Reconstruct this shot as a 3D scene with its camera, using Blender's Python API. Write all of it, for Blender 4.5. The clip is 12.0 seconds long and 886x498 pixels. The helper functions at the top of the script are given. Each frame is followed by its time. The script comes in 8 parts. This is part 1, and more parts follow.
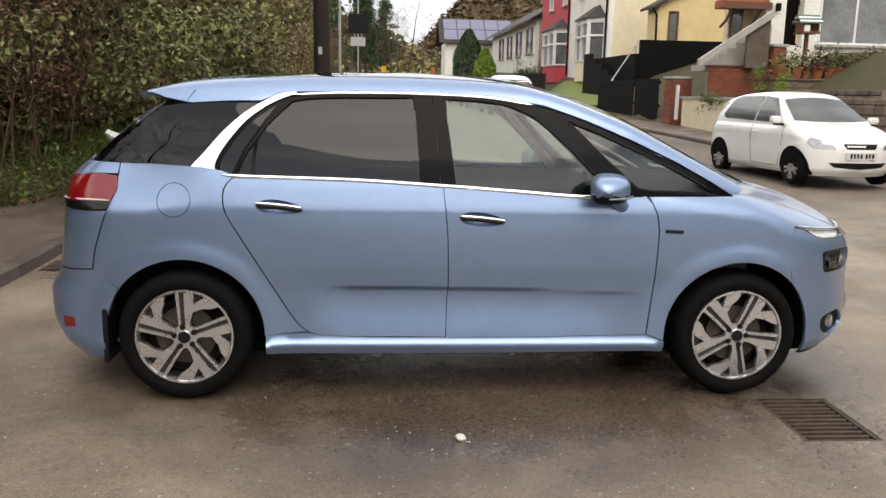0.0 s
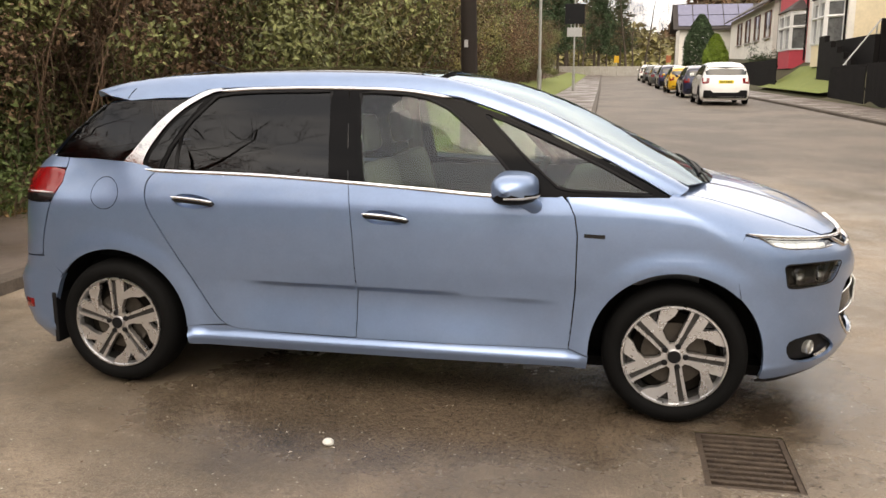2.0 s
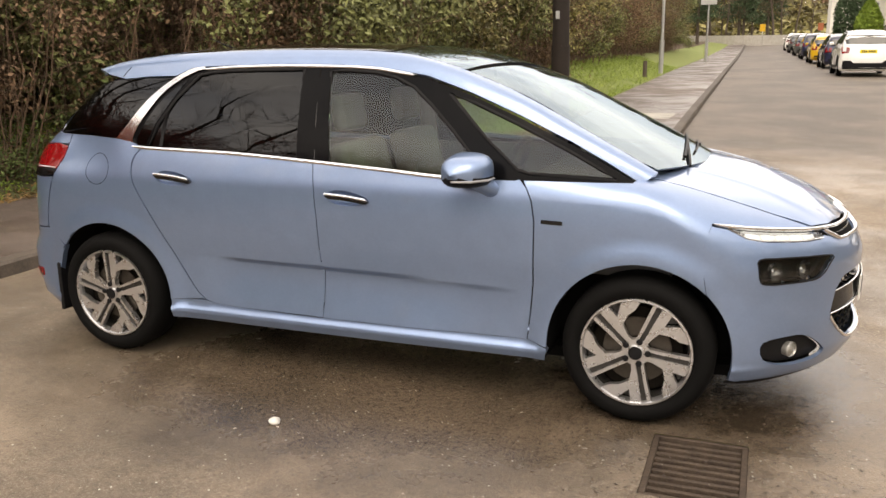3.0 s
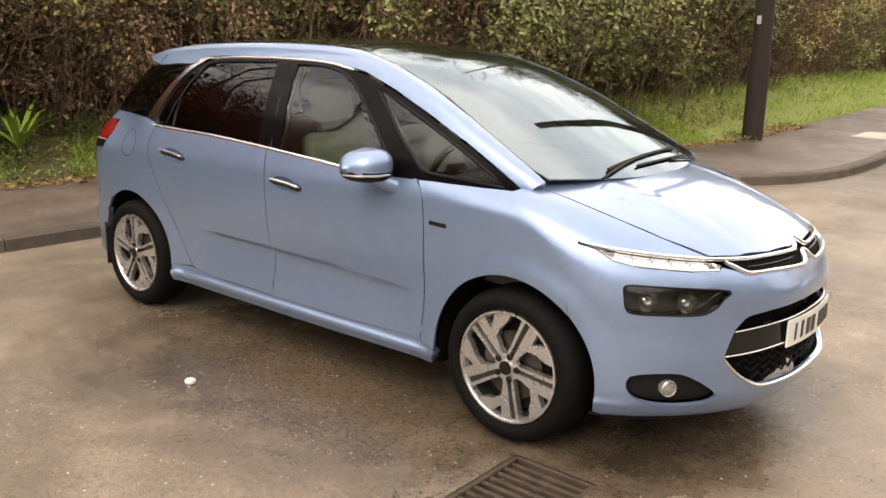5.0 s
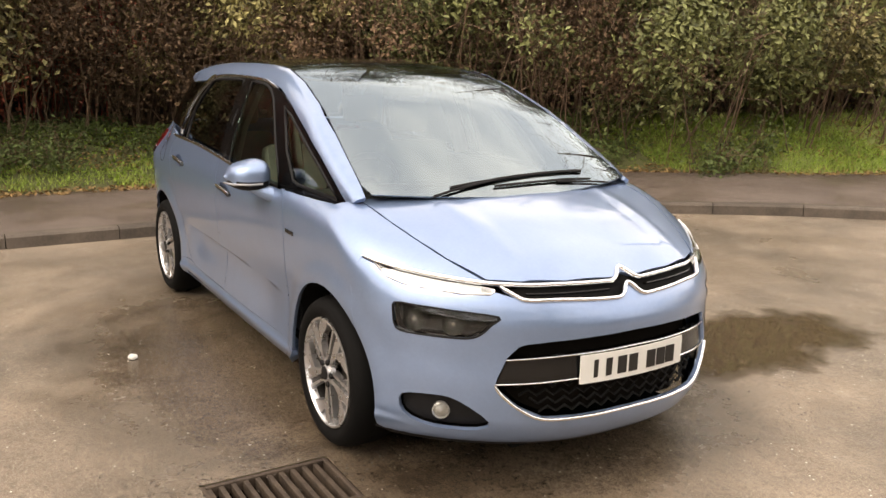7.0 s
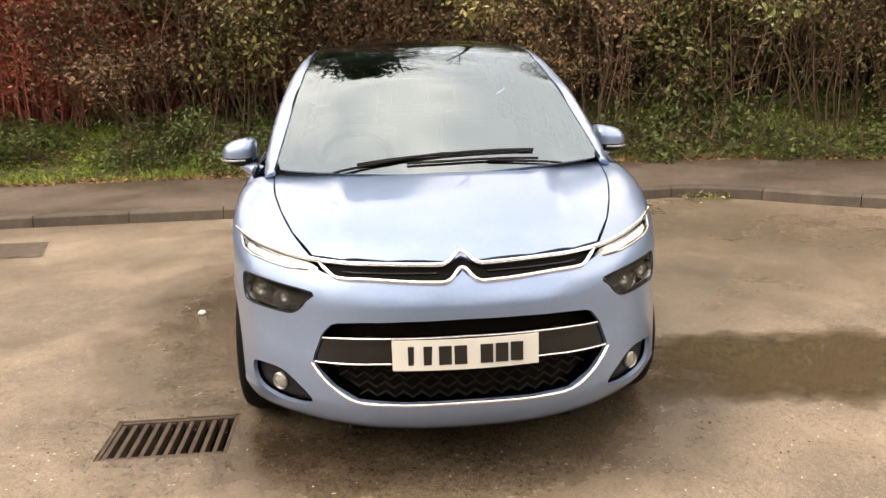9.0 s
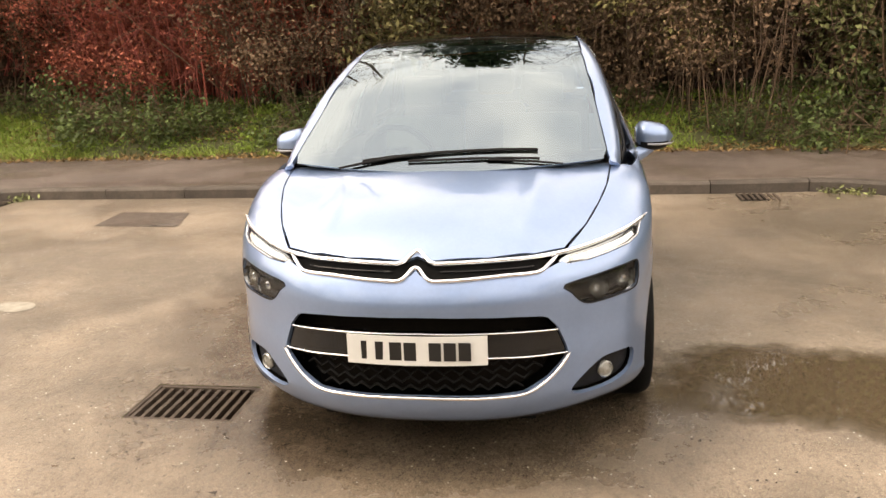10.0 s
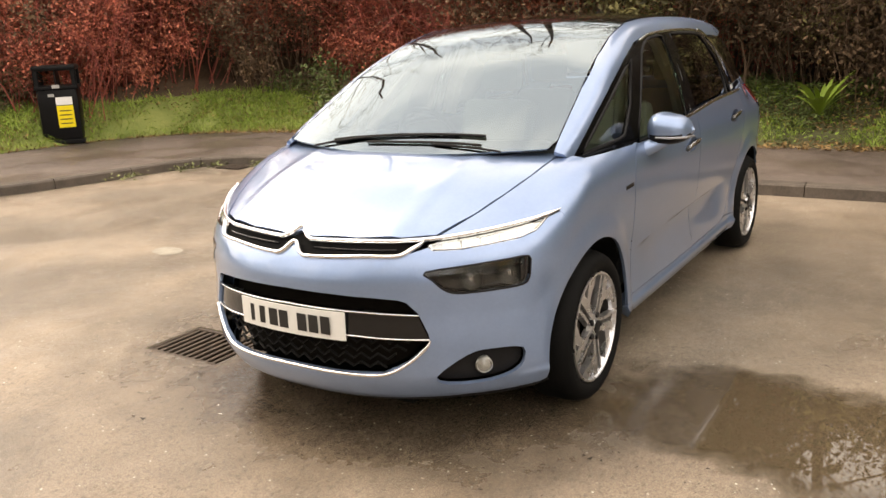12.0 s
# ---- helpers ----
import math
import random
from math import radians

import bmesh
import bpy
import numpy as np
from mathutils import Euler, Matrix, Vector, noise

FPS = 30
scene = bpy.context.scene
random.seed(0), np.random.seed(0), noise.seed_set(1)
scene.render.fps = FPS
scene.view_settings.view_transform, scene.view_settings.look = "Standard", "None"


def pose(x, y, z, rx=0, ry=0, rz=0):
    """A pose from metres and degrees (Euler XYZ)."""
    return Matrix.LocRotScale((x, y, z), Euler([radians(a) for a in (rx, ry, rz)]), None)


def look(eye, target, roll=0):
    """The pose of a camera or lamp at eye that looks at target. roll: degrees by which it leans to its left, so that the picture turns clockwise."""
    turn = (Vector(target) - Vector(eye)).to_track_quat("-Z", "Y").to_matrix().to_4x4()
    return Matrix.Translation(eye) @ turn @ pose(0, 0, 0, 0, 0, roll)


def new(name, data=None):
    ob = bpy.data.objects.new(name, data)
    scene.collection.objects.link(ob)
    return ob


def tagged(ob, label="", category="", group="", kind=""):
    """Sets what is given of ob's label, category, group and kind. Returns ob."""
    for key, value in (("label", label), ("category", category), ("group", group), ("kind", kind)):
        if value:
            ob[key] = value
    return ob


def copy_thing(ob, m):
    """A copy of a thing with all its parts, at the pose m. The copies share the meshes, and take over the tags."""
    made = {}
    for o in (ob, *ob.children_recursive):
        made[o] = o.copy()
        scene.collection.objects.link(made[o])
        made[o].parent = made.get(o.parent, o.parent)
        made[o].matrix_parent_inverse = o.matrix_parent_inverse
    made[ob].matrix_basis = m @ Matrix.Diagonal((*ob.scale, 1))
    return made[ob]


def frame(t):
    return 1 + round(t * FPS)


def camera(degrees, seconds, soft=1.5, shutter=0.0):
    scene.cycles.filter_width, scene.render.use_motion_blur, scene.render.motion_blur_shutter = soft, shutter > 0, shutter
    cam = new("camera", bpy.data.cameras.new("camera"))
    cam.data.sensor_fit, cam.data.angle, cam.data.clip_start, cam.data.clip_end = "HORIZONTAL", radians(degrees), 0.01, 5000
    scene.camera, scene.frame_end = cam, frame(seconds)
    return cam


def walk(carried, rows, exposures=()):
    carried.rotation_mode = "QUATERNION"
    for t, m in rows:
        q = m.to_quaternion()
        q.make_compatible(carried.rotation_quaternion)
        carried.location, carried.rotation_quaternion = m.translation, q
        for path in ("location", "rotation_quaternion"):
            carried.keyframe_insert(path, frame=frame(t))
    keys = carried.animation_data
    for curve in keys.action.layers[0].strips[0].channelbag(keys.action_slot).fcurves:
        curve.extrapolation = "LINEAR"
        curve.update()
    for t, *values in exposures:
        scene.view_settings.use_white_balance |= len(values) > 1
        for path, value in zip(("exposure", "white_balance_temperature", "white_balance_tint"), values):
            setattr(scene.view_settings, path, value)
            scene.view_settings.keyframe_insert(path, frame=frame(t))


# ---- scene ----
cam = camera(55.7, 12.0, soft=1.5)
PATH = [
    (0, (-0.468, -4.919, 1.542), (-0.306, -2.961, 1.169), 1.2),
    (0.5, (-0.064, -4.922, 1.545), (-0.021, -2.958, 1.173), 1.8),
    (1, (0.299, -4.848, 1.57), (0.203, -2.882, 1.217), 2.6),
    (1.5, (0.725, -4.82, 1.583), (0.453, -2.873, 1.219), 1.2),
    (2, (1.103, -4.642, 1.56), (0.706, -2.722, 1.163), -0.1),
    (2.5, (1.506, -4.51, 1.565), (0.963, -2.634, 1.138), -0.2),
    (3, (1.839, -4.313, 1.579), (1.141, -2.495, 1.121), -0.6),
    (3.2, (1.954, -4.256, 1.6), (1.208, -2.457, 1.146), -0.9),
    (4.8, (3.04, -3.627, 1.534), (1.867, -2.073, 1.079), 1.7),
    (5, (3.224, -3.54, 1.577), (1.988, -2.036, 1.117), 1.4),
    (5.5, (3.563, -3.219, 1.582), (2.226, -1.807, 1.115), 0.5),
    (6, (3.958, -2.951, 1.592), (2.495, -1.659, 1.155), 1.0),
    (6.5, (4.269, -2.604, 1.605), (2.688, -1.461, 1.168), 0.8),
    (7, (4.512, -2.225, 1.633), (2.847, -1.208, 1.194), 1.2),
    (7.2, (4.647, -2.055, 1.63), (2.935, -1.122, 1.184), 1.4),
    (8.8, (5.102, -0.487, 1.524), (3.16, -0.259, 1.105), -2.0),
    (9, (5.068, -0.304, 1.56), (3.128, -0.141, 1.102), -1.7),
    (9.5, (5.089, 0.166, 1.631), (3.151, 0.083, 1.142), -1.6),
    (10, (5.101, 0.572, 1.645), (3.191, 0.26, 1.143), -2.3),
    (10.5, (4.965, 0.946, 1.648), (3.081, 0.517, 1.132), -1.4),
    (11, (4.893, 1.389, 1.634), (3.088, 0.696, 1.122), -1.5),
    (11.5, (4.714, 1.725, 1.607), (2.987, 0.865, 1.078), -1.9),
    (12, (4.565, 2.159, 1.577), (2.933, 1.119, 1.072), -2.6),
]
EXPOSURES = [(0.0, -0.73, 7500, 11), (1.5, -0.55, 8050, 13), (3.0, -0.36, 8550, 15), (5.0, -0.15, 8600, 15), (7.0, -0.13, 8700, 16), (9.0, 0.08, 9050, 16), (12.0, -0.02, 8950, 15)]
walk(cam, [(t, look(eye, target, roll)) for t, eye, target, roll in PATH], EXPOSURES)


# ---------------------------------------------------------------- sky and sun
SUN_UP, SUN_TURN = 52.0, 172.0
world = bpy.data.worlds.new("overcast_sky")
scene.world = world
world.use_nodes = True
wn, wl = world.node_tree.nodes, world.node_tree.links
bg = wn["Background"]
sky = wn.new("ShaderNodeTexSky")
sky.sky_type = "NISHITA"
sky.sun_disc = False
sky.sun_elevation, sky.sun_rotation = radians(SUN_UP), radians(SUN_TURN)
sky.air_density, sky.dust_density, sky.ozone_density = 1.0, 3.0, 1.5
wc = wn.new("ShaderNodeTexCoord")
wm = wn.new("ShaderNodeMapping")
wm.inputs["Scale"].default_value = (1.0, 1.0, 2.2)
cloud = wn.new("ShaderNodeTexNoise")
cloud.inputs["Scale"].default_value, cloud.inputs["Detail"].default_value, cloud.inputs["Roughness"].default_value = 2.6, 6.0, 0.5
ramp = wn.new("ShaderNodeValToRGB")
ramp.color_ramp.elements[0].position, ramp.color_ramp.elements[1].position = 0.41, 0.60
ramp.color_ramp.elements[0].color, ramp.color_ramp.elements[1].color = (20.0, 22.2, 26.2, 1), (31.5, 33.0, 35.6, 1)
mixc = wn.new("ShaderNodeMix")
mixc.data_type = "RGBA"
mixc.inputs["Factor"].default_value = 0.9
wl.new(wc.outputs["Generated"], wm.inputs["Vector"])
wl.new(wm.outputs["Vector"], cloud.inputs["Vector"])
wl.new(cloud.outputs["Fac"], ramp.inputs["Fac"])
wl.new(sky.outputs["Color"], mixc.inputs["A"])
wl.new(ramp.outputs["Color"], mixc.inputs["B"])
# the cloud is duller low down, where it is seen through more haze
wsep = wn.new("ShaderNodeSeparateXYZ")
wup = wn.new("ShaderNodeMapRange")
wup.inputs["To Min"].default_value, wup.inputs["To Max"].default_value = 0.6, 1.22
wup.inputs["From Max"].default_value = 0.42
wmul = wn.new("ShaderNodeVectorMath")
wmul.operation = "SCALE"
wl.new(wc.outputs["Generated"], wsep.inputs["Vector"])
wl.new(wsep.outputs["Z"], wup.inputs["Value"])
wl.new(mixc.outputs["Result"], wmul.inputs[0])
wl.new(wup.outputs["Result"], wmul.inputs["Scale"])
# the cloud is thinnest, and so brightest, in the south, and less so in the north
wdot = wn.new("ShaderNodeVectorMath")
wdot.operation = "DOT_PRODUCT"
wdot.inputs[1].default_value = (0.1, -0.99, 0.0)
wl.new(wc.outputs["Generated"], wdot.inputs[0])
wglow = wn.new("ShaderNodeMapRange")
wglow.inputs["From Min"].default_value, wglow.inputs["From Max"].default_value = 0.35, 1.0
wback = wn.new("ShaderNodeMath")
wback.operation = "MULTIPLY"
wback.inputs[1].default_value = -0.8
wboth = wn.new("ShaderNodeMath")
wboth.operation = "MAXIMUM"
wl.new(wdot.outputs["Value"], wback.inputs[0])
wl.new(wdot.outputs["Value"], wboth.inputs[0])
wl.new(wback.outputs[0], wboth.inputs[1])
wl.new(wboth.outputs[0], wglow.inputs["Value"])
wlow = wn.new("ShaderNodeMapRange")
wlow.inputs["From Max"].default_value, wlow.inputs["To Min"].default_value, wlow.inputs["To Max"].default_value = 0.95, 1.0, 0.0
wl.new(wsep.outputs["Z"], wlow.inputs["Value"])
wprod = wn.new("ShaderNodeMath")
wprod.operation = "MULTIPLY"
wl.new(wglow.outputs["Result"], wprod.inputs[0])
wl.new(wlow.outputs["Result"], wprod.inputs[1])
wone = wn.new("ShaderNodeMath")
wone.operation = "ADD"
wone.inputs[1].default_value = 1.0
wl.new(wprod.outputs[0], wone.inputs[0])
wmul2 = wn.new("ShaderNodeVectorMath")
wmul2.operation = "SCALE"
wl.new(wmul.outputs["Vector"], wmul2.inputs[0])
wl.new(wone.outputs[0], wmul2.inputs["Scale"])
wl.new(wmul2.outputs["Vector"], bg.inputs["Color"])
bg.inputs["Strength"].default_value = 0.082
sun = new("sun", bpy.data.lights.new("sun", "SUN"))
sun.data.energy, sun.data.angle, sun.data.color = 1.9, radians(40), (1.0, 0.97, 0.93)
_az, _el = radians(SUN_TURN), radians(SUN_UP)
sun.matrix_world = look((0, 0, 30), (0 - math.sin(_az) * math.cos(_el), 0 - math.cos(_az) * math.cos(_el), 30 - math.sin(_el)))


# ---------------------------------------------------------------- materials
def mat(name, base, rough=.6, metal=0.0, var=.18, scale=6.0, second=None, bump=0.0, bscale=80.0, coat=0.0, spec=.5, rand=0.0, island=0.0, rvar=.1, trans=0.0, ior=1.45, sheen=0.0):
    """A principled surface with mottling at two scales, relief and, if asked, a tint for each object or piece."""
    m = bpy.data.materials.new(name)
    m.use_nodes = True
    n, l = m.node_tree.nodes, m.node_tree.links
    p = n["Principled BSDF"]
    p.inputs["Metallic"].default_value, p.inputs["Coat Weight"].default_value = metal, coat
    p.inputs["Coat Roughness"].default_value = .03
    p.inputs["Specular IOR Level"].default_value, p.inputs["IOR"].default_value = spec, ior
    p.inputs["Transmission Weight"].default_value = trans
    co = n.new("ShaderNodeTexCoord")
    n1 = n.new("ShaderNodeTexNoise")
    n1.inputs["Scale"].default_value, n1.inputs["Detail"].default_value, n1.inputs["Roughness"].default_value = scale, 6.0, .62
    n2 = n.new("ShaderNodeTexNoise")
    n2.inputs["Scale"].default_value, n2.inputs["Detail"].default_value = scale * 9.0, 3.0
    for q in (n1, n2):
        l.new(co.outputs["Object"], q.inputs["Vector"])
    a = n.new("ShaderNodeMath")
    a.operation = "MULTIPLY_ADD"
    a.inputs[1].default_value = .35
    l.new(n2.outputs["Fac"], a.inputs[0])
    b = n.new("ShaderNodeMath")
    b.operation = "MULTIPLY"
    b.inputs[1].default_value = .65
    l.new(n1.outputs["Fac"], b.inputs[0])
    l.new(b.outputs[0], a.inputs[2])
    r = n.new("ShaderNodeMapRange")
    r.inputs["From Min"].default_value, r.inputs["From Max"].default_value = .32, .68
    l.new(a.outputs[0], r.inputs["Value"])
    mx = n.new("ShaderNodeMix")
    mx.data_type = "RGBA"
    lo = [c * (1 - var) for c in base]
    hi = list(second) if second else [min(1, c * (1 + var)) for c in base]
    mx.inputs["A"].default_value, mx.inputs["B"].default_value = (*lo, 1), (*hi, 1)
    l.new(r.outputs["Result"], mx.inputs["Factor"])
    out = mx.outputs["Result"]
    for amount, kind, socket in ((rand, "ShaderNodeObjectInfo", "Random"), (island, "ShaderNodeNewGeometry", "Random Per Island")):
        if amount:
            oi = n.new(kind)
            v = n.new("ShaderNodeMapRange")
            v.inputs["To Min"].default_value, v.inputs["To Max"].default_value = 1 - amount, 1 + amount
            hs = n.new("ShaderNodeHueSaturation")
            l.new(oi.outputs[socket], v.inputs["Value"])
            l.new(v.outputs["Result"], hs.inputs["Value"])
            l.new(out, hs.inputs["Color"])
            out = hs.outputs["Color"]
    l.new(out, p.inputs["Base Color"])
    rr = n.new("ShaderNodeMapRange")
    rr.inputs["To Min"].default_value, rr.inputs["To Max"].default_value = max(0, rough - rvar), min(1, rough + rvar)
    l.new(n1.outputs["Fac"], rr.inputs["Value"])
    l.new(rr.outputs["Result"], p.inputs["Roughness"])
    if bump:
        n3 = n.new("ShaderNodeTexNoise")
        n3.inputs["Scale"].default_value, n3.inputs["Detail"].default_value = bscale, 4.0
        l.new(co.outputs["Object"], n3.inputs["Vector"])
        bp = n.new("ShaderNodeBump")
        bp.inputs["Strength"].default_value, bp.inputs["Distance"].default_value = min(1, bump), .01
        l.new(n3.outputs["Fac"], bp.inputs["Height"])
        l.new(bp.outputs["Normal"], p.inputs["Normal"])
    return m


def asphalt(name, dark, light, wet, chips, damp_shade=(), older=None):
    """Worn tarmac: aggregate, pale and dark stains, damp stretches that shine; damp_shade: middle, reach and strength
    of damp stretches that also hold painted shade round the car; older: where, along y, an older and darker surfacing
    takes over.
    """
    m = bpy.data.materials.new(name)
    m.use_nodes = True
    n, l = m.node_tree.nodes, m.node_tree.links
    p = n["Principled BSDF"]
    co = n.new("ShaderNodeTexCoord")

    def noise_tex(scale, detail=4.0, rough=.55):
        q = n.new("ShaderNodeTexNoise")
        q.inputs["Scale"].default_value, q.inputs["Detail"].default_value, q.inputs["Roughness"].default_value = scale, detail, rough
        l.new(co.outputs["Object"], q.inputs["Vector"])
        return q.outputs["Fac"]

    def rng(src, a, b, c=0.0, d=1.0):
        q = n.new("ShaderNodeMapRange")
        for k, v in zip(("From Min", "From Max", "To Min", "To Max"), (a, b, c, d)):
            q.inputs[k].default_value = v
        l.new(src, q.inputs["Value"])
        return q.outputs["Result"]

    def mix(f, a, b, mode="MIX"):
        q = n.new("ShaderNodeMix")
        q.data_type, q.blend_type = "RGBA", mode
        if isinstance(f, float):
            q.inputs["Factor"].default_value = f
        else:
            l.new(f, q.inputs["Factor"])
        for k, v in (("A", a), ("B", b)):
            if isinstance(v, tuple):
                q.inputs[k].default_value = (*v, 1)
            else:
                l.new(v, q.inputs[k])
        return q.outputs["Result"]
    big = noise_tex(.55, 6.0, .6)
    mid = noise_tex(4.0, 5.0, .6)
    grit = noise_tex(140.0, 2.0)
    c = mix(rng(big, .42, .59), dark, light)
    c = mix(rng(noise_tex(13.0, 6.0, .7), .45, .7, 0, .3), c, tuple(min(.5, v * 1.25) for v in light))
    c = mix(rng(mid, .3, .7, 0, .3), c, tuple(v * .55 for v in dark))
    c = mix(rng(grit, .38, .62, 0, .5), c, tuple(v * .35 for v in dark))
    c = mix(rng(noise_tex(75.0, 6.0, .8), .5, .7, 0, .5), c, tuple(min(.5, v * 1.7) for v in light))
    speck = noise_tex(38.0, 4.0, .7)
    c = mix(rng(speck, .5, .7, 0, .7), c, tuple(v * .35 for v in dark))
    c = mix(rng(noise_tex(300.0, 1.0), .6, .75, 0, .6), c, tuple(min(.6, v * 2.2) for v in light))
    v1 = n.new("ShaderNodeTexVoronoi")
    v1.inputs["Scale"].default_value = 36.0
    l.new(co.outputs["Object"], v1.inputs["Vector"])
    chip = n.new("ShaderNodeMath")
    chip.operation = "MULTIPLY"
    l.new(rng(v1.outputs["Distance"], .12, .2, 1, 0), chip.inputs[0])
    sep = n.new("ShaderNodeSeparateColor")
    l.new(v1.outputs["Color"], sep.inputs["Color"])
    l.new(rng(sep.outputs["Red"], 1 - chips, 1 - chips + .02), chip.inputs[1])
    c = mix(chip.outputs[0], c, tuple(min(.7, v * 3.0) for v in light))
    damp = noise_tex(.8, 5.0, .65)
    rough = rng(damp, .36, .58, .80, .72 - wet)
    bp = n.new("ShaderNodeBump")
    bp.inputs["Distance"].default_value = .008
    full = n.new("ShaderNodeValue")
    full.outputs[0].default_value = .6
    relief = full.outputs[0]
    edge = noise_tex(1.7, 8.0, .68)
    # damp ground, with the car's shade put into the same darkening
    for cx, cy, rx, ry, much in damp_shade:
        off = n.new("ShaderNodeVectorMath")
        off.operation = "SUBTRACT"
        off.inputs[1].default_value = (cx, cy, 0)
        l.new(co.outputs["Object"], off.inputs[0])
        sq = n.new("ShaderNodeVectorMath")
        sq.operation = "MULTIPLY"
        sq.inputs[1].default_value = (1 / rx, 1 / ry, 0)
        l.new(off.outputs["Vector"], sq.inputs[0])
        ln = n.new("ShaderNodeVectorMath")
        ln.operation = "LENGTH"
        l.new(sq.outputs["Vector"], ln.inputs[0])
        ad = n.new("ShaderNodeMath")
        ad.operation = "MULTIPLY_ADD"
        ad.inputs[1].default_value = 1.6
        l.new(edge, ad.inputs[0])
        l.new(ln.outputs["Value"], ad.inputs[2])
        shade_wet = rng(ad.outputs[0], 1.3, 2.05, much, 0)
        c = mix(shade_wet, c, mix(1.0, c, (.41, .39, .37), "MULTIPLY"))
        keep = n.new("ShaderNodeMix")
        l.new(shade_wet, keep.inputs["Factor"])
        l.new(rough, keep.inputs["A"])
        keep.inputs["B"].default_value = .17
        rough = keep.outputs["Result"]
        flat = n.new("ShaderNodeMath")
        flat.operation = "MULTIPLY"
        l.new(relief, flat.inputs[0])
        l.new(rng(shade_wet, 0, 1, 1, .4), flat.inputs[1])
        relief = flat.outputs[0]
    if older:
        along = n.new("ShaderNodeSeparateXYZ")
        l.new(co.outputs["Object"], along.inputs["Vector"])
        blend = n.new("ShaderNodeMath")
        blend.operation = "MULTIPLY_ADD"
        blend.inputs[1].default_value = 3.0
        l.new(edge, blend.inputs[0])
        l.new(along.outputs["Y"], blend.inputs[2])
        old = rng(blend.outputs[0], older[0], older[1])
        c = mix(old, c, mix(1.0, c, (.51, .52, .55), "MULTIPLY"))
        dry = n.new("ShaderNodeMix")
        l.new(old, dry.inputs["Factor"])
        l.new(rough, dry.inputs["A"])
        dry.inputs["B"].default_value = .66
        rough = dry.outputs["Result"]
    l.new(c, p.inputs["Base Color"])
    l.new(rough, p.inputs["Roughness"])
    l.new(relief, bp.inputs["Strength"])
    l.new(noise_tex(90.0, 5.0, .75), bp.inputs["Height"])
    l.new(bp.outputs["Normal"], p.inputs["Normal"])
    return m


def glass(name, tint, rough=0.0, gloss=(.95, .97, 1), spec_ior=1.5):
    """Window glass as a thin sheet: tinted see-through with a true mirror gloss."""
    m = bpy.data.materials.new(name)
    m.use_nodes = True
    n, l = m.node_tree.nodes, m.node_tree.links
    n.remove(n["Principled BSDF"])
    tr = n.new("ShaderNodeBsdfTransparent")
    tr.inputs["Color"].default_value = (*tint, 1)
    gl = n.new("ShaderNodeBsdfGlossy")
    gl.inputs["Roughness"].default_value = rough + .005
    gl.inputs["Color"].default_value = (*gloss, 1)
    fz = n.new("ShaderNodeFresnel")
    fz.inputs["IOR"].default_value = spec_ior
    mx = n.new("ShaderNodeMixShader")
    l.new(fz.outputs["Fac"], mx.inputs["Fac"])
    l.new(tr.outputs["BSDF"], mx.inputs[1])
    l.new(gl.outputs["BSDF"], mx.inputs[2])
    l.new(mx.outputs["Shader"], n["Material Output"].inputs["Surface"])
    return m


M = {}
M["paint"] = mat("paint_blue", (.208, .298, .465), .36, .66, .05, 9.0, bump=.03, bscale=45, coat=1.0, rvar=.03)
M["chrome"] = mat("chrome", (.86, .86, .87), .2, 1.0, .03, 20.0, rvar=.03)
M["satin"] = mat("satin_chrome", (.72, .72, .72), .12, 1.0, .06, 12.0, rvar=.05)
M["black"] = mat("black_plastic", (.009, .009, .010), .5, 0, .2, 30.0, bump=.05, bscale=400, spec=.18)
M["gloss"] = mat("gloss_black", (.006, .006, .0065), .12, 0, .1, 10.0, coat=.15, rvar=.02, spec=.4)
M["mesh"] = mat("grille_mesh", (.006, .006, .006), .55, 0, .2, 30.0, spec=.15)
M["pillar"] = mat("pillar_black", (.004, .004, .0045), .15, 0, .2, 10.0, spec=.1, rvar=.02)
M["dark"] = mat("underbody", (.006, .006, .006), .9, 0, .3, 6.0, spec=.1)
M["rubber"] = mat("tyre_rubber", (.0045, .0045, .0045), .75, 0, .25, 14.0, bump=.15, bscale=160, spec=.12)
M["alloy"] = mat("alloy_face", (.62, .62, .63), .28, .9, .05, 18.0, rvar=.05)
M["alloy_dark"] = mat("alloy_pocket", (.045, .043, .041), .45, .5, .2, 18.0)
M["steel"] = mat("brake_steel", (.07, .06, .05), .5, .8, .25, 20.0)
M["glass"] = glass("window_glass", (.70, .82, .72), spec_ior=1.55)
M["screen"] = glass("windscreen_glass", (.36, .44, .45), gloss=(.78, .92, 1.0), spec_ior=3.0)
M["tint"] = glass("privacy_glass", (.03, .03, .033), spec_ior=1.42)
M["roofglass"] = glass("roof_glass", (.03, .03, .035), spec_ior=1.9)
M["lens"] = glass("lamp_lens", (.80, .81, .80))
M["red"] = mat("tail_red", (.19, .003, .005), .06, 0, .1, 20.0, coat=1.0)
M["amber"] = mat("indicator_lens", (.24, .24, .25), .15, 0, .1, 30.0, coat=1.0)
M["cell"] = mat("lamp_cell", (.80, .82, .84), .18, 0, .06, 60.0, coat=1.0)
M["drl"] = mat("lit_lamp_cell", (.80, .82, .84), .18, 0, .06, 60.0, coat=1.0)
_p = M["drl"].node_tree.nodes["Principled BSDF"]
_p.inputs["Emission Color"].default_value, _p.inputs["Emission Strength"].default_value = (.92, .97, 1.0, 1), .9
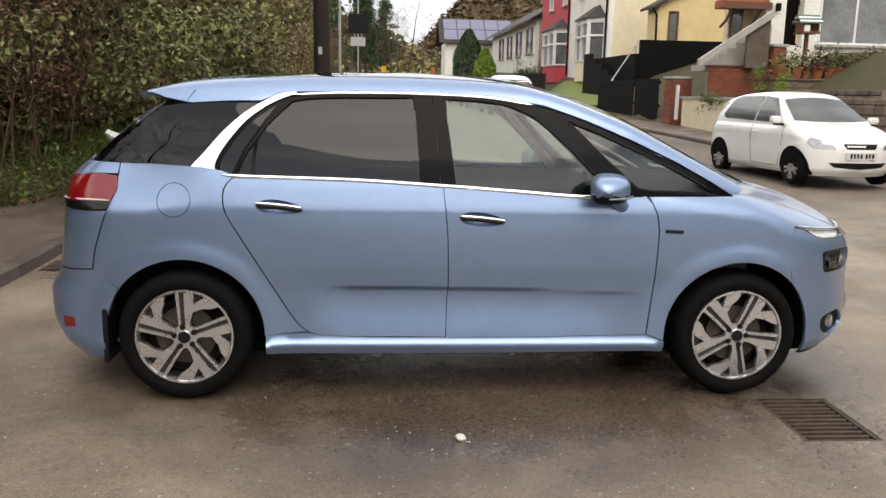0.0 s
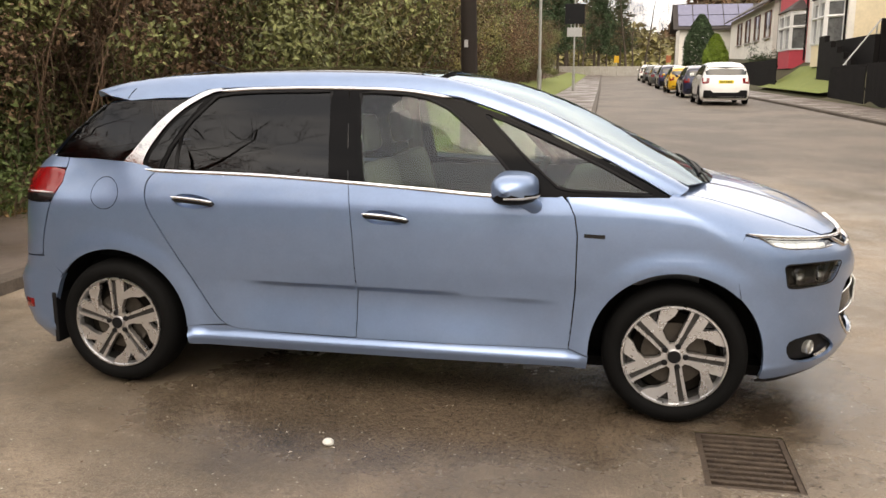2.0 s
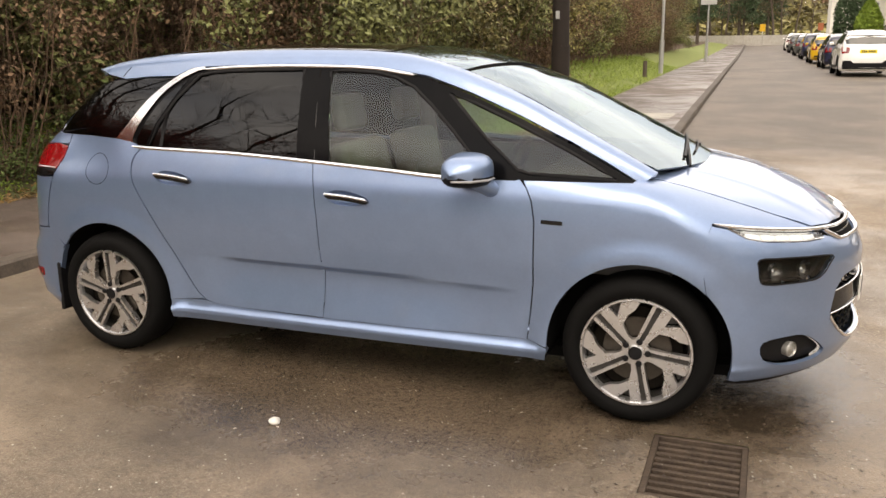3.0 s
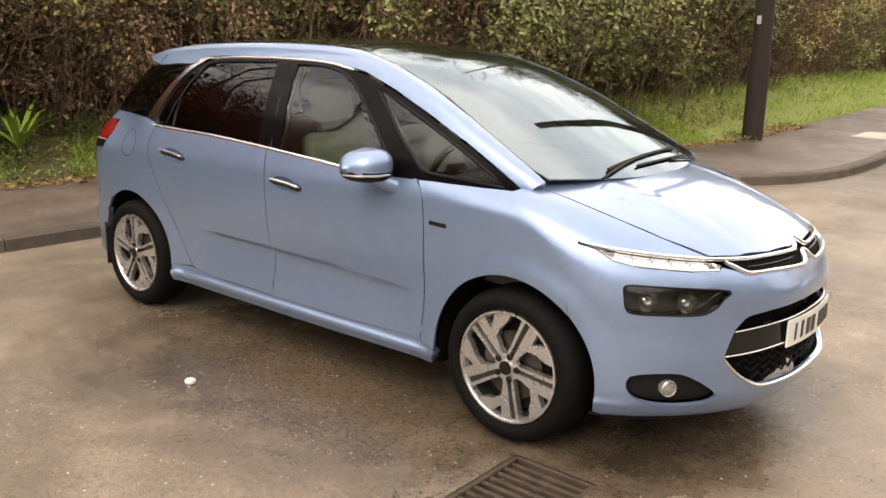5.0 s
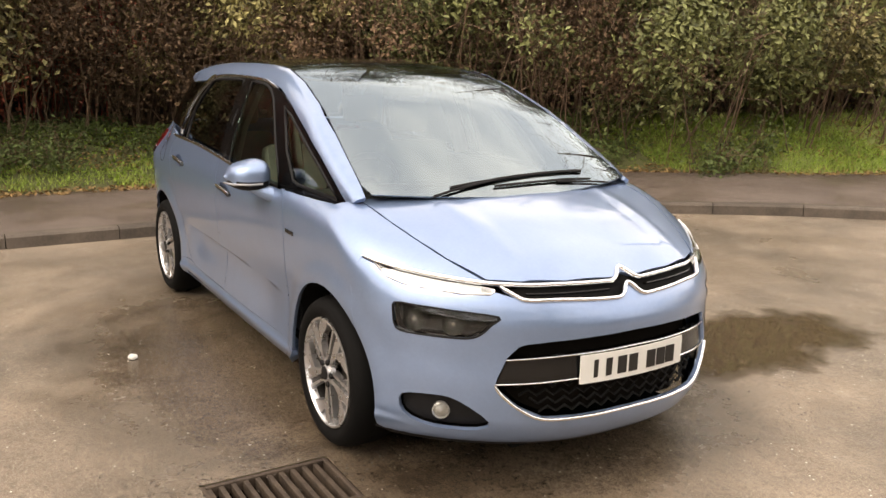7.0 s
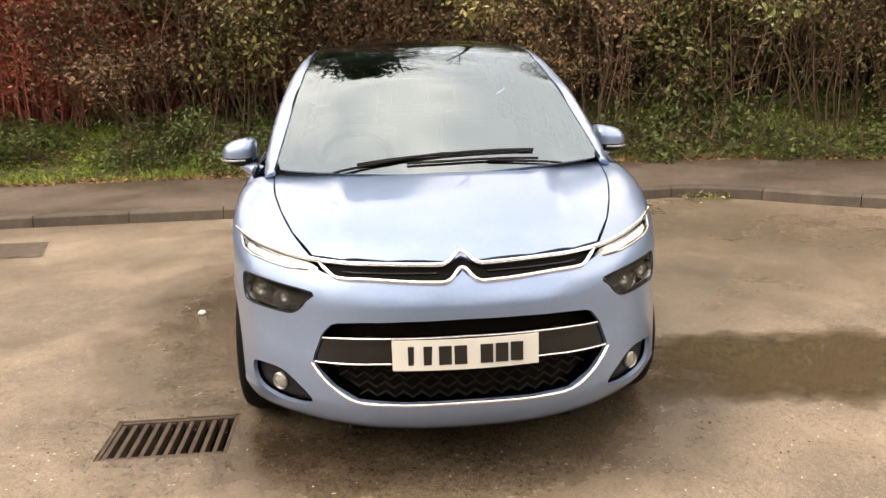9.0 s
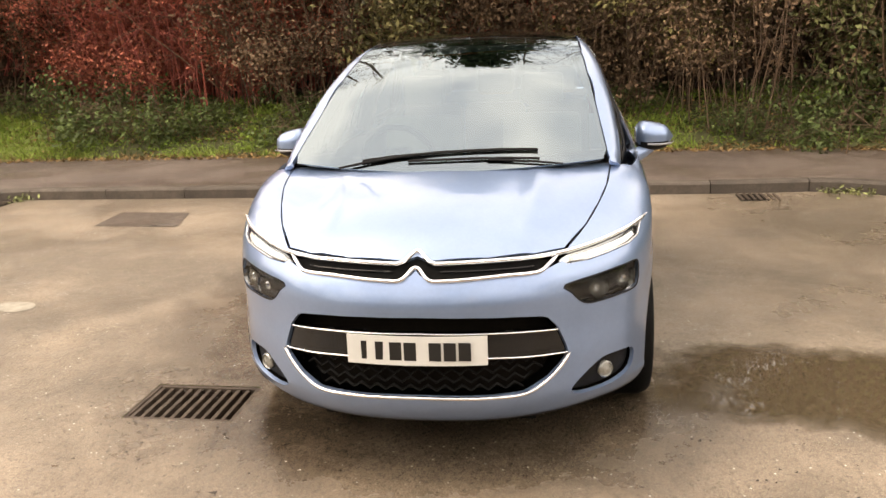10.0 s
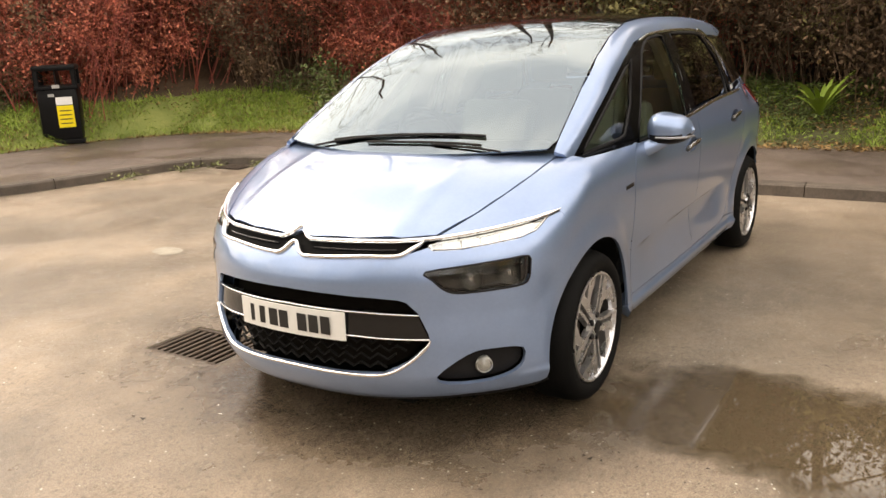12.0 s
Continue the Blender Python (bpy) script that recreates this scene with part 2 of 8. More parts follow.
M["smoke"] = mat("lamp_housing", (.018, .018, .017), .12, .3, .2, 20.0, coat=.3)
M["bowl"] = mat("lamp_bowl", (.26, .26, .25), .2, 1.0, .2, 40.0)
M["fog"] = mat("fog_lamp_glass", (.30, .30, .28), .12, .4, .3, 60.0, coat=.6)
M["seat"] = mat("seat_cloth", (.28, .27, .25), .85, 0, .12, 16.0, bump=.2, bscale=300)
M["trim"] = mat("pale_trim", (.46, .44, .40), .7, 0, .08, 10.0)
M["dash"] = mat("dash_plastic", (.10, .10, .10), .6, 0, .1, 20.0)
M["plate"] = mat("plate_white", (.66, .66, .63), .35, 0, .04, 20.0)
M["ink"] = mat("plate_black", (.012, .012, .012), .4, 0, .1, 20.0)
# the four stretches round the car are part damp, part painted shade
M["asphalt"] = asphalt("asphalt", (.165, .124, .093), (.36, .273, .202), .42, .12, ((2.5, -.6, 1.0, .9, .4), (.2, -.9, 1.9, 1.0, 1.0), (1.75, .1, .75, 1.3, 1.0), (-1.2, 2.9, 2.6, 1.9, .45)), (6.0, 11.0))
M["path"] = asphalt("pavement_tarmac", (.095, .072, .059), (.17, .132, .108), .42, .02)
M["kerb"] = mat("kerb_concrete", (.085, .068, .054), .75, 0, .45, 5.0, bump=.4, bscale=60, rand=.18)
M["iron"] = mat("rusty_iron", (.045, .03, .022), .7, .2, .4, 14.0, second=(.11, .08, .058), bump=.4, bscale=90)
M["mud"] = mat("wet_mud", (.03, .021, .014), .5, 0, .4, 30.0)
M["pit"] = mat("pit_dark", (.008, .0065, .005), .95, 0, .3, 10.0, spec=.1)
M["grass"] = mat("verge_grass", (.07, .06, .03), .9, 0, .4, 1.6, second=(.105, .115, .04), bump=.6, bscale=40)
M["lawn"] = mat("lawn_grass", (.17, .24, .05), .9, 0, .35, 2.0, second=(.22, .24, .07), bump=.8, bscale=30)
M["garden"] = mat("garden_ground", (.06, .075, .024), .95, 0, .4, 1.0, second=(.08, .06, .032), bump=.8, bscale=14)
M["blade"] = mat("grass_blade", (.205, .325, .05), .6, 0, .25, 2.0, island=.55, second=(.29, .36, .07))
M["earth"] = mat("leaf_litter", (.075, .046, .028), .95, 0, .35, 2.2, second=(.12, .075, .042), bump=.8, bscale=30)
M["litter"] = mat("fallen_leaf", (.24, .15, .06), .7, 0, .3, 8.0, island=.5)
M["leaf_green"] = mat("bramble_leaf", (.12, .145, .052), .4, 0, .3, 1.5, island=.75, second=(.23, .235, .10), spec=.2, rand=.35)
M["leaf_olive"] = mat("hedge_leaf", (.15, .14, .055), .5, 0, .3, 1.5, island=.8, second=(.29, .25, .11), spec=.2, rand=.4)
M["leaf_rust"] = mat("dead_leaf", (.12, .074, .048), .7, 0, .3, 1.5, island=.7, second=(.18, .115, .068), spec=.2, rand=.35)
M["leaf_ivy"] = mat("ivy_leaf", (.085, .115, .038), .45, 0, .3, 2.0, island=.5, spec=.2)
M["leaf_pine"] = mat("pine_needles", (.05, .08, .04), .7, 0, .3, .8, island=.4, spec=.2)
M["leaf_fern"] = mat("fern_leaf", (.17, .25, .04), .45, 0, .2, 4.0, island=.3, spec=.2)
M["twig"] = mat("brown_twig", (.145, .092, .06), .8, 0, .3, 6.0, island=.35)
M["leaf_red"] = mat("red_leaf", (.42, .075, .06), .6, 0, .3, 1.5, island=.75, second=(.48, .18, .11), spec=.2)
M["twig_red"] = mat("red_twig", (.34, .085, .065), .7, 0, .3, 6.0, island=.5)
M["bark"] = mat("bark", (.085, .065, .05), .9, 0, .35, 5.0, bump=.6, bscale=30)
M["pole"] = mat("creosoted_pole", (.018, .012, .009), .85, 0, .3, 5.0, bump=.4, bscale=60)
M["galv"] = mat("galvanised_steel", (.42, .42, .41), .5, .6, .15, 8.0)


# ---------------------------------------------------------------- mesh tools
def link(name, mesh, parent=None, label=""):
    ob = new(name, mesh)
    if parent is not None:
        ob.parent = parent
    if label:
        ob["label"] = label
    return ob


def raw(name, verts, faces, mat, parent=None, label="", smooth=False, normals=None):
    """One mesh object from computed vertices and faces."""
    me = bpy.data.meshes.new(name)
    me.from_pydata([tuple(v) for v in verts], [], [tuple(f) for f in faces])
    me.materials.append(mat)
    if smooth:
        me.polygons.foreach_set("use_smooth", [True] * len(me.polygons))
        if normals is not None:
            me.normals_split_custom_set_from_vertices([tuple(n) for n in normals])
    me.update()
    return link(name, me, parent, label)


def part(name, bm, mat, parent=None, label="", smooth=False, angle=35):
    """A bmesh as one mesh object under a thing."""
    me = bpy.data.meshes.new(name)
    bmesh.ops.recalc_face_normals(bm, faces=bm.faces)
    if smooth:
        for f in bm.faces:
            f.smooth = True
        for e in bm.edges:
            if len(e.link_faces) == 2 and e.calc_face_angle(0) > radians(angle):
                e.smooth = False
    bm.to_mesh(me)
    bm.free()
    me.materials.append(mat)
    return link(name, me, parent, label)


def box(bm, x0, x1, y0, y1, z0, z1, m=None, bevel=0.0):
    vs = [bm.verts.new(Vector((x, y, z))) for x in (x0, x1) for y in (y0, y1) for z in (z0, z1)]
    fs = [bm.faces.new([vs[i] for i in f]) for f in ((0, 1, 3, 2), (4, 6, 7, 5), (0, 4, 5, 1), (2, 3, 7, 6), (0, 2, 6, 4), (1, 5, 7, 3))]
    if m is not None:
        bmesh.ops.transform(bm, matrix=m, verts=vs)
    if bevel:
        es = list({e for f in fs for e in f.edges})
        bmesh.ops.bevel(bm, geom=es, offset=bevel, segments=2, affect="EDGES", profile=0.5)
    return vs


def tube(bm, pts, radii, sides=8, cap=True):
    """A tapered tube along points."""
    pts = [Vector(p) for p in pts]
    if not hasattr(radii, "__len__"):
        radii = [radii] * len(pts)
    rings = []
    for i, p in enumerate(pts):
        d = (pts[min(i + 1, len(pts) - 1)] - pts[max(i - 1, 0)]).normalized()
        a = d.orthogonal().normalized() if abs(d.z) > 0.98 else d.cross(Vector((0, 0, 1))).normalized()
        b = d.cross(a)
        rings.append([bm.verts.new(p + (a * math.cos(u) + b * math.sin(u)) * radii[i]) for u in (2 * math.pi * k / sides for k in range(sides))])
    for r0, r1 in zip(rings, rings[1:]):
        for k in range(sides):
            bm.faces.new((r0[k], r0[(k + 1) % sides], r1[(k + 1) % sides], r1[k]))
    if cap:
        bm.faces.new(rings[0][::-1])
        bm.faces.new(rings[-1])


def lathe(bm, prof, m, seg=48, close=True):
    """A body of revolution about its local y axis; prof is (radius, along)."""
    rings = []
    for r, a in prof:
        rings.append([bm.verts.new(m @ Vector((r * math.cos(u), a, r * math.sin(u)))) for u in (2 * math.pi * k / seg for k in range(seg))])
    for r0, r1 in zip(rings, rings[1:]):
        for k in range(seg):
            bm.faces.new((r0[k], r0[(k + 1) % seg], r1[(k + 1) % seg], r1[k]))
    if close:
        if prof[0][0] > 1e-4:
            bm.faces.new(rings[0])
        if prof[-1][0] > 1e-4:
            bm.faces.new(rings[-1][::-1])


def prism(bm, outline, m, depth, bevel=0.0):
    """An outline in local x and z, thickened along local y."""
    a = [bm.verts.new(m @ Vector((x, 0, z))) for x, z in outline]
    b = [bm.verts.new(m @ Vector((x, depth, z))) for x, z in outline]
    n = len(a)
    bm.faces.new(a)
    bm.faces.new(b[::-1])
    for i in range(n):
        bm.faces.new((a[i], b[i], b[(i + 1) % n], a[(i + 1) % n]))


def S(t):
    t = np.clip(t, 0, 1)
    return t * t * (3 - 2 * t)


def curve(*knots):
    """A smooth function through (x, y) knots, level beyond its ends."""
    xs, ys = np.array(knots, float).T
    d = np.diff(ys) / np.diff(xs)
    m = np.concatenate([[d[0]], np.where(d[1:] * d[:-1] > 0, 2 * d[1:] * d[:-1] / (d[1:] + d[:-1] + 1e-12), 0), [d[-1]]])

    def f(x):
        x = np.clip(np.asarray(x, float), xs[0], xs[-1])
        i = np.clip(np.searchsorted(xs, x) - 1, 0, len(xs) - 2)
        h = xs[i + 1] - xs[i]
        t = (x - xs[i]) / h
        return ((1 + 2 * t) * (1 - t) ** 2) * ys[i] + t * (1 - t) ** 2 * h * m[i] + t * t * (3 - 2 * t) * ys[i + 1] + t * t * (t - 1) * h * m[i + 1]
    return f


def smax(a, b, k):
    h = np.maximum(k - np.abs(a - b), 0) / k
    return np.maximum(a, b) + h * h * k / 4


def spline(pts, per=6, closed=False):
    """Points along a Catmull-Rom curve through pts."""
    p = np.array(pts, float)
    n = len(p)
    out = []
    for i in range(n if closed else n - 1):
        a, b, c, d = (p[(i + k) % n] if closed else p[min(max(i + k, 0), n - 1)] for k in (-1, 0, 1, 2))
        for t in np.arange(per) / per:
            out.append(0.5 * (2 * b + (c - a) * t + (2 * a - 5 * b + 4 * c - d) * t * t + (3 * b - a - 3 * c + d) * t ** 3))
    if not closed:
        out.append(p[-1])
    return np.array(out)


# ---------------------------------------------------------------- the car's skin
# Car axes: x ahead, y to its left, z up, origin on the ground mid-way between the axles.
HUB, WHEEL_R, ARCH_R = 1.3925, 0.325, 0.388
side_w = curve((-2.2, .80), (-1.9, .848), (-1.6, .882), (-1.0, .897), (0.4, .9), (1.1, .9), (1.5, .893), (1.8, .875), (2.3, .84))
side_p = curve((.12, -.07), (.2, -.046), (.262, -.018), (.282, -.009), (.300, -.023), (.34, -.025), (.45, -.027), (.56, -.022), (.7, -.006), (.85, 0), (.95, -.005), (1.04, -.026), (1.12, -.052), (1.25, -.1))
nose_x = curve((.12, 2.08), (.18, 2.18), (.25, 2.268), (.34, 2.308), (.45, 2.312), (.58, 2.302), (.68, 2.302), (.76, 2.282), (.83, 2.243), (.88, 2.195), (.95, 2.1), (1.1, 1.8))
tail_x = curve((.14, -1.9), (.2, -2.04), (.3, -2.135), (.42, -2.175), (.52, -2.175), (.6, -2.13), (.7, -2.115), (.9, -2.09), (1.05, -2.06), (1.14, -1.99), (1.22, -1.86))
bonnet_z = curve((.9, 1.16), (1.2, 1.115), (1.4, 1.09), (1.6, 1.066), (1.8, 1.027), (2.0, .962), (2.12, .912), (2.2, .865), (2.3, .78))


def lower(x, y, z):
    """The body below the belt line: negative inside."""
    ay = np.abs(y)
    w = side_w(x) + side_p(z)
    for hx in (-HUB, HUB):
        r = np.hypot(x - hx, z - .329)
        w = w + .015 * (1 - S((r - .40) / .10))
    zc = .566 - .018 * x
    along = S((x + .86) / .3) * (1 - S((x - .45) / .45))
    below = zc - z
    w = w - .033 * along * S(below / .016 + .5) * (1 - S(below / .31))
    w = w - .08 * S((z - .92) / .24) * S((-x - 1.25) / .45)
    f_side = ay - w
    f_nose = (x - (nose_x(z) - .714 * ay ** 2.5)) * .85
    f_tail = -(x - (tail_x(z) + .3 * ay ** 3))
    top = bonnet_z(x) - (.03 + .075 * S((x - 1.35) / .7)) * (ay / .65) ** 2.2
    top = top + .012 * (1 - S(np.abs(ay - (.44 - .06 * (x - 1.3))) / .07)) * S((x - 1.3) / .3) * 0.6
    f_top = np.where(x > .9, z - top, z - 1.3)
    f = smax(f_side, f_nose, .10)
    f = smax(f, f_tail, .10)
    return smax(f, f_top, .10)


cab_w = curve((-2.0, .67), (-1.85, .715), (-1.6, .765), (-1.35, .792), (-1.0, .815), (-.5, .832), (.3, .832), (.8, .815), (1.1, .79), (1.4, .756), (1.6, .72))
cab_k = curve((.95, .022), (1.08, 0), (1.2, -.034), (1.3, -.072), (1.4, -.114), (1.5, -.168), (1.56, -.212), (1.64, -.3))
roof_z = curve((-2.0, 1.40), (-1.75, 1.48), (-1.6, 1.535), (-1.4, 1.578), (-1.1, 1.607), (-.7, 1.626), (-.35, 1.631), (0, 1.622), (.25, 1.6), (.5, 1.553), (.8, 1.455), (1.1, 1.313), (1.4, 1.165), (1.65, 1.035), (1.8, .95))
hatch_x = curve((1.0, -2.0), (1.17, -1.90), (1.3, -1.765), (1.46, -1.565), (1.6, -1.36))


def cabin(x, y, z):
    """The glasshouse: negative inside."""
    ay = np.abs(y)
    f_side = (ay - cab_w(x) - cab_k(z)) * .93
    q = .035 + .019 * S((x - .2) / .5)
    f_top = (z - roof_z(x) + q * (ay / .62) ** 2.2) * .85
    f_rear = -(x - hatch_x(z) - .12 * ay ** 2.5) * .8
    return smax(smax(f_side, f_top, .032), f_rear, .06)


def roofskin(x, y, z):
    """The glasshouse with its roof drawn out to the spoiler."""
    ay = np.abs(y)
    f_side = (ay - cab_w(x) - cab_k(z)) * .93
    q = .035 + .019 * S((x - .2) / .5)
    f_top = (z - roof_z(x) + q * (ay / .62) ** 2.2) * .85
    return smax(f_side, f_top, .032)


def solve(F, base, way, far):
    """Where rays from base leave the solid F."""
    lo, hi = np.zeros(len(base)), np.full(len(base), far)
    for _ in range(34):
        mid = (lo + hi) / 2
        p = base + way * mid[:, None]
        ins = F(p[:, 0], p[:, 1], p[:, 2]) < 0
        lo, hi = np.where(ins, mid, lo), np.where(ins, hi, mid)
    return base + way * lo[:, None]


def grad(F, p):
    e = 1e-3
    g = np.stack([F(*(p + d).T) - F(*(p - d).T) for d in np.eye(3) * e], 1)
    return g / (np.linalg.norm(g, axis=1, keepdims=True) + 1e-12)


# Ways to lay flat coordinates (u, v) on a skin; the right flank is at negative y.
def lay_side(F, uv):
    uv = np.atleast_2d(uv)
    n = len(uv)
    return solve(F, np.c_[uv[:, 0], np.zeros(n), uv[:, 1]], np.tile([0., -1, 0], (n, 1)), 1.3)


def lay_top(F, uv):
    uv = np.atleast_2d(uv)
    n = len(uv)
    return solve(F, np.c_[uv, np.full(n, .7)], np.tile([0., 0, 1], (n, 1)), 1.2)


def lay_front(F, yz):
    yz = np.atleast_2d(yz)
    n = len(yz)
    return solve(F, np.c_[np.full(n, 1.0), yz], np.tile([1., 0, 0], (n, 1)), 1.5)


def lay_rear(F, yz):
    yz = np.atleast_2d(yz)
    n = len(yz)
    return solve(F, np.c_[np.full(n, -1.2), yz], np.tile([-1., 0, 0], (n, 1)), 1.2)


def wrap(x0, sgn):
    """Coordinates round an upright axis at x0: (angle, height)."""
    def lay(F, uv):
        uv = np.atleast_2d(uv)
        n = len(uv)
        return solve(F, np.c_[np.full(n, x0), np.zeros(n), uv[:, 1]], np.c_[sgn * np.cos(uv[:, 0]), np.sin(uv[:, 0]), np.zeros(n)], 1.6)

    def flat(p):
        return np.c_[np.arctan2(p[:, 1], sgn * (p[:, 0] - x0)), p[:, 2]]
    return lay, flat


def lay_rad(F, uv):
    """Coordinates round a lengthwise axis: (x, angle above the right flank)."""
    uv = np.atleast_2d(uv)
    n = len(uv)
    return solve(F, np.c_[uv[:, 0], np.zeros(n), np.full(n, 1.0)], np.c_[np.zeros(n), -np.cos(uv[:, 1]), np.sin(uv[:, 1])], 1.3)


def lay_low(F, uv):
    """As lay_rad, round an axis lower down."""
    uv = np.atleast_2d(uv)
    n = len(uv)
    return solve(F, np.c_[uv[:, 0], np.zeros(n), np.full(n, .55)], np.c_[np.zeros(n), -np.cos(uv[:, 1]), np.sin(uv[:, 1])], 1.5)


lay_wf, flat_wf = wrap(1.2, 1)
lay_wr, flat_wr = wrap(-1.2, -1)
WAYS = {
    "side": (lay_side, lambda p: p[:, [0, 2]]),
    "top": (lay_top, lambda p: p[:, :2]),
    "nose": (lay_wf, flat_wf),
    "tail": (lay_wr, flat_wr),
    "low": (lay_low, lambda p: np.c_[p[:, 0], np.arctan2(p[:, 2] - .55, -p[:, 1])]),
    "rad": (lay_rad, lambda p: np.c_[p[:, 0], np.arctan2(p[:, 2] - 1.0, -p[:, 1])]),
}


def inside(poly, q):
    """Which of the points q lie in the polygon."""
    x, y = q[:, 0], q[:, 1]
    r = np.zeros(len(q), bool)
    for (x0, y0), (x1, y1) in zip(poly, np.roll(poly, -1, 0)):
        c = (y0 > y) != (y1 > y)
        r ^= c & (x < (x1 - x0) * (y - y0) / (y1 - y0 + 1e-15) + x0)
    return r


def densify(loop, step):
    out = []
    for a, b in zip(loop, np.roll(loop, -1, 0)):
        n = max(1, int(np.ceil(np.linalg.norm(b - a) / step)))
        out += [a + (b - a) * k / n for k in range(n)]
    return np.array(out)


def panel(name, way, F, outline, mat, parent, holes=(), step=.035, lift=0.0, depth=.014, label="", stretch=1.0, both=False, mirror=False):
    """A sheet cut to an outline (points on the skin) and laid on the skin F, with folded edges."""
    lay, flat = WAYS[way]
    sc = np.array([stretch, 1.0])
    loops = [densify(flat(np.asarray(o)) * sc, step) for o in (outline, *holes)]
    lo, hi = loops[0].min(0), loops[0].max(0)
    g = np.stack(np.meshgrid(np.arange(lo[0], hi[0], step), np.arange(lo[1], hi[1], step), indexing="ij"), -1).reshape(-1, 2)
    keep = inside(loops[0], g)
    for h in loops[1:]:
        keep &= ~inside(h, g)
    g = g[keep]
    b = np.concatenate(loops)
    if len(g):
        g = g[np.array([np.min(np.hypot(*(b - q).T)) for q in g]) > step * .45]
    pts, edges, k = np.concatenate([b, g]), [], 0
    for lp in loops:
        n = len(lp)
        edges += [(k + i, k + (i + 1) % n) for i in range(n)]
        k += n
    from mathutils.geometry import delaunay_2d_cdt
    v, _, f, _, _, _ = delaunay_2d_cdt([Vector(p) for p in pts], edges, [], 0, 1e-6)
    v = np.array([tuple(p) for p in v])
    f = np.array([t for t in f if len(t) == 3])
    c = v[f].mean(1)
    ok = inside(loops[0], c)
    for h in loops[1:]:
        ok &= ~inside(h, c)
    f = f[ok]
    p = lay(F, v / sc)
    nrm = grad(F, p)
    p = p + nrm * lift
    a = np.cross(p[f[:, 1]] - p[f[:, 0]], p[f[:, 2]] - p[f[:, 0]])
    flip = (a * nrm[f[:, 0]]).sum(1) < 0
    f[flip] = f[flip][:, ::-1]
    count = {}
    for t in f:
        for i in range(3):
            e = (int(t[i]), int(t[(i + 1) % 3]))
            count[frozenset(e)] = None if frozenset(e) in count else e
    rim = [e for e in count.values() if e]
    ids = sorted({i for e in rim for i in e})
    m0, pos = len(p), {}
    for j, i in enumerate(ids):
        pos[i] = j
    vs = np.concatenate([p, p[ids], p[ids] - nrm[ids] * depth])
    fs = [tuple(int(i) for i in t) for t in f] + [(m0 + pos[b], m0 + pos[a], m0 + len(ids) + pos[a], m0 + len(ids) + pos[b]) for a, b in rim]
    ns = np.concatenate([nrm, np.zeros((2 * len(ids), 3))])
    made = []
    for s in ((1, -1) if both else ((-1,) if mirror else (1,))):
        q, n2 = vs.copy(), ns.copy()
        q[:, 1] *= s
        n2[:, 1] *= s
        made.append(raw(name, q, fs if s > 0 else [t[::-1] for t in fs], mat, parent, label, True, n2))
    return made if both else made[0]


def bead(name, F, pts, w, h, mat, parent, lift=0.0, closed=False, both=False, label="", taper=0.0):
    """A rounded strip laid on the skin along points, w wide and h proud."""
    p = np.asarray(pts)
    n = grad(F, p)
    t = np.roll(p, -1, 0) - np.roll(p, 1, 0) if closed else np.gradient(p, axis=0)
    t /= np.linalg.norm(t, axis=1, keepdims=True) + 1e-12
    b = np.cross(n, t)
    sec = [(-1, -.6), (-.85, .5), (-.4, .95), (.4, .95), (.85, .5), (1, -.6)]
    k, m = len(p), len(sec)
    u = np.linspace(0, 1, k)
    thin = np.minimum(1, np.minimum(u, 1 - u) / taper + .12) if taper else np.ones(k)
    vs = np.concatenate([p + b * (s * w / 2) * thin[:, None] + n * (lift + q * h) for s, q in sec])
    fs = []
    for i in range(k if closed else k - 1):
        j = (i + 1) % k
        for a in range(m - 1):
            fs.append((a * k + i, (a + 1) * k + i, (a + 1) * k + j, a * k + j))
    if not closed:
        fs += [tuple(a * k for a in range(m)), tuple(a * k + k - 1 for a in range(m))[::-1]]
    out = []
    for s in ((1, -1) if both else (1,)):
        q = vs.copy()
        q[:, 1] *= s
        out.append(raw(name, q, fs if s > 0 else [f[::-1] for f in fs], mat, parent, label, True))
    return out


sd = lambda F, *q: lay_side(F, np.array(q, float))
tp = lambda F, *q: lay_top(F, np.array(q, float))
fr = lambda F, *q: lay_front(F, np.array(q, float))
nz = lambda F, *q: lay_wf(F, np.array([(-radians(a), z) for a, z in q]))


# ---------------------------------------------------------------- lie of the land
rise_y = curve((2, 0), (6, .07), (9.5, .17), (28, .60), (50, .85), (85, 1.4), (140, 2.4), (600, 4))
left_kerb_x = curve((8.2, .62), (20, .45), (40, .1), (77, -.6), (150, -2.0), (400, -8))
right_kerb_x = curve((-60, 8.9), (8, 8.35), (17, 7.75), (24, 7.25), (33, 6.85), (60, 6.3), (120, 5.0), (400, -1))


def gz(x, y):
    """Height of the road surface."""
    x, y = np.asarray(x, float), np.asarray(y, float)
    left = .08 * S((y - 2.8) / 5.0) * (1 - S((x - .8) / 5)) * (1 - S((y - 12) / 14))
    return rise_y(y) + left


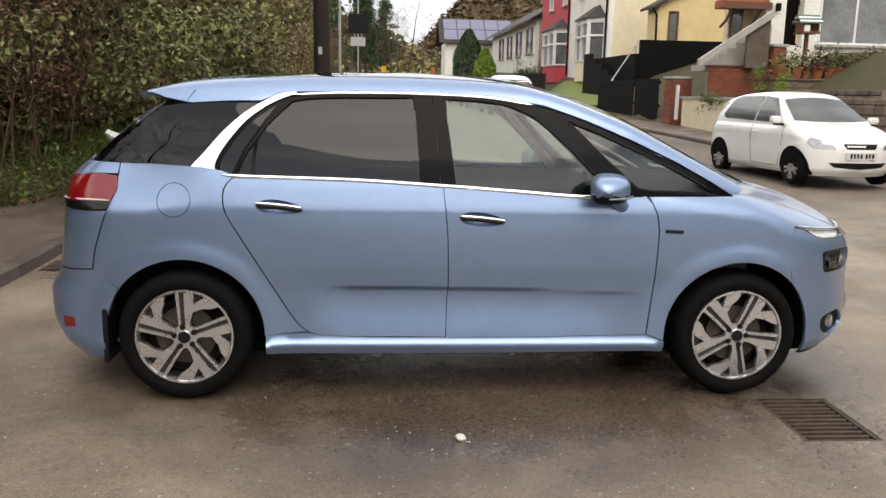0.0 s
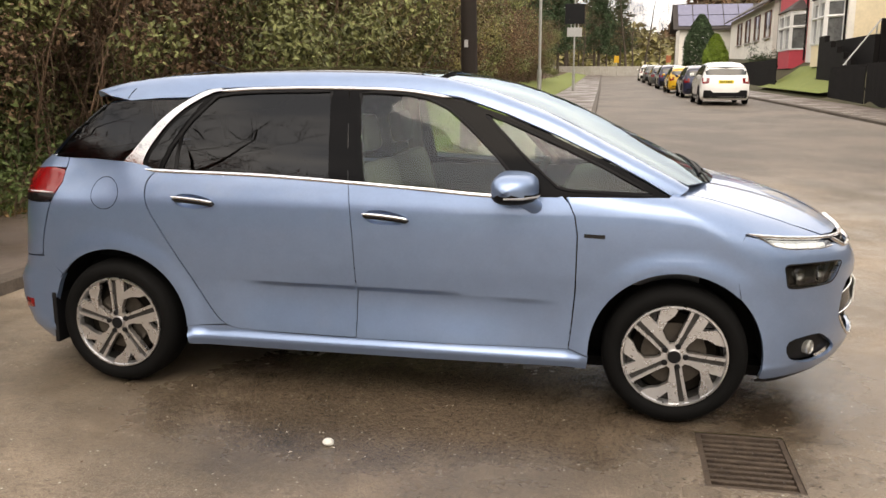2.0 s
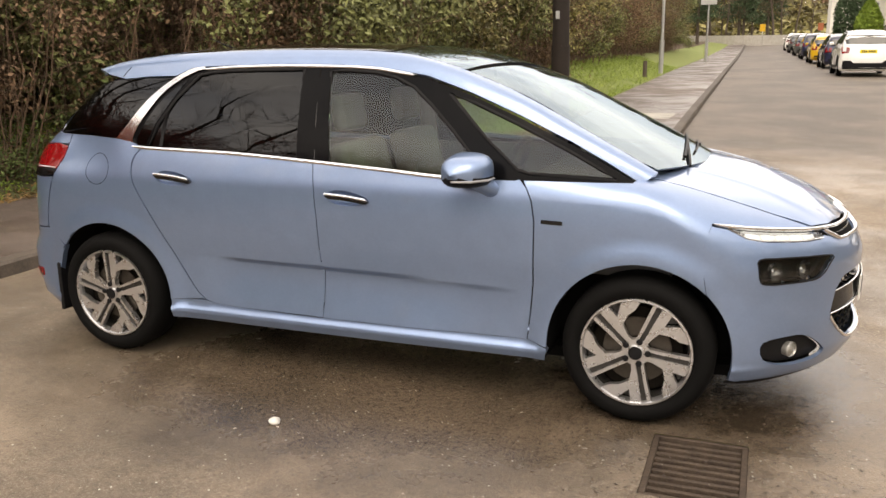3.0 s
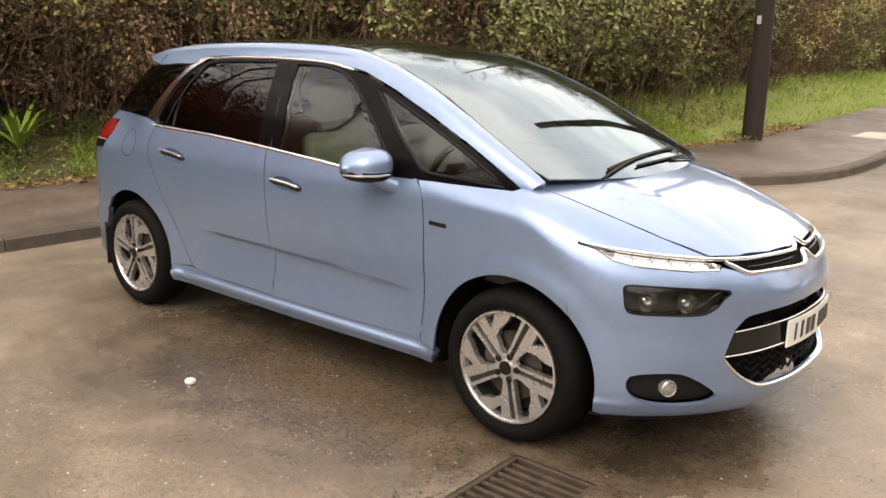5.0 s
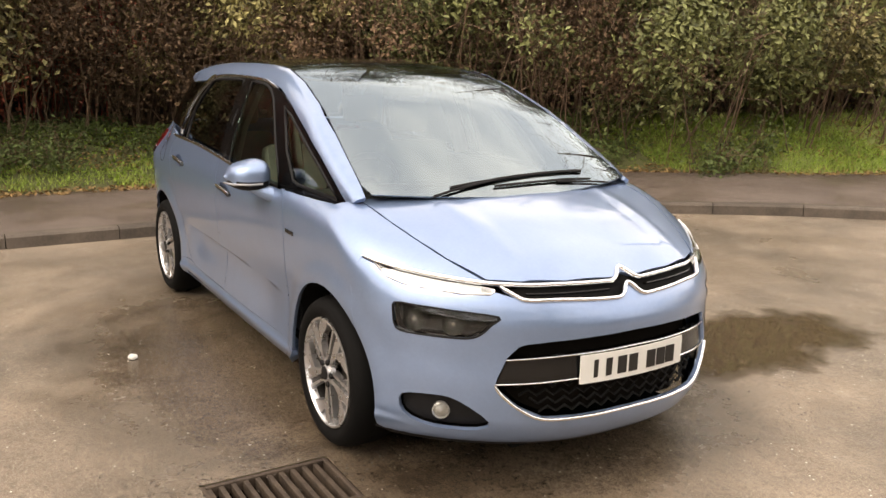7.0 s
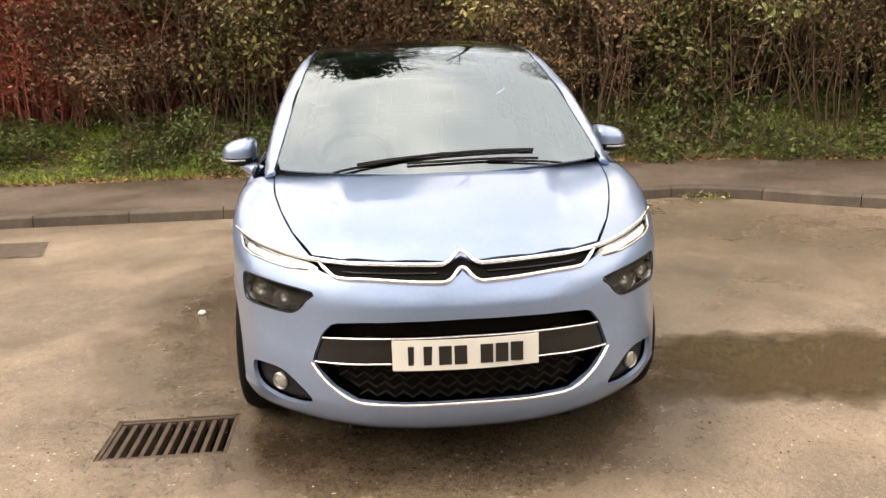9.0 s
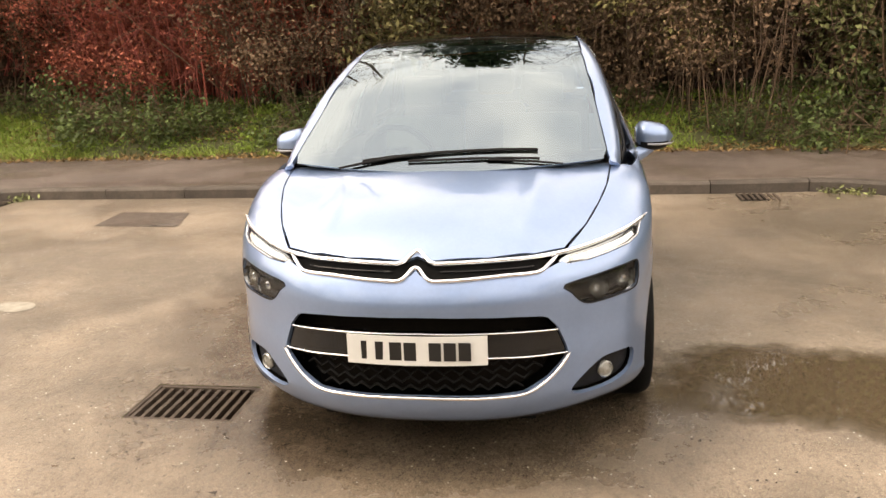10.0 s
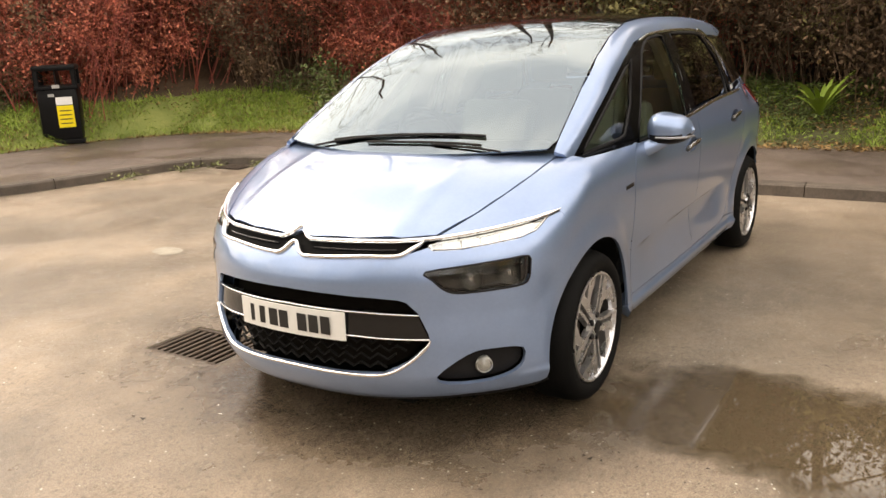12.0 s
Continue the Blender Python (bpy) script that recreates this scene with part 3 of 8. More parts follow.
# kerb on the car's side: along the road, out round the lay-by, and on
BAY = spline([(.6, -11.5), (.2, -8.0), (-.5, -7.0), (-1.8, -6.55), (-2.75, -6.3), (-3.25, -5.7), (-3.3, -4.4), (-3.3, -1), (-3.3, 2.3), (-3.27, 2.95), (-3.0, 3.4), (-2.3, 4.05), (-1.67, 4.75), (-1.04, 5.45), (-.35, 6.05), (.15, 6.6), (.5, 7.4), (.62, 8.6)], 8)
KERB_L = np.concatenate([[(.7, -60), (.65, -30), (.6, -14)], BAY, [(float(left_kerb_x(y)), y) for y in np.arange(10, 150, 4)]])
BACK_L = np.concatenate([[(-1.6, -60), (-1.6, -30), (-1.5, -13)], spline([(-1.2, -11.2), (-1.7, -10.0), (-2.6, -9.75), (-4.2, -9.3), (-5.2, -8.2), (-5.55, -6.6), (-5.55, -3), (-5.55, 1), (-5.35, 3.2), (-4.5, 4.9), (-3.1, 6.5), (-1.9, 7.9), (-1.5, 9.4)], 6), [(float(left_kerb_x(y)) - 2.05, y) for y in np.arange(12, 150, 4)]])


def sheet(name, outline, zf, material, step, holes=(), lift=0.0, parent=None, label="", kind="structure"):
    """Ground cut to a plan outline and laid on the height zf."""
    loops = [densify(np.array(o, float), step) for o in (outline, *holes)]
    lo, hi = loops[0].min(0), loops[0].max(0)
    g = np.stack(np.meshgrid(np.arange(lo[0], hi[0], step), np.arange(lo[1], hi[1], step), indexing="ij"), -1).reshape(-1, 2)
    keep = inside(loops[0], g)
    for h in loops[1:]:
        keep &= ~inside(h, g)
    g = g[keep]
    b = np.concatenate(loops)
    pts, edges, k = np.concatenate([b, g]), [], 0
    for lp in loops:
        n = len(lp)
        edges += [(k + i, k + (i + 1) % n) for i in range(n)]
        k += n
    from mathutils.geometry import delaunay_2d_cdt
    v, _, f, _, _, _ = delaunay_2d_cdt([Vector(p) for p in pts], edges, [], 0, 1e-5)
    v = np.array([tuple(p) for p in v])
    f = np.array([t for t in f if len(t) == 3])
    c = v[f].mean(1)
    ok = inside(loops[0], c)
    for h in loops[1:]:
        ok &= ~inside(h, c)
    f = f[ok]
    a = v[f]
    cr = (a[:, 1, 0] - a[:, 0, 0]) * (a[:, 2, 1] - a[:, 0, 1]) - (a[:, 1, 1] - a[:, 0, 1]) * (a[:, 2, 0] - a[:, 0, 0])
    f[cr < 0] = f[cr < 0][:, ::-1]
    vs = np.c_[v, zf(v[:, 0], v[:, 1]) + lift]
    ob = raw(name, vs, [tuple(int(i) for i in t) for t in f], material, parent, label, True)
    if kind:
        tagged(ob, label, "", "", kind)
    return ob


def left_of(line, x, y):
    """Distance west of a south-north line at y."""
    o = np.argsort(line[:, 1])
    return np.interp(y, line[o, 1], line[o, 0]) - x


KERB_UP = .115


def bank(x, y):
    """The verge and the bank behind the pavement."""
    x, y = np.asarray(x, float), np.asarray(y, float)
    d = np.maximum(left_of(BACK_L, x, y), 0)
    bx = x + np.minimum(d, 1e9)
    base = gz(bx, y) + KERB_UP + .006
    far = 1 - S((y - 30) / 60)
    return base + .10 * S(d / .8) + .22 * S((d - .4) / 1.3) * far + .11 * np.maximum(d - .5, 0) * (1 - S((d - 3) / 3)) + (.45 * np.maximum(d - 3.2, 0)) * S((d - 3.2) / 4) * (1 - .5 * S((d - 14) / 20)) * (.35 + .65 * far)


# ---------------------------------------------------------------- ground, road, pavement
DRAIN = [(1.495, -1.47), (1.87, -1.47), (1.87, -.94), (1.495, -.94)]


def far_ground(x, y):
    return gz(x, y) - .25


gx = np.concatenate([[-900, -500, -250, -120, -60], np.arange(-40, 41, 8), [60, 120, 250, 500, 900]])
gy = np.concatenate([[-900, -500, -250, -120, -60], np.arange(-40, 161, 10), [200, 300, 500, 900]])
gv = [(x, y, float(far_ground(min(max(x, -60), 60), y))) for x in gx for y in gy]
gf = [(i * len(gy) + j, (i + 1) * len(gy) + j, (i + 1) * len(gy) + j + 1, i * len(gy) + j + 1) for i in range(len(gx) - 1) for j in range(len(gy) - 1)]
tagged(raw("ground", gv, gf, M["lawn"], None, "", True), "rough grassland reaching to the horizon", "ground", "", "structure")

near = (KERB_L[:, 1] > -20) & (KERB_L[:, 1] < 24)
nk = KERB_L[near]
right = lambda y: float(right_kerb_x(y))
road_near = np.concatenate([nk, [(right(y), y) for y in np.linspace(nk[-1][1], nk[0][1], 12)]])
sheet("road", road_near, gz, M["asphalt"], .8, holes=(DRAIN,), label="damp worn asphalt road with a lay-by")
fk = KERB_L[KERB_L[:, 1] >= nk[-1][1] - .01]
sheet("road_far", np.concatenate([fk, [(right(y), y) for y in np.linspace(fk[-1][1], fk[0][1], 30)]]), gz, M["asphalt"], 3.0, label="damp asphalt road running on up the street")
sk = KERB_L[KERB_L[:, 1] <= nk[0][1] + .01]
sheet("road_near_end", np.concatenate([sk, [(right(y), y) for y in np.linspace(sk[-1][1], -60, 8)]]), gz, M["asphalt"], 3.0, label="damp asphalt road")


def offset_line(line, d):
    t = np.gradient(line, axis=0)
    t /= np.linalg.norm(t, axis=1, keepdims=True)
    return line + np.c_[-t[:, 1], t[:, 0]] * d


kin = offset_line(KERB_L, .125)
sheet("pavement", np.concatenate([kin, BACK_L[::-1]]), lambda x, y: gz(x, y) + KERB_UP, M["path"], .9, label="damp dark tarmac pavement")
# verge and bank, out to the woods
VERGE_END = BACK_L - [2.5, 0]
for y0, y1, mt, lab in ((-60, -6.9, "lawn", "mown grass verge by the litter bin"), (-6.9, 6.3, "grass", "rough weedy verge below the hedge"), (6.3, 146, "lawn", "mown grass verge beside the pole")):
    ys = np.concatenate([[y0], BACK_L[(BACK_L[:, 1] > y0) & (BACK_L[:, 1] < y1), 1], [y1]])
    side = np.c_[np.interp(ys, BACK_L[:, 1], BACK_L[:, 0]), ys]
    sheet("verge", np.concatenate([side, (side - [2.5, 0])[::-1]]), bank, M[mt], .6, label=lab)
sheet("wood_floor", np.concatenate([VERGE_END, [(-34, 149), (-34, -60)]]), bank, M["earth"], 1.2, label="dark leaf-strewn bank under the hedge")


def kerb_run(line, up, name, parent):
    """Kerb stones of about 0.9 m laid end to end along a line."""
    seg = np.hypot(*np.diff(line, axis=0).T)
    cum = np.concatenate([[0], np.cumsum(seg)])
    n = int(cum[-1] / .915)
    rest_v, rest_f = [], []
    for i in range(n):
        vs = []
        for k in range(4):
            s = (i + k / 3) * .915 + (.004 if k == 0 else -.004 if k == 3 else 0)
            p = np.array([np.interp(s, cum, line[:, c]) for c in (0, 1)])
            q = np.array([np.interp(s + .05, cum, line[:, c]) for c in (0, 1)])
            t = (q - p) / (np.linalg.norm(q - p) + 1e-9)
            nn = np.array([-t[1], t[0]])
            z = float(gz(*p))
            for d, h in ((-.012, -.1), (-.004, up - .022), (.014, up - .002), (.125, up + .002), (.125, -.1)):
                w = p + nn * d
                vs.append((w[0], w[1], z + h))
        fs = []
        for k in range(3):
            for j in range(4):
                fs.append((k * 5 + j, (k + 1) * 5 + j, (k + 1) * 5 + j + 1, k * 5 + j + 1))
        fs += [(0, 1, 2, 3, 4), (19, 18, 17, 16, 15)]
        mid = np.mean(vs, 0)
        if -14 < mid[1] < 30:
            raw("kerb_stone", vs, fs, M["kerb"], parent)
        else:
            o = len(rest_v)
            rest_v += vs
            rest_f += [tuple(o + j for j in f) for f in fs]
    if rest_v:
        tagged(raw("kerb_stones_far", rest_v, rest_f, M["kerb"], parent), "", "", "", "stuff")


kl = tagged(new("kerb"), "worn concrete kerb round the lay-by", "kerb", "", "structure")
kerb_run(KERB_L, KERB_UP, "kerb", kl)
RK = np.array([(right(y), y) for y in np.arange(118, -40, -2.0)])
kr = tagged(new("kerb_right"), "worn concrete kerb along the houses", "kerb", "", "structure")
kerb_run(RK, .09, "kerb", kr)
gr = lambda x, y: gz(right_kerb_x(y), y) + .09
sheet("pavement_right", np.concatenate([RK + [.125, 0], [(right(y) + 1.9, y) for y in np.arange(-38, 119, 6)]]), gr, M["path"], 1.6, label="tarmac pavement before the garden walls")
tr = lambda x, y: gz(right_kerb_x(y), y) + .10 + 2.4 * S((x - right_kerb_x(y) - 2.0) / 5.0) * S((y - 6) / 14) + .04 * np.maximum(x - 16, 0)
sheet("terrace", np.concatenate([[(right(y) + 1.88, y) for y in np.arange(118, -40, -6)], [(60, -38), (60, 118)]]), tr, M["garden"], 2.5, label="sloping grassy front gardens")


def build_drain():
    d = tagged(new("drain_grate"), "rusty cast-iron gully grate sunk in the road", "drain")
    (x0, y0), _, (x1, y1), _ = DRAIN
    bm = bmesh.new()
    for a in ((x0, x1, y0, y0 + .02), (x0, x1, y1 - .02, y1), (x0, x0 + .025, y0 + .02, y1 - .02), (x1 - .025, x1, y0 + .02, y1 - .02)):
        box(bm, *a, -.05, -.002, None, .004)
    part("frame", bm, M["iron"], d)
    n = 10
    pitch = (y1 - .02 - y0 - .02) / n
    for i in range(n):
        bm = bmesh.new()
        yb = y0 + .02 + pitch * i
        box(bm, x0 + .025, x1 - .025, yb, yb + pitch * .42, -.055, -.008, None, .003)
        part("bar", bm, M["iron"], d)
    bm = bmesh.new()
    box(bm, x0 + .0, x1, y0, y1, -.42, -.40)
    for a in ((x0 - .01, x0, y0, y1), (x1, x1 + .01, y0, y1), (x0, x1, y0 - .01, y0), (x0, x1, y1, y1 + .01)):
        box(bm, *a, -.42, -.012)
    part("pit", bm, M["pit"], d)
    return d


build_drain()


# ---------------------------------------------------------------- plants
def leaf_mesh(name, n, place, size, material, parent, seed, label=""):
    """n small folded leaves at places given by place(rng) -> point, outward way; one mesh."""
    r = np.random.RandomState(seed)
    P, N = place(r, n)
    a = r.normal(size=(n, 3)) * .8 + N * 0.7 + [0, 0, .75]
    a /= np.linalg.norm(a, axis=1, keepdims=True)
    t = np.cross(a, r.normal(size=(n, 3)))
    t /= np.linalg.norm(t, axis=1, keepdims=True) + 1e-9
    b = np.cross(a, t)
    s = (size * r.uniform(.55, 1.35, n))[:, None]
    v = np.stack([P - t * s, P + b * s * .5 + a * s * .18, P + t * s, P - b * s * .5 + a * s * .18], 1).reshape(-1, 3)
    i = np.arange(n) * 4
    f = np.concatenate([np.c_[i, i + 1, i + 2], np.c_[i, i + 2, i + 3]])
    me = bpy.data.meshes.new(name)
    me.from_pydata(v.tolist(), [], f.tolist())
    me.materials.append(material)
    return link(name, me, parent, label)


def twig_mesh(name, lines, material, parent, label="", sides=4):
    """Many thin tapered stems as one mesh; lines are (points, r0, r1)."""
    vs, fs = [], []
    ang = [2 * math.pi * k / sides for k in range(sides)]
    for pts, r0, r1 in lines:
        pts = np.asarray(pts, float)
        m = len(pts)
        t = np.gradient(pts, axis=0)
        t /= np.linalg.norm(t, axis=1, keepdims=True) + 1e-9
        ref = np.array([1., 0, 0]) if abs(t[0][0]) < .8 else np.array([0, 1., 0])
        u = np.cross(t, ref)
        u /= np.linalg.norm(u, axis=1, keepdims=True) + 1e-9
        w = np.cross(t, u)
        o = len(vs)
        for i in range(m):
            rad = r0 + (r1 - r0) * i / (m - 1)
            for q in ang:
                vs.append(tuple(pts[i] + (u[i] * math.cos(q) + w[i] * math.sin(q)) * rad))
        for i in range(m - 1):
            for k in range(sides):
                fs.append((o + i * sides + k, o + i * sides + (k + 1) % sides, o + (i + 1) * sides + (k + 1) % sides, o + (i + 1) * sides + k))
    return raw(name, vs, fs, material, parent, label, True)


def build_shrub(seed, tall, wide, leaf_mat, twig_mat, leaves, stems, leaf_size, label, low=.15, name="shrub", clumps=15):
    """A hedge shrub: a thicket of stems and an uneven cloud of leaves."""
    sh = tagged(new(name), label, "shrub", "shrubs of the roadside hedge")
    r = np.random.RandomState(seed)
    lines, tips = [], []
    for k in range(stems):
        a, rad = r.uniform(0, 2 * math.pi), wide * .45 * math.sqrt(r.uniform())
        p = np.array([math.cos(a) * rad, math.sin(a) * rad, -.2])
        way = np.array([math.cos(a) * r.uniform(0, .35), math.sin(a) * r.uniform(0, .35), 1.0]) + r.normal(size=3) * .12
        h = tall * r.uniform(.55, 1.08)
        pts = [p]
        for j in range(5):
            way = way + r.normal(size=3) * .13 + [0, 0, -.02 * j]
            p = p + way * h / 5
            pts.append(p)
        lines.append((pts, .012 * r.uniform(.5, 1.3), .003))
        for j in range(2, 6):
            tips.append(pts[j])
            for _ in range(2):
                e = pts[j] + r.normal(size=3) * [.28, .28, .2] * wide * .5
                mid = (pts[j] + e) / 2 + r.normal(size=3) * .05
                lines.append(([pts[j], mid, e], .005, .0018))
                tips.append(e)
    twig_mesh("stem_thicket", lines, twig_mat, sh, "", 3)
    tips = np.array([t for t in tips if t[2] > low * tall])
    tips = tips[r.choice(len(tips), min(len(tips), clumps), replace=False)]
    big = r.uniform(size=len(tips)) ** 1.5 + .2
    big /= big.sum()

    def place(q, n):
        i = q.choice(len(tips), n, p=big)
        d = q.normal(size=(n, 3)) * [.19, .19, .15] * wide * .52
        return tips[i] + d, d / (np.linalg.norm(d, axis=1, keepdims=True) + 1e-9)
    if leaves:
        leaf_mesh("foliage", leaves, place, leaf_size, leaf_mat, sh, seed + 50)
    return sh


def build_tree(seed, tall, trunk_r, spread, leaf_mat=None, leaves=0, leaf_size=.06, label="", name="tree", start=.35, levels=3):
    """A tapered trunk with limbs, branches and twigs, with or without a crown of leaves."""
    tr_ = tagged(new(name), label, "tree", "trees of the wood")
    r = np.random.RandomState(seed)
    limbs, twigs, tips = [], [], []
    trunk = [np.array([0, 0, -.4])]
    way = np.array([0, 0, 1.0])
    for j in range(8):
        way = way + r.normal(size=3) * [.05, .05, 0]
        trunk.append(trunk[-1] + way / np.linalg.norm(way) * (tall + .4) / 8)
    twig_mesh("trunk", [(trunk, trunk_r, trunk_r * .18)], M["bark"], tr_, "", 9)

    def grow(p, d, length, rad, level):
        pts = [p]
        for j in range(4):
            d = d + r.normal(size=3) * .16 + [0, 0, .05]
            d = d / np.linalg.norm(d)
            pts.append(pts[-1] + d * length / 4)
        (limbs if level == 0 else twigs).append((pts, rad, rad * .35))
        if level >= 1:
            tips.extend(pts[2:])
        if level < levels:
            for j in range(5 if level == 0 else 4):
                q = pts[r.randint(1, 5)]
                e = d + r.normal(size=3) * .75
                grow(q, e / np.linalg.norm(e), length * r.uniform(.4, .62), rad * .45, level + 1)
    for k in range(11):
        f = start + (1 - start) * k / 11
        p = trunk[min(8, int(f * 8))] + (trunk[min(8, int(f * 8) + 1)] - trunk[min(8, int(f * 8))]) * (f * 8 % 1)
        a = k * 2.4 + r.uniform(-.5, .5)
        d = np.array([math.cos(a), math.sin(a), r.uniform(.25, .8)])
        grow(p, d / np.linalg.norm(d), spread * (1.15 - .7 * f) * r.uniform(.7, 1.1), trunk_r * .3 * (1.2 - f), 0)
    twig_mesh("branching", limbs, M["bark"], tr_, "", 5)
    tagged(twig_mesh("twigs", twigs, M["bark"], tr_, "", 3), "", "", "", "stuff")
    if leaves:
        tips = np.array(tips)

        def place(q, n):
            i = q.randint(0, len(tips), n)
            d = q.normal(size=(n, 3)) * .28
            return tips[i] + d, d
        leaf_mesh("crown", leaves, place, leaf_size, leaf_mat, tr_, seed + 9)
    return tr_


def build_pine(seed, tall, label):
    """A pine with tiers of drooping limbs and tufts of needles."""
    p_ = tagged(new("pine_tree"), label, "tree", "trees of the wood")
    r = np.random.RandomState(seed)
    twig_mesh("trunk", [([(0, 0, -.4), (.05, 0, tall * .5), (0, .05, tall)], tall * .018, .03)], M["bark"], p_, "", 8)
    lines, tips = [], []
    k = 0
    z = tall * .28
    while z < tall * .98:
        reach = (tall - z) * .30 + .5
        for _ in range(5):
            a = r.uniform(0, 2 * math.pi)
            e = np.array([math.cos(a), math.sin(a), 0]) * reach * r.uniform(.6, 1.1)
            pts = [np.array([0, 0, z]), np.array([0, 0, z]) + e * .5 + [0, 0, .05 * reach], np.array([0, 0, z]) + e + [0, 0, -.12 * reach + r.uniform(-.2, .2)]]
            lines.append((pts, .05, .012))
            for f in np.linspace(.35, 1, 5):
                tips.append(pts[0] + (pts[2] - pts[0]) * f + r.normal(size=3) * .12)
        z += tall * .045
    twig_mesh("branching", lines, M["bark"], p_, "", 4)
    tips = np.array(tips)

    def place(q, n):
        i = q.randint(0, len(tips), n)
        d = q.normal(size=(n, 3)) * [.38, .38, .2]
        return tips[i] + d, d
    leaf_mesh("crown", 7000, place, .16, M["leaf_pine"], p_, seed + 3)
    return p_


def hedge():
    """The thicket behind the verge, from bare red stems to leafy brambles."""
    r = random.Random(11)
    kinds = {
        "green": [build_shrub(s, 3.6, 2.3, M["leaf_green"], M["twig"], 9500, 30, .043, "tall green bramble bush on the bank behind the verge", .12) for s in (1, 2)],
        "olive": [build_shrub(s, 3.4, 2.2, M["leaf_olive"], M["twig"], 9500, 40, .041, "thin olive hedge bush with many brown stems", .16) for s in (3, 4)],
        "brown": [build_shrub(s, 3.3, 2.1, M["leaf_rust"], M["twig"], 13000, 50, .030, "leafless brown thicket of fine upright twigs", .0, clumps=60) for s in (5, 6)],
        "red": [build_shrub(s, 3.2, 2.1, M["leaf_red"], M["twig_red"], 13000, 60, .028, "bare dogwood thicket with reddish stems", .02, clumps=50) for s in (7, 8)],
        "ivy": [build_shrub(s, .75, 1.7, M["leaf_ivy"], M["twig"], 1500, 22, .038, "low ivy and bramble at the foot of the hedge", 0.0, "low_bush") for s in (9, 10)],
    }
    used = set()

    def put(kind, x, y, s=1.0):
        src = kinds[kind][r.randrange(2)]
        m = pose(x, y, float(bank(x, y)) - .05, r.uniform(-5, 5), r.uniform(-5, 5), r.uniform(0, 360))
        if src.name in used:
            ob = copy_thing(src, m)
        else:
            used.add(src.name)
            ob = src
            ob.matrix_basis = m
        ob.scale = (s, s, s * r.uniform(.9, 1.15))
    mixes = [(-22, "red brown brown"), (-15, "red red brown"), (-6.8, "red red red brown"), (-4.8, "olive brown red red"), (-3, "olive brown red olive"), (-1, "olive olive brown"), (3, "green brown olive"), (5.5, "green green brown olive"), (14, "green olive brown"), (30, "green olive brown"), (60, "olive brown green")]
    y = -15.0
    while y < 62:
        kind = [k for a, k in mixes if a <= y][-1].split()
        edge = float(np.interp(y, BACK_L[np.argsort(BACK_L[:, 1]), 1], BACK_L[np.argsort(BACK_L[:, 1]), 0]))
        setback = float(np.interp(y, (-7.2, -6.8, .8, 1.2, 7, 9.5, 12, 15), (2.5, 1.75, 1.75, 1.2, 1.2, 1.6, 2.1, 2.5)))
        for row in range(3 if y < 16 else 2):
            x = edge - setback - row * 1.7 - r.uniform(0, .8)
            if row == 0 and -.4 < y < 1.4:
                x -= .5
            put(r.choice(kind), x, y + r.uniform(-.5, .5), r.uniform(.9, 1.15) * (1 + .17 * row))
        if -18 < y < 8 and not -.9 < y < 2.0 and r.random() < (.8 if y > -6 else .45):
            put("ivy", edge - setback + .9 - r.uniform(0, .5), y + r.uniform(-.4, .4), r.uniform(.7, 1.1))
        y += 1.15 if y < 16 else 2.0
    for k in kinds.values():
        for o in k:
            if o.name not in used:
                o.location = (-12, 20, float(bank(-12, 20)))


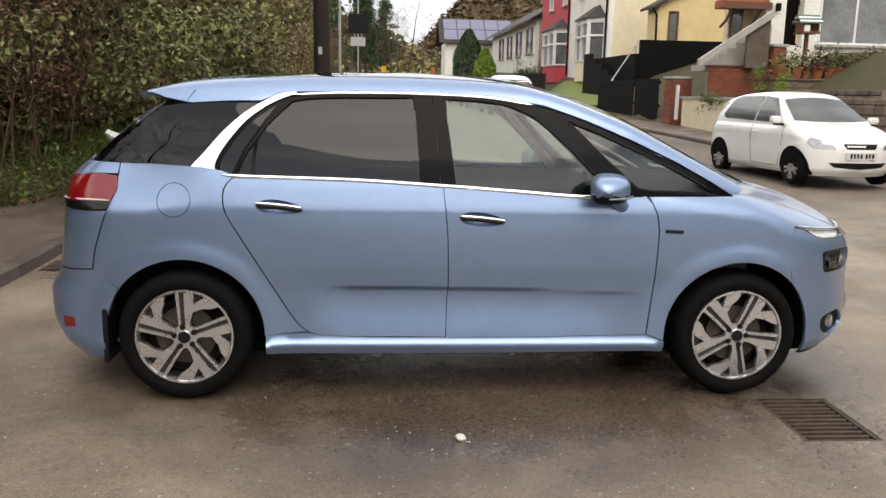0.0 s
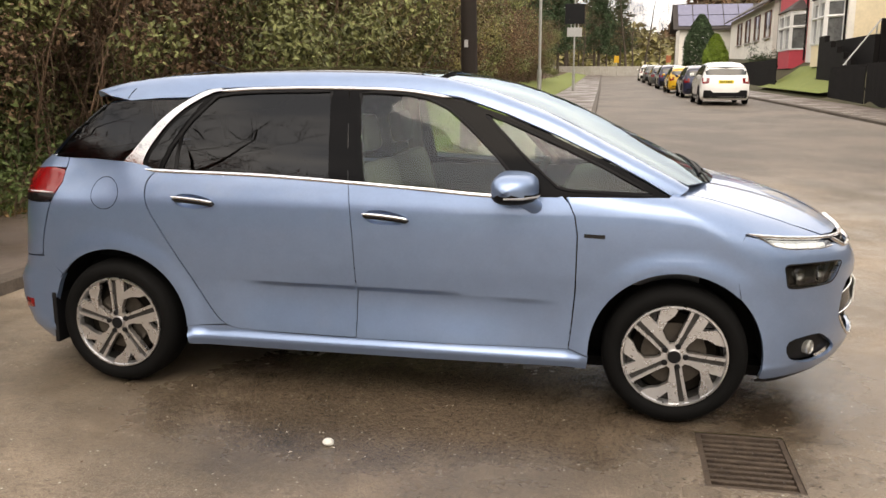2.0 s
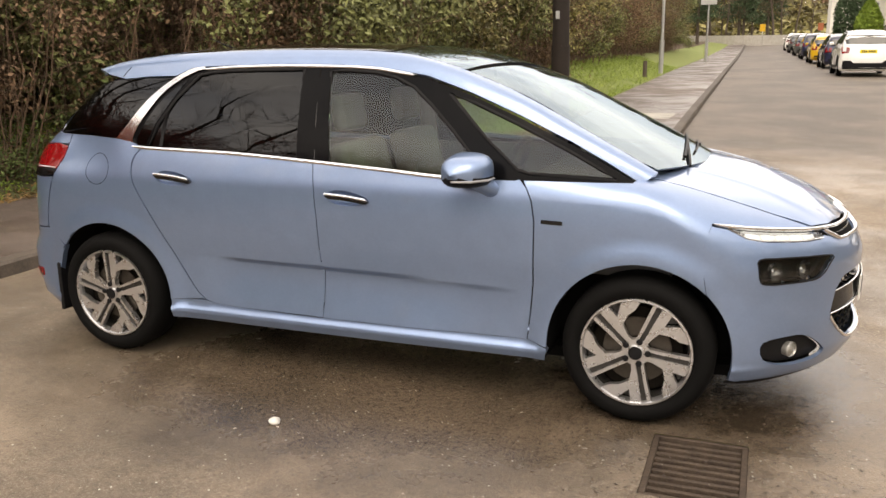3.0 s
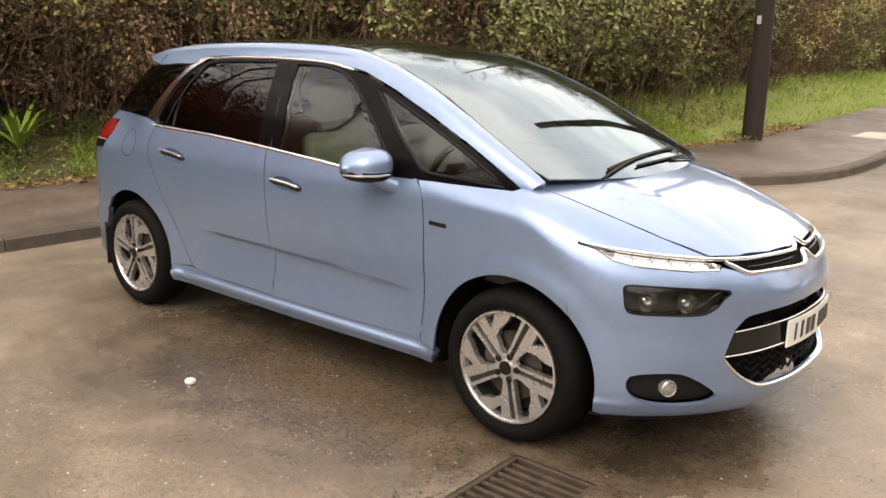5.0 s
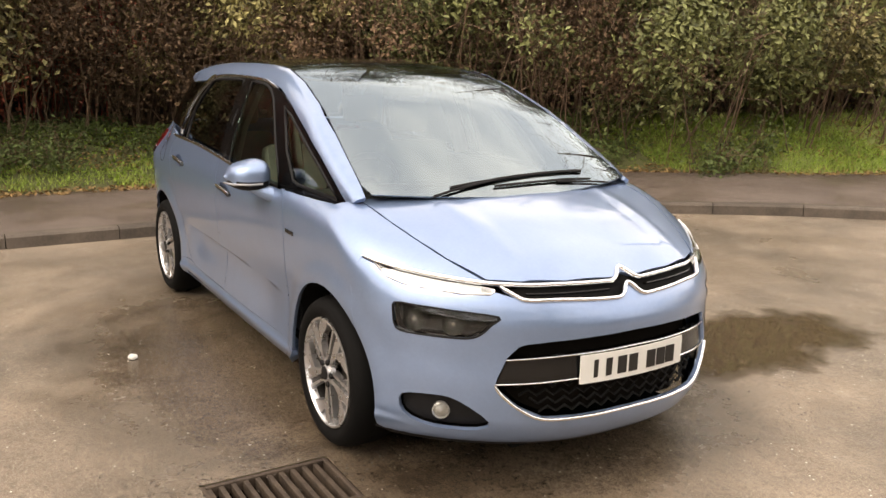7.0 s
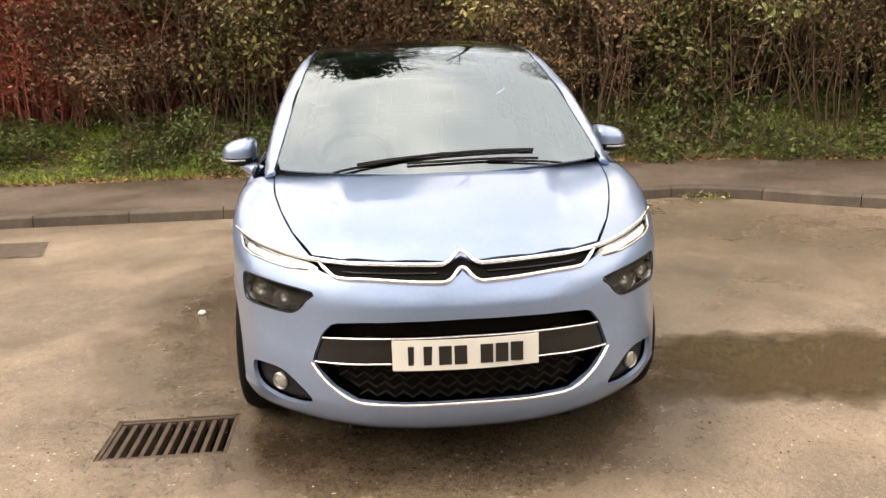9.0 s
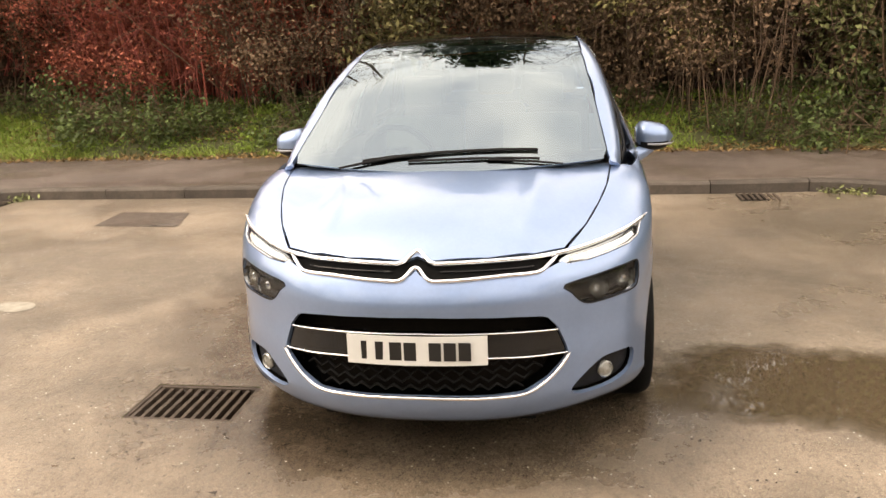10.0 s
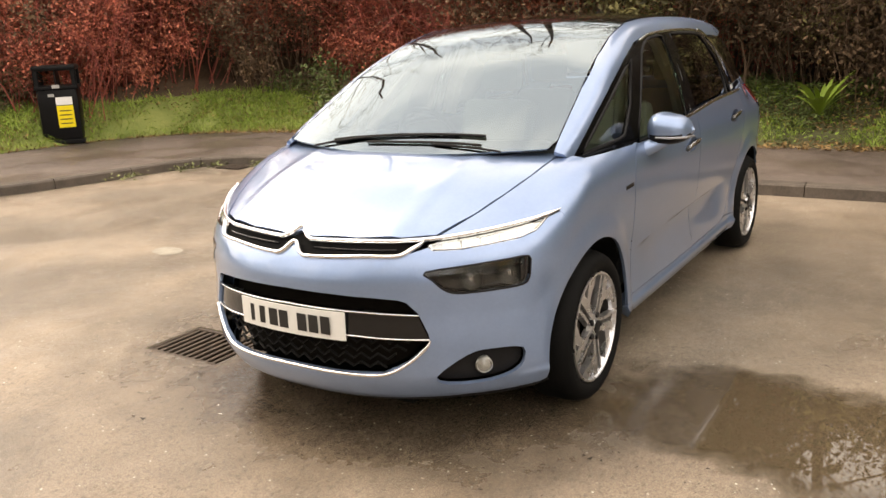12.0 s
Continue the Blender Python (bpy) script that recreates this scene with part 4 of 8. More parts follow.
def woods():
    r = random.Random(5)
    bare = [build_tree(s, 11, .16, 4.2, None, 0, label="tall bare tree with fine branching twigs") for s in (21, 22)]
    leafy = build_tree(24, 7.5, .13, 3.0, M["leaf_green"], 9000, .055, "holly-dark evergreen tree; the row across the road is added and unseen", levels=2)
    rusty = build_tree(25, 8.5, .13, 3.2, M["leaf_rust"], 3500, .05, "brown-leaved beech tree in the wood", levels=2)
    pines = [build_pine(31, 14, "tall dark pine tree behind the hedge"), build_pine(32, 12, "dark pine tree at the road's end")]
    first = {o.name for o in bare + [leafy, rusty] + pines}

    def put(src, x, y, s):
        m = pose(x, y, float(bank(x, y)) - .1 if x < 0 else float(tr(x, y)), 0, 0, r.uniform(0, 360))
        if src.name in first:
            first.discard(src.name)
            src.matrix_basis = m
            ob = src
        else:
            ob = copy_thing(src, m)
        ob.scale = (s, s, s)
    for x, y in ((-10.5, -9), (-10.2, -4.5), (-11.2, -1.2), (-10.6, 2.2), (-11.5, 6), (-10.5, -14), (-9.5, 11), (-13, -7), (-13.5, 0), (-9, 18), (-10, 27), (-12, 36)):
        put(r.choice(bare), x + r.uniform(-.5, .5), y, r.uniform(.8, 1.1))
    for x, y in ((-12.5, 17), (-11.5, 21), (-8.6, 24), (-13, 30), (-9, 33), (-12, 42), (-16, 8)):
        put(leafy, x, y, r.uniform(.8, 1.15))
    # unseen trees across the road, added to block low sky from the car's front
    for x, y in ((14, -28), (15, -20), (13.5, -13), (15, -6), (13.5, 0), (15.5, 5.5), (19, -24), (19.5, -16), (19, -9), (19.5, -2), (20, 8), (14, -36)):
        put(leafy, x, y, r.uniform(.9, 1.25))
    for x, y in ((-13, -3), (-13.5, 12.5), (-9.8, 22), (-8.5, 38), (-8, 47), (-10, 55), (-12, 64), (-9, 75), (-8, 88)):
        put(rusty, x, y, r.uniform(.8, 1.2))
    for x, y in ((-13, 112), (-9, 118), (-5, 124), (-1, 128), (3, 130), (7, 133), (-11, 128), (-7, 134), (-3, 138), (1, 144), (5, 142), (9, 128), (12, 124), (-15, 120), (-4, 116), (2, 121)):
        put(rusty if r.random() < .7 else r.choice(bare), x, y, r.uniform(.8, 1.35))
    for x, y in ((-9, 62), (-13, 66), (-7.5, 78), (-11, 84), (-6, 96), (-9, 104), (-2, 122), (-7, 126), (-14, 100), (-3, 135), (1, 140), (-9.4, -1.0)):
        put(r.choice(pines), x, y, r.uniform(.8, 1.1))


hedge()
woods()


def grass_blades():
    r = np.random.RandomState(3)
    n = 100000
    x0 = r.uniform(0, 1, n) ** 1.1
    y = np.where(r.uniform(size=n) < .8, r.uniform(-14, 9, n), r.uniform(9, 34, n))
    o = np.argsort(BACK_L[:, 1])
    edge = np.interp(y, BACK_L[o, 1], BACK_L[o, 0])
    x = edge - .02 - x0 * 2.6
    keep = np.array([noise.noise((a * .9, b * .9, 3)) for a, b in zip(x, y)]) > np.where((y > -7.5) & (y < -2.5), -.03 + .35 * x0, np.where((y >= -2.5) & (y < 6.2), .1 + .4 * x0, -.4))
    x, y = x[keep], y[keep]
    n = len(x)
    z = bank(x, y)
    h = r.uniform(.03, .11, n) * (1 + .6 * (r.uniform(size=n) > .85))
    a = r.uniform(0, 2 * math.pi, n)
    w = r.uniform(.004, .010, n)
    lean = r.normal(size=(n, 2)) * h[:, None] * .55
    c, s = np.cos(a) * w, np.sin(a) * w
    v = np.stack([np.c_[x - c, y - s, z - .01], np.c_[x + c, y + s, z - .01], np.c_[x + lean[:, 0], y + lean[:, 1], z + h]], 1).reshape(-1, 3)
    f = np.arange(3 * n).reshape(-1, 3)
    me = bpy.data.meshes.new("grass")
    me.from_pydata(v.tolist(), [], f.tolist())
    me.materials.append(M["blade"])
    tagged(new("grass", me), "short wet grass and weeds on the verge", "grass", "", "stuff")

    def place(q, k):
        yy = q.uniform(-14, 12, k)
        e = np.interp(yy, BACK_L[o, 1], BACK_L[o, 0])
        d = np.abs(q.normal(size=k)) * 1.3 - .2
        xx = e - d
        zz = np.where(d > 0, bank(xx, yy), gz(xx, yy) + KERB_UP) + .012
        return np.c_[xx, yy, zz], np.tile([0, 0, 1.6], (k, 1))
    tagged(leaf_mesh("fallen_leaves", 27000, place, .03, M["litter"], None, 8), "brown and yellow fallen leaves on the verge and path", "leaves", "", "stuff")

    def weeds(q, k):
        yy = q.uniform(-14, 9, k)
        e = np.interp(yy, BACK_L[o, 1], BACK_L[o, 0])
        xx = e - .1 - q.uniform(0, 1, k) ** .8 * 1.9
        grown = np.array([noise.noise((a * 1.6, b * 1.6, 9)) for a, b in zip(xx, yy)]) > .0
        xx, yy = np.where(grown, xx, np.roll(xx, 1) + q.normal(size=k) * .05), np.where(grown, yy, np.roll(yy, 1) + q.normal(size=k) * .05)
        return np.c_[xx, yy, bank(xx, yy) + q.uniform(.01, .10, k)], np.tile([0, 0, .8], (k, 1))
    tagged(leaf_mesh("weeds", 24000, weeds, .024, M["leaf_fern"], None, 18), "broad green weed leaves in the verge", "weeds", "", "stuff")

    def creeper(q, k):
        yy = q.uniform(-6.5, 6.3, k)
        e = np.interp(yy, BACK_L[o, 1], BACK_L[o, 0])
        xx = e - .15 - q.uniform(0, 1, k) ** .7 * 2.3
        thick = np.array([noise.noise((a * 1.1, b * 1.1, 21)) for a, b in zip(xx, yy)]) + .25 * (e - xx) / 2.3
        sel = np.flatnonzero(thick > .12)[q.randint(0, int((thick > .12).sum()), k)]
        xx, yy = xx[sel] + q.normal(size=k) * .04, yy[sel] + q.normal(size=k) * .04
        return np.c_[xx, yy, bank(xx, yy) + q.uniform(.02, .16, k)], np.tile([0, 0, .9], (k, 1))
    tagged(leaf_mesh("creeper", 20000, creeper, .030, M["leaf_ivy"], None, 28), "dark ivy creeping out from under the hedge", "ivy", "", "stuff")


grass_blades()


# ---------------------------------------------------------------- materials of the street
M["white_paint"] = mat("white_car_paint", (.84, .835, .81), .3, 0, .04, 3.0, coat=1.0)
M["navy_paint"] = mat("dark_blue_car_paint", (.012, .014, .05), .3, .2, .1, 3.0, coat=1.0)
M["grey_paint"] = mat("grey_car_paint", (.10, .105, .11), .3, .4, .1, 3.0, coat=1.0)
M["yellow_paint"] = mat("yellow_car_paint", (.62, .36, .02), .3, 0, .06, 3.0, coat=1.0)
M["lamp_far"] = mat("far_headlamp", (.36, .37, .37), .12, .4, .3, 14.0, coat=1.0)
M["dark_glass"] = mat("far_car_glass", (.03, .035, .035), .05, 0, .2, 3.0, coat=.5)
M["render_white"] = mat("white_render", (.80, .77, .70), .85, 0, .12, 1.2, bump=.2, bscale=40)
M["render_cream"] = mat("cream_render", (.78, .67, .47), .85, 0, .14, .9, bump=.2, bscale=40)
M["render_red"] = mat("red_masonry_paint", (.52, .06, .08), .75, 0, .14, 1.5, bump=.2, bscale=30)
M["render_yellow"] = mat("yellow_render", (.76, .58, .30), .85, 0, .12, 1.2, bump=.2, bscale=40)
M["pvc"] = mat("white_window_frame", (.78, .78, .76), .4, 0, .05, 6.0)
M["pane"] = mat("house_pane", (.14, .145, .145), .05, 0, .5, 1.2, coat=.7)
M["slate"] = mat("roof_slate", (.06, .052, .048), .75, 0, .25, 2.0, bump=.4, bscale=12, rand=.15, spec=.2)
M["solar"] = mat("solar_cell", (.16, .16, .24), .18, .2, .12, 2.0, coat=.5)
M["brick"] = mat("red_brick", (.26, .075, .045), .85, 0, .3, 4.0, bump=.4, bscale=40, rand=.25)
M["mortar"] = mat("mortar", (.22, .18, .15), .9, 0, .2, 8.0)
M["stone"] = mat("rubble_stone", (.16, .125, .095), .9, 0, .3, 3.0, bump=.6, bscale=20, rand=.3)
M["fence"] = mat("black_fence_board", (.009, .008, .008), .8, 0, .25, 4.0, bump=.3, bscale=30, rand=.2, spec=.12)
M["concrete"] = mat("pale_concrete", (.38, .36, .32), .85, 0, .2, 3.0, bump=.3, bscale=30)
M["terracotta"] = mat("terracotta", (.34, .11, .05), .8, 0, .2, 5.0)
M["timber"] = mat("brown_timber", (.14, .06, .035), .7, 0, .25, 5.0)
M["bin"] = mat("bin_plastic", (.006, .006, .0065), .4, 0, .15, 6.0, spec=.15)
M["sticker_yellow"] = mat("yellow_sticker", (.80, .62, .02), .5, 0, .04, 10.0)
M["grit"] = mat("grey_grit", (.36, .32, .27), .8, 0, .3, 20.0, island=.5)
M["stone_white"] = mat("white_pebble", (.62, .60, .55), .8, 0, .15, 20.0)
M["roof_green"] = mat("green_board", (.08, .16, .11), .7, 0, .2, 6.0)


def puddle_mat():
    """Standing water that thins out into damp tarmac and ends raggedly."""
    m = bpy.data.materials.new("puddle")
    m.use_nodes = True
    n, l = m.node_tree.nodes, m.node_tree.links
    p = n["Principled BSDF"]
    p.inputs["Base Color"].default_value = (.085, .062, .038, 1)
    p.inputs["IOR"].default_value = 1.55
    co = n.new("ShaderNodeTexCoord")
    sb = n.new("ShaderNodeVectorMath")
    sb.operation = "SUBTRACT"
    sb.inputs[1].default_value = (1.3, 1.85, 0)
    l.new(co.outputs["Object"], sb.inputs[0])
    ml = n.new("ShaderNodeVectorMath")
    ml.operation = "MULTIPLY"
    ml.inputs[1].default_value = (.90, .43, 0)
    l.new(sb.outputs["Vector"], ml.inputs[0])
    vd = n.new("ShaderNodeVectorMath")
    vd.operation = "LENGTH"
    l.new(ml.outputs["Vector"], vd.inputs[0])
    ns = n.new("ShaderNodeTexNoise")
    ns.inputs["Scale"].default_value, ns.inputs["Detail"].default_value, ns.inputs["Roughness"].default_value = 2.6, 8.0, .66
    l.new(co.outputs["Object"], ns.inputs["Vector"])
    ad = n.new("ShaderNodeMath")
    ad.operation = "MULTIPLY_ADD"
    ad.inputs[1].default_value = .75
    l.new(ns.outputs["Fac"], ad.inputs[0])
    l.new(vd.outputs["Value"], ad.inputs[2])
    wet = n.new("ShaderNodeMapRange")
    for k, v in zip(("From Min", "From Max", "To Min", "To Max"), (.70, .80, .01, .12)):
        wet.inputs[k].default_value = v
    l.new(ad.outputs[0], wet.inputs["Value"])
    l.new(wet.outputs["Result"], p.inputs["Roughness"])
    fade = n.new("ShaderNodeMapRange")
    for k, v in zip(("From Min", "From Max", "To Min", "To Max"), (.66, .86, .92, 0)):
        fade.inputs[k].default_value = v
    l.new(ad.outputs[0], fade.inputs["Value"])
    tr_ = n.new("ShaderNodeBsdfTransparent")
    mx = n.new("ShaderNodeMixShader")
    l.new(fade.outputs["Result"], mx.inputs["Fac"])
    l.new(tr_.outputs["BSDF"], mx.inputs[1])
    l.new(p.outputs["BSDF"], mx.inputs[2])
    l.new(mx.outputs["Shader"], n["Material Output"].inputs["Surface"])
    return m


M["puddle"] = puddle_mat()
M["patch"] = asphalt("tarmac_patch", (.075, .055, .042), (.12, .09, .068), .35, .02)
M["pale_patch"] = mat("pale_stain", (.30, .27, .22), .8, 0, .35, 16.0)
M["hill"] = mat("far_woods", (.085, .062, .035), 1.0, 0, .35, .05, second=(.13, .10, .05))


# ---------------------------------------------------------------- other parked cars
def small_solid(p):
    """Skin of a plain hatchback from its main sizes."""
    nose, tail, half, roof, belt_h, scr, wb = p["nose"], p["tail"], p["half"], p["roof"], p["belt"], p["scr"], p["wb"] / 2
    bon = curve((-3, belt_h + .05), (scr - .1, belt_h + .06), (scr + .25, belt_h + .01), (nose - .25, belt_h - .1), (nose - .05, belt_h - .2), (nose + .2, belt_h - .5))
    sec = curve((.15, -.08), (.25, -.02), (.5, 0), (.75, 0), (belt_h, -.045), (belt_h + .2, -.12))
    xf = curve((.15, nose - .14), (.3, nose - .01), (.5, nose), (.65, nose - .02), (.8, nose - .12), (1.0, nose - .5))
    xr = curve((.15, tail + .16), (.32, tail + .01), (.55, tail), (.9, tail + .05), (1.2, tail + .16), (1.5, tail + .36), (1.7, tail + .6))
    top = curve((tail - .1, roof - .34), (tail + .35, roof - .13), (tail + .9, roof - .03), (-.2, roof), (.15, roof - .03), (scr - .35, roof - .27), (scr + .02, belt_h + .06), (scr + .4, belt_h - .3))
    tumble = curve((belt_h - .1, .02), (belt_h, 0), (belt_h + .25, -.085), (roof - .1, -.19), (roof, -.27))

    def low(x, y, z):
        ay = np.abs(y)
        w = half + sec(z)
        for hx in (-wb, wb):
            w = w + .014 * (1 - S((np.hypot(x - hx, z - p["wr"]) - p["wr"] - .07) / .09))
        f = smax(ay - w, (x - (xf(z) - .6 * ay ** 2.6)) * .85, .1)
        f = smax(f, -(x - (xr(z) + .3 * ay ** 3.2)), .1)
        return smax(f, z - bon(x) + .05 * (ay / half) ** 2.2, .1)

    def up(x, y, z):
        ay = np.abs(y)
        f = smax((ay - (half - .06) - tumble(z)) * .93, (z - top(x) + .04 * (ay / .6) ** 2.2) * .85, .07)
        return smax(f, -(x - (xr(z) + .02 + .2 * ay ** 3)) * .85, .08)
    return low, up


def hatchback(name, label, paint, p, m):
    """A parked car seen from a distance: shell, glass, wheels, lamps, trim."""
    car = tagged(new(name), label, "car", "cars parked along the street")
    low, up = small_solid(p)
    closed_up = lambda x, y, z: np.maximum(up(x, y, z), p["belt"] - .2 - z)
    nu, nv = 84, 40
    u = np.linspace(0, 2 * math.pi, nu, False)
    v = np.linspace(-.985, .995, nv)
    fs = [(j * nu + i, j * nu + (i + 1) % nu, (j + 1) * nu + (i + 1) % nu, (j + 1) * nu + i) for j in range(nv - 1) for i in range(nu)]
    fs += [tuple(range(nu))[::-1], tuple((nv - 1) * nu + i for i in range(nu))]
    for nm, F, mid, kx, kz in (("body", low, (0, 0, .55), 2.2, .45), ("cabin_shell", closed_up, (-.35, 0, 1.08), 1.7, .5)):
        d = np.array([(kx * math.cos(a) * math.sqrt(1 - c * c), .9 * math.sin(a) * math.sqrt(1 - c * c), kz * c) for c in v for a in u])
        d /= np.linalg.norm(d, axis=1, keepdims=True)
        pts = solve(F, np.tile(mid, (len(d), 1)), d, 3.2)
        pts[:, 2] = np.maximum(pts[:, 2], .17)
        raw(nm, pts, fs, paint, car, "", True, grad(F, pts))
    wb, wr, b, r = p["wb"] / 2, p["wr"], p["belt"], p["roof"]
    for hx in (-wb, wb):
        # the shell is closed: flat dark panels paint the shaded arch openings
        disc = [(hx + (wr + .05) * math.cos(a), max(.19, wr + (wr + .05) * math.sin(a))) for a in np.linspace(-.45, math.pi + .45, 20)]
        panel("wheel_arch", "side", low, sd(low, *disc), M["dark"], car, step=.08, lift=.012, depth=.02, both=True)
        for s in (-1, 1):
            w = link("wheel", None, car)
            w.location = (hx, (p["half"] + .016) * s, wr)
            fl = Matrix.Identity(4) if s < 0 else Matrix.Diagonal((-1, -1, 1, 1))
            bm = bmesh.new()
            lathe(bm, [(wr * .68, .01), (wr * .8, -.012), (wr * .95, 0), (wr, .04), (wr, .15), (wr * .6, .18)], fl, 32, False)
            part("tyre", bm, M["rubber"], w, "", True)
            bm = bmesh.new()
            lathe(bm, [(wr * .7, .012), (wr * .66, .0), (wr * .62, .03), (.0, .05)], fl, 32, False)
            part("rim", bm, M["alloy_dark"], w, "", True)
            for k in range(p.get("spokes", 5)):
                bm = bmesh.new()
                prism(bm, [(.02, -.028), (wr * .66, -.058), (wr * .66, -.018), (wr * .3, -.006), (wr * .3, .006), (wr * .66, .018), (wr * .66, .058), (.02, .028)], fl @ Matrix.Rotation(2 * math.pi * (k + .25) / p.get("spokes", 5), 4, "Y"), .02)
                part("spoke", bm, M["alloy"], w)
    sx, tx = p["scr"], p["tail"]
    mid = -.12
    g = [(tx + .46, b + .10), (tx + .56, b + .05), (mid - .05, b + .035), (mid - .06, r - .10), (tx + .78, r - .11), (tx + .62, r - .18)]
    panel("rear_side_window", "side", up, sd(up, *g), M["dark_glass"], car, step=.1, lift=.012, depth=.004, both=True)
    g = [(mid, b + .035), (sx - .3, b + .03), (sx - .33, b + .09), (sx - .55, r - .25), (sx - .72, r - .125), (mid - .01, r - .10)]
    panel("front_side_window", "side", up, sd(up, *g), M["dark_glass"], car, step=.1, lift=.012, depth=.004, both=True)
    hw = p["half"] - .16
    g = [(sx - .07, -hw), (sx + .0, -hw * .5), (sx + .02, 0), (sx, hw * .5), (sx - .07, hw), (sx - .38, hw - .07), (sx - .60, hw - .12), (sx - .62, 0), (sx - .60, -hw + .12), (sx - .38, -hw + .07)]
    panel("windscreen", "top", up, tp(up, *g), M["dark_glass"], car, step=.1, lift=.012, depth=.004)
    back = lambda F, *q: lay_rear(F, np.array(q, float))
    panel("rear_window", "tail", up, back(up, (-hw + .02, b + .05), (0, b + .03), (hw - .02, b + .05), (hw - .12, r - .12), (0, r - .09), (-hw + .12, r - .12)), M["dark_glass"], car, step=.1, lift=.003, depth=.004)
    h = p["half"]
    for s in (1, -1):
        q = fr(low, (-h * .93, .69), (-h * .85, .60), (-h * .5, .585), (-h * .52, .64), (-h * .66, .72), (-h * .86, .765)) * [1, s, 1]
        panel("headlamp", "nose", low, q, M["lamp_far"], car, step=.06, lift=.004, depth=.01, label="clear headlamp")
        q = back(low, (-h * .95, b - .05), (-h * .66, b - .07), (-h * .68, b - .25), (-h * .93, b - .27)) * [1, s, 1]
        panel("tail_lamp", "tail", low, q, M["red"], car, step=.06, lift=.004, depth=.01, label="red tail lamp")
        bm = bmesh.new()
        box(bm, sx - .30, sx - .16, s * h, s * (h + .16), b + .02, b + .14, None, .04)
        part("mirror", bm, paint, car, "", True)
        bm = bmesh.new()
        box(bm, -.02, .12, s * (h - .03), s * (h + .012), b - .16, b - .13, pose(-.05, 0, 0), .01)
        part("door_handle", bm, paint, car)
        bm = bmesh.new()
        box(bm, sx - .27, sx - .19, s * (h - .06), s * (h + .1), b - .01, b + .03, None, .01)
        part("mirror_foot", bm, M["black"], car)
    for nm, q in (("door_seam", [(mid - .03, b + .02), (mid - .02, b - .2), (mid, .45), (mid + .04, .27)]), ("door_seam", [(sx - .17, b), (sx - .12, b - .18), (sx - .16, .5), (sx - .22, .27)]), ("sill_seam", [(mid + .04, .27), (mid + .5, .262), (sx - .22, .27)])):
        bead(nm, low, sd(low, *[tuple(w) for w in spline(q, 5)]), .008, .002, M["dark"], car, lift=.0015, both=True)
    panel("grille", "nose", low, fr(low, (-h * .5, .32), (0, .29), (h * .5, .32), (h * .62, .39), (-h * .62, .39)), M["black"], car, step=.06, lift=.004, depth=.01)
    panel("upper_grille", "nose", low, fr(low, (-h * .3, .60), (h * .3, .60), (h * .36, .68), (-h * .36, .68)), M["black"], car, step=.06, lift=.004, depth=.01)
    panel("rear_bumper_trim", "tail", low, back(low, (-h * .8, .25), (h * .8, .25), (h * .8, .40), (-h * .8, .40)), M["black"], car, step=.1, lift=.004, depth=.01)
    if p.get("clad"):
        panel("sill_cladding", "side", low, sd(low, (-wb + wr + .03, .2), (wb - wr - .03, .2), (wb - wr - .06, .36), (-wb + wr + .06, .36)), M["black"], car, step=.1, lift=.006, depth=.01, both=True)
        panel("rear_skirt", "tail", low, back(low, (-h * .86, .24), (h * .86, .24), (h * .88, .52), (h * .6, .52), (h * .5, .44), (-h * .5, .44), (-h * .6, .52), (-h * .88, .52)), M["black"], car, step=.08, lift=.008, depth=.01)
    for nm, F, way, lay, mt in (("front_plate", low, "nose", fr, M["plate"]), ("rear_plate", low, "tail", back, M["sticker_yellow"])):
        zz = .5 if nm[0] == "f" else b - .2
        c = lay(F, (0, zz))[0]
        bm = bmesh.new()
        sgn = 1 if nm[0] == "f" else -1
        box(bm, c[0] - .01, c[0] + .018 * sgn, -.26, .26, zz - .055, zz + .055)
        pl = part(nm, bm, mt, car)
        for k in range(7):
            bm = bmesh.new()
            y = -.2 + .056 * k + (.03 if k > 3 else 0)
            box(bm, c[0] + .0185 * sgn, c[0] + .02 * sgn, y, y + .036, zz - .035, zz + .035)
            part("character_bar", bm, M["ink"], pl)
    car.matrix_world = m
    return car


def street_cars():
    mii = dict(nose=1.795, tail=-1.762, half=.80, roof=1.478, belt=.93, scr=.98, wb=2.42, wr=.285)
    juke = dict(clad=True, nose=1.95, tail=-2.1, half=.86, roof=1.565, belt=1.02, scr=1.0, wb=2.53, wr=.335)
    est = dict(nose=2.0, tail=-2.15, half=.86, roof=1.47, belt=.93, scr=1.05, wb=2.6, wr=.315)
    put = lambda x, y, turn: pose(x, y, float(gz(x, y)), 0, 0, turn)
    hatchback("car", "small white hatchback parked facing downhill by the kerb", M["white_paint"], mii, put(6.87, 9.3, -85.5))
    hatchback("car", "white crossover with black bumper parked at the kerb", M["white_paint"], juke, put(4.85, 29.8, 91))
    hatchback("car", "dark blue hatchback parked behind the white crossover", M["navy_paint"], est, put(4.75, 37.5, 91))
    hatchback("car", "bright yellow hatchback parked in the row", M["yellow_paint"], est, put(4.55, 45.5, 91))
    hatchback("car", "dark blue hatchback with a pale roof", M["navy_paint"], juke, put(4.4, 54.5, 91))
    hatchback("car", "dark grey hatchback parked in the row", M["grey_paint"], est, put(4.2, 63.5, 91))
    hatchback("car", "dark grey car far along the row", M["grey_paint"], juke, put(4.0, 73, 91))
    hatchback("car", "white van-like car at the far end", M["white_paint"], juke, put(3.8, 83, 91))


street_cars()


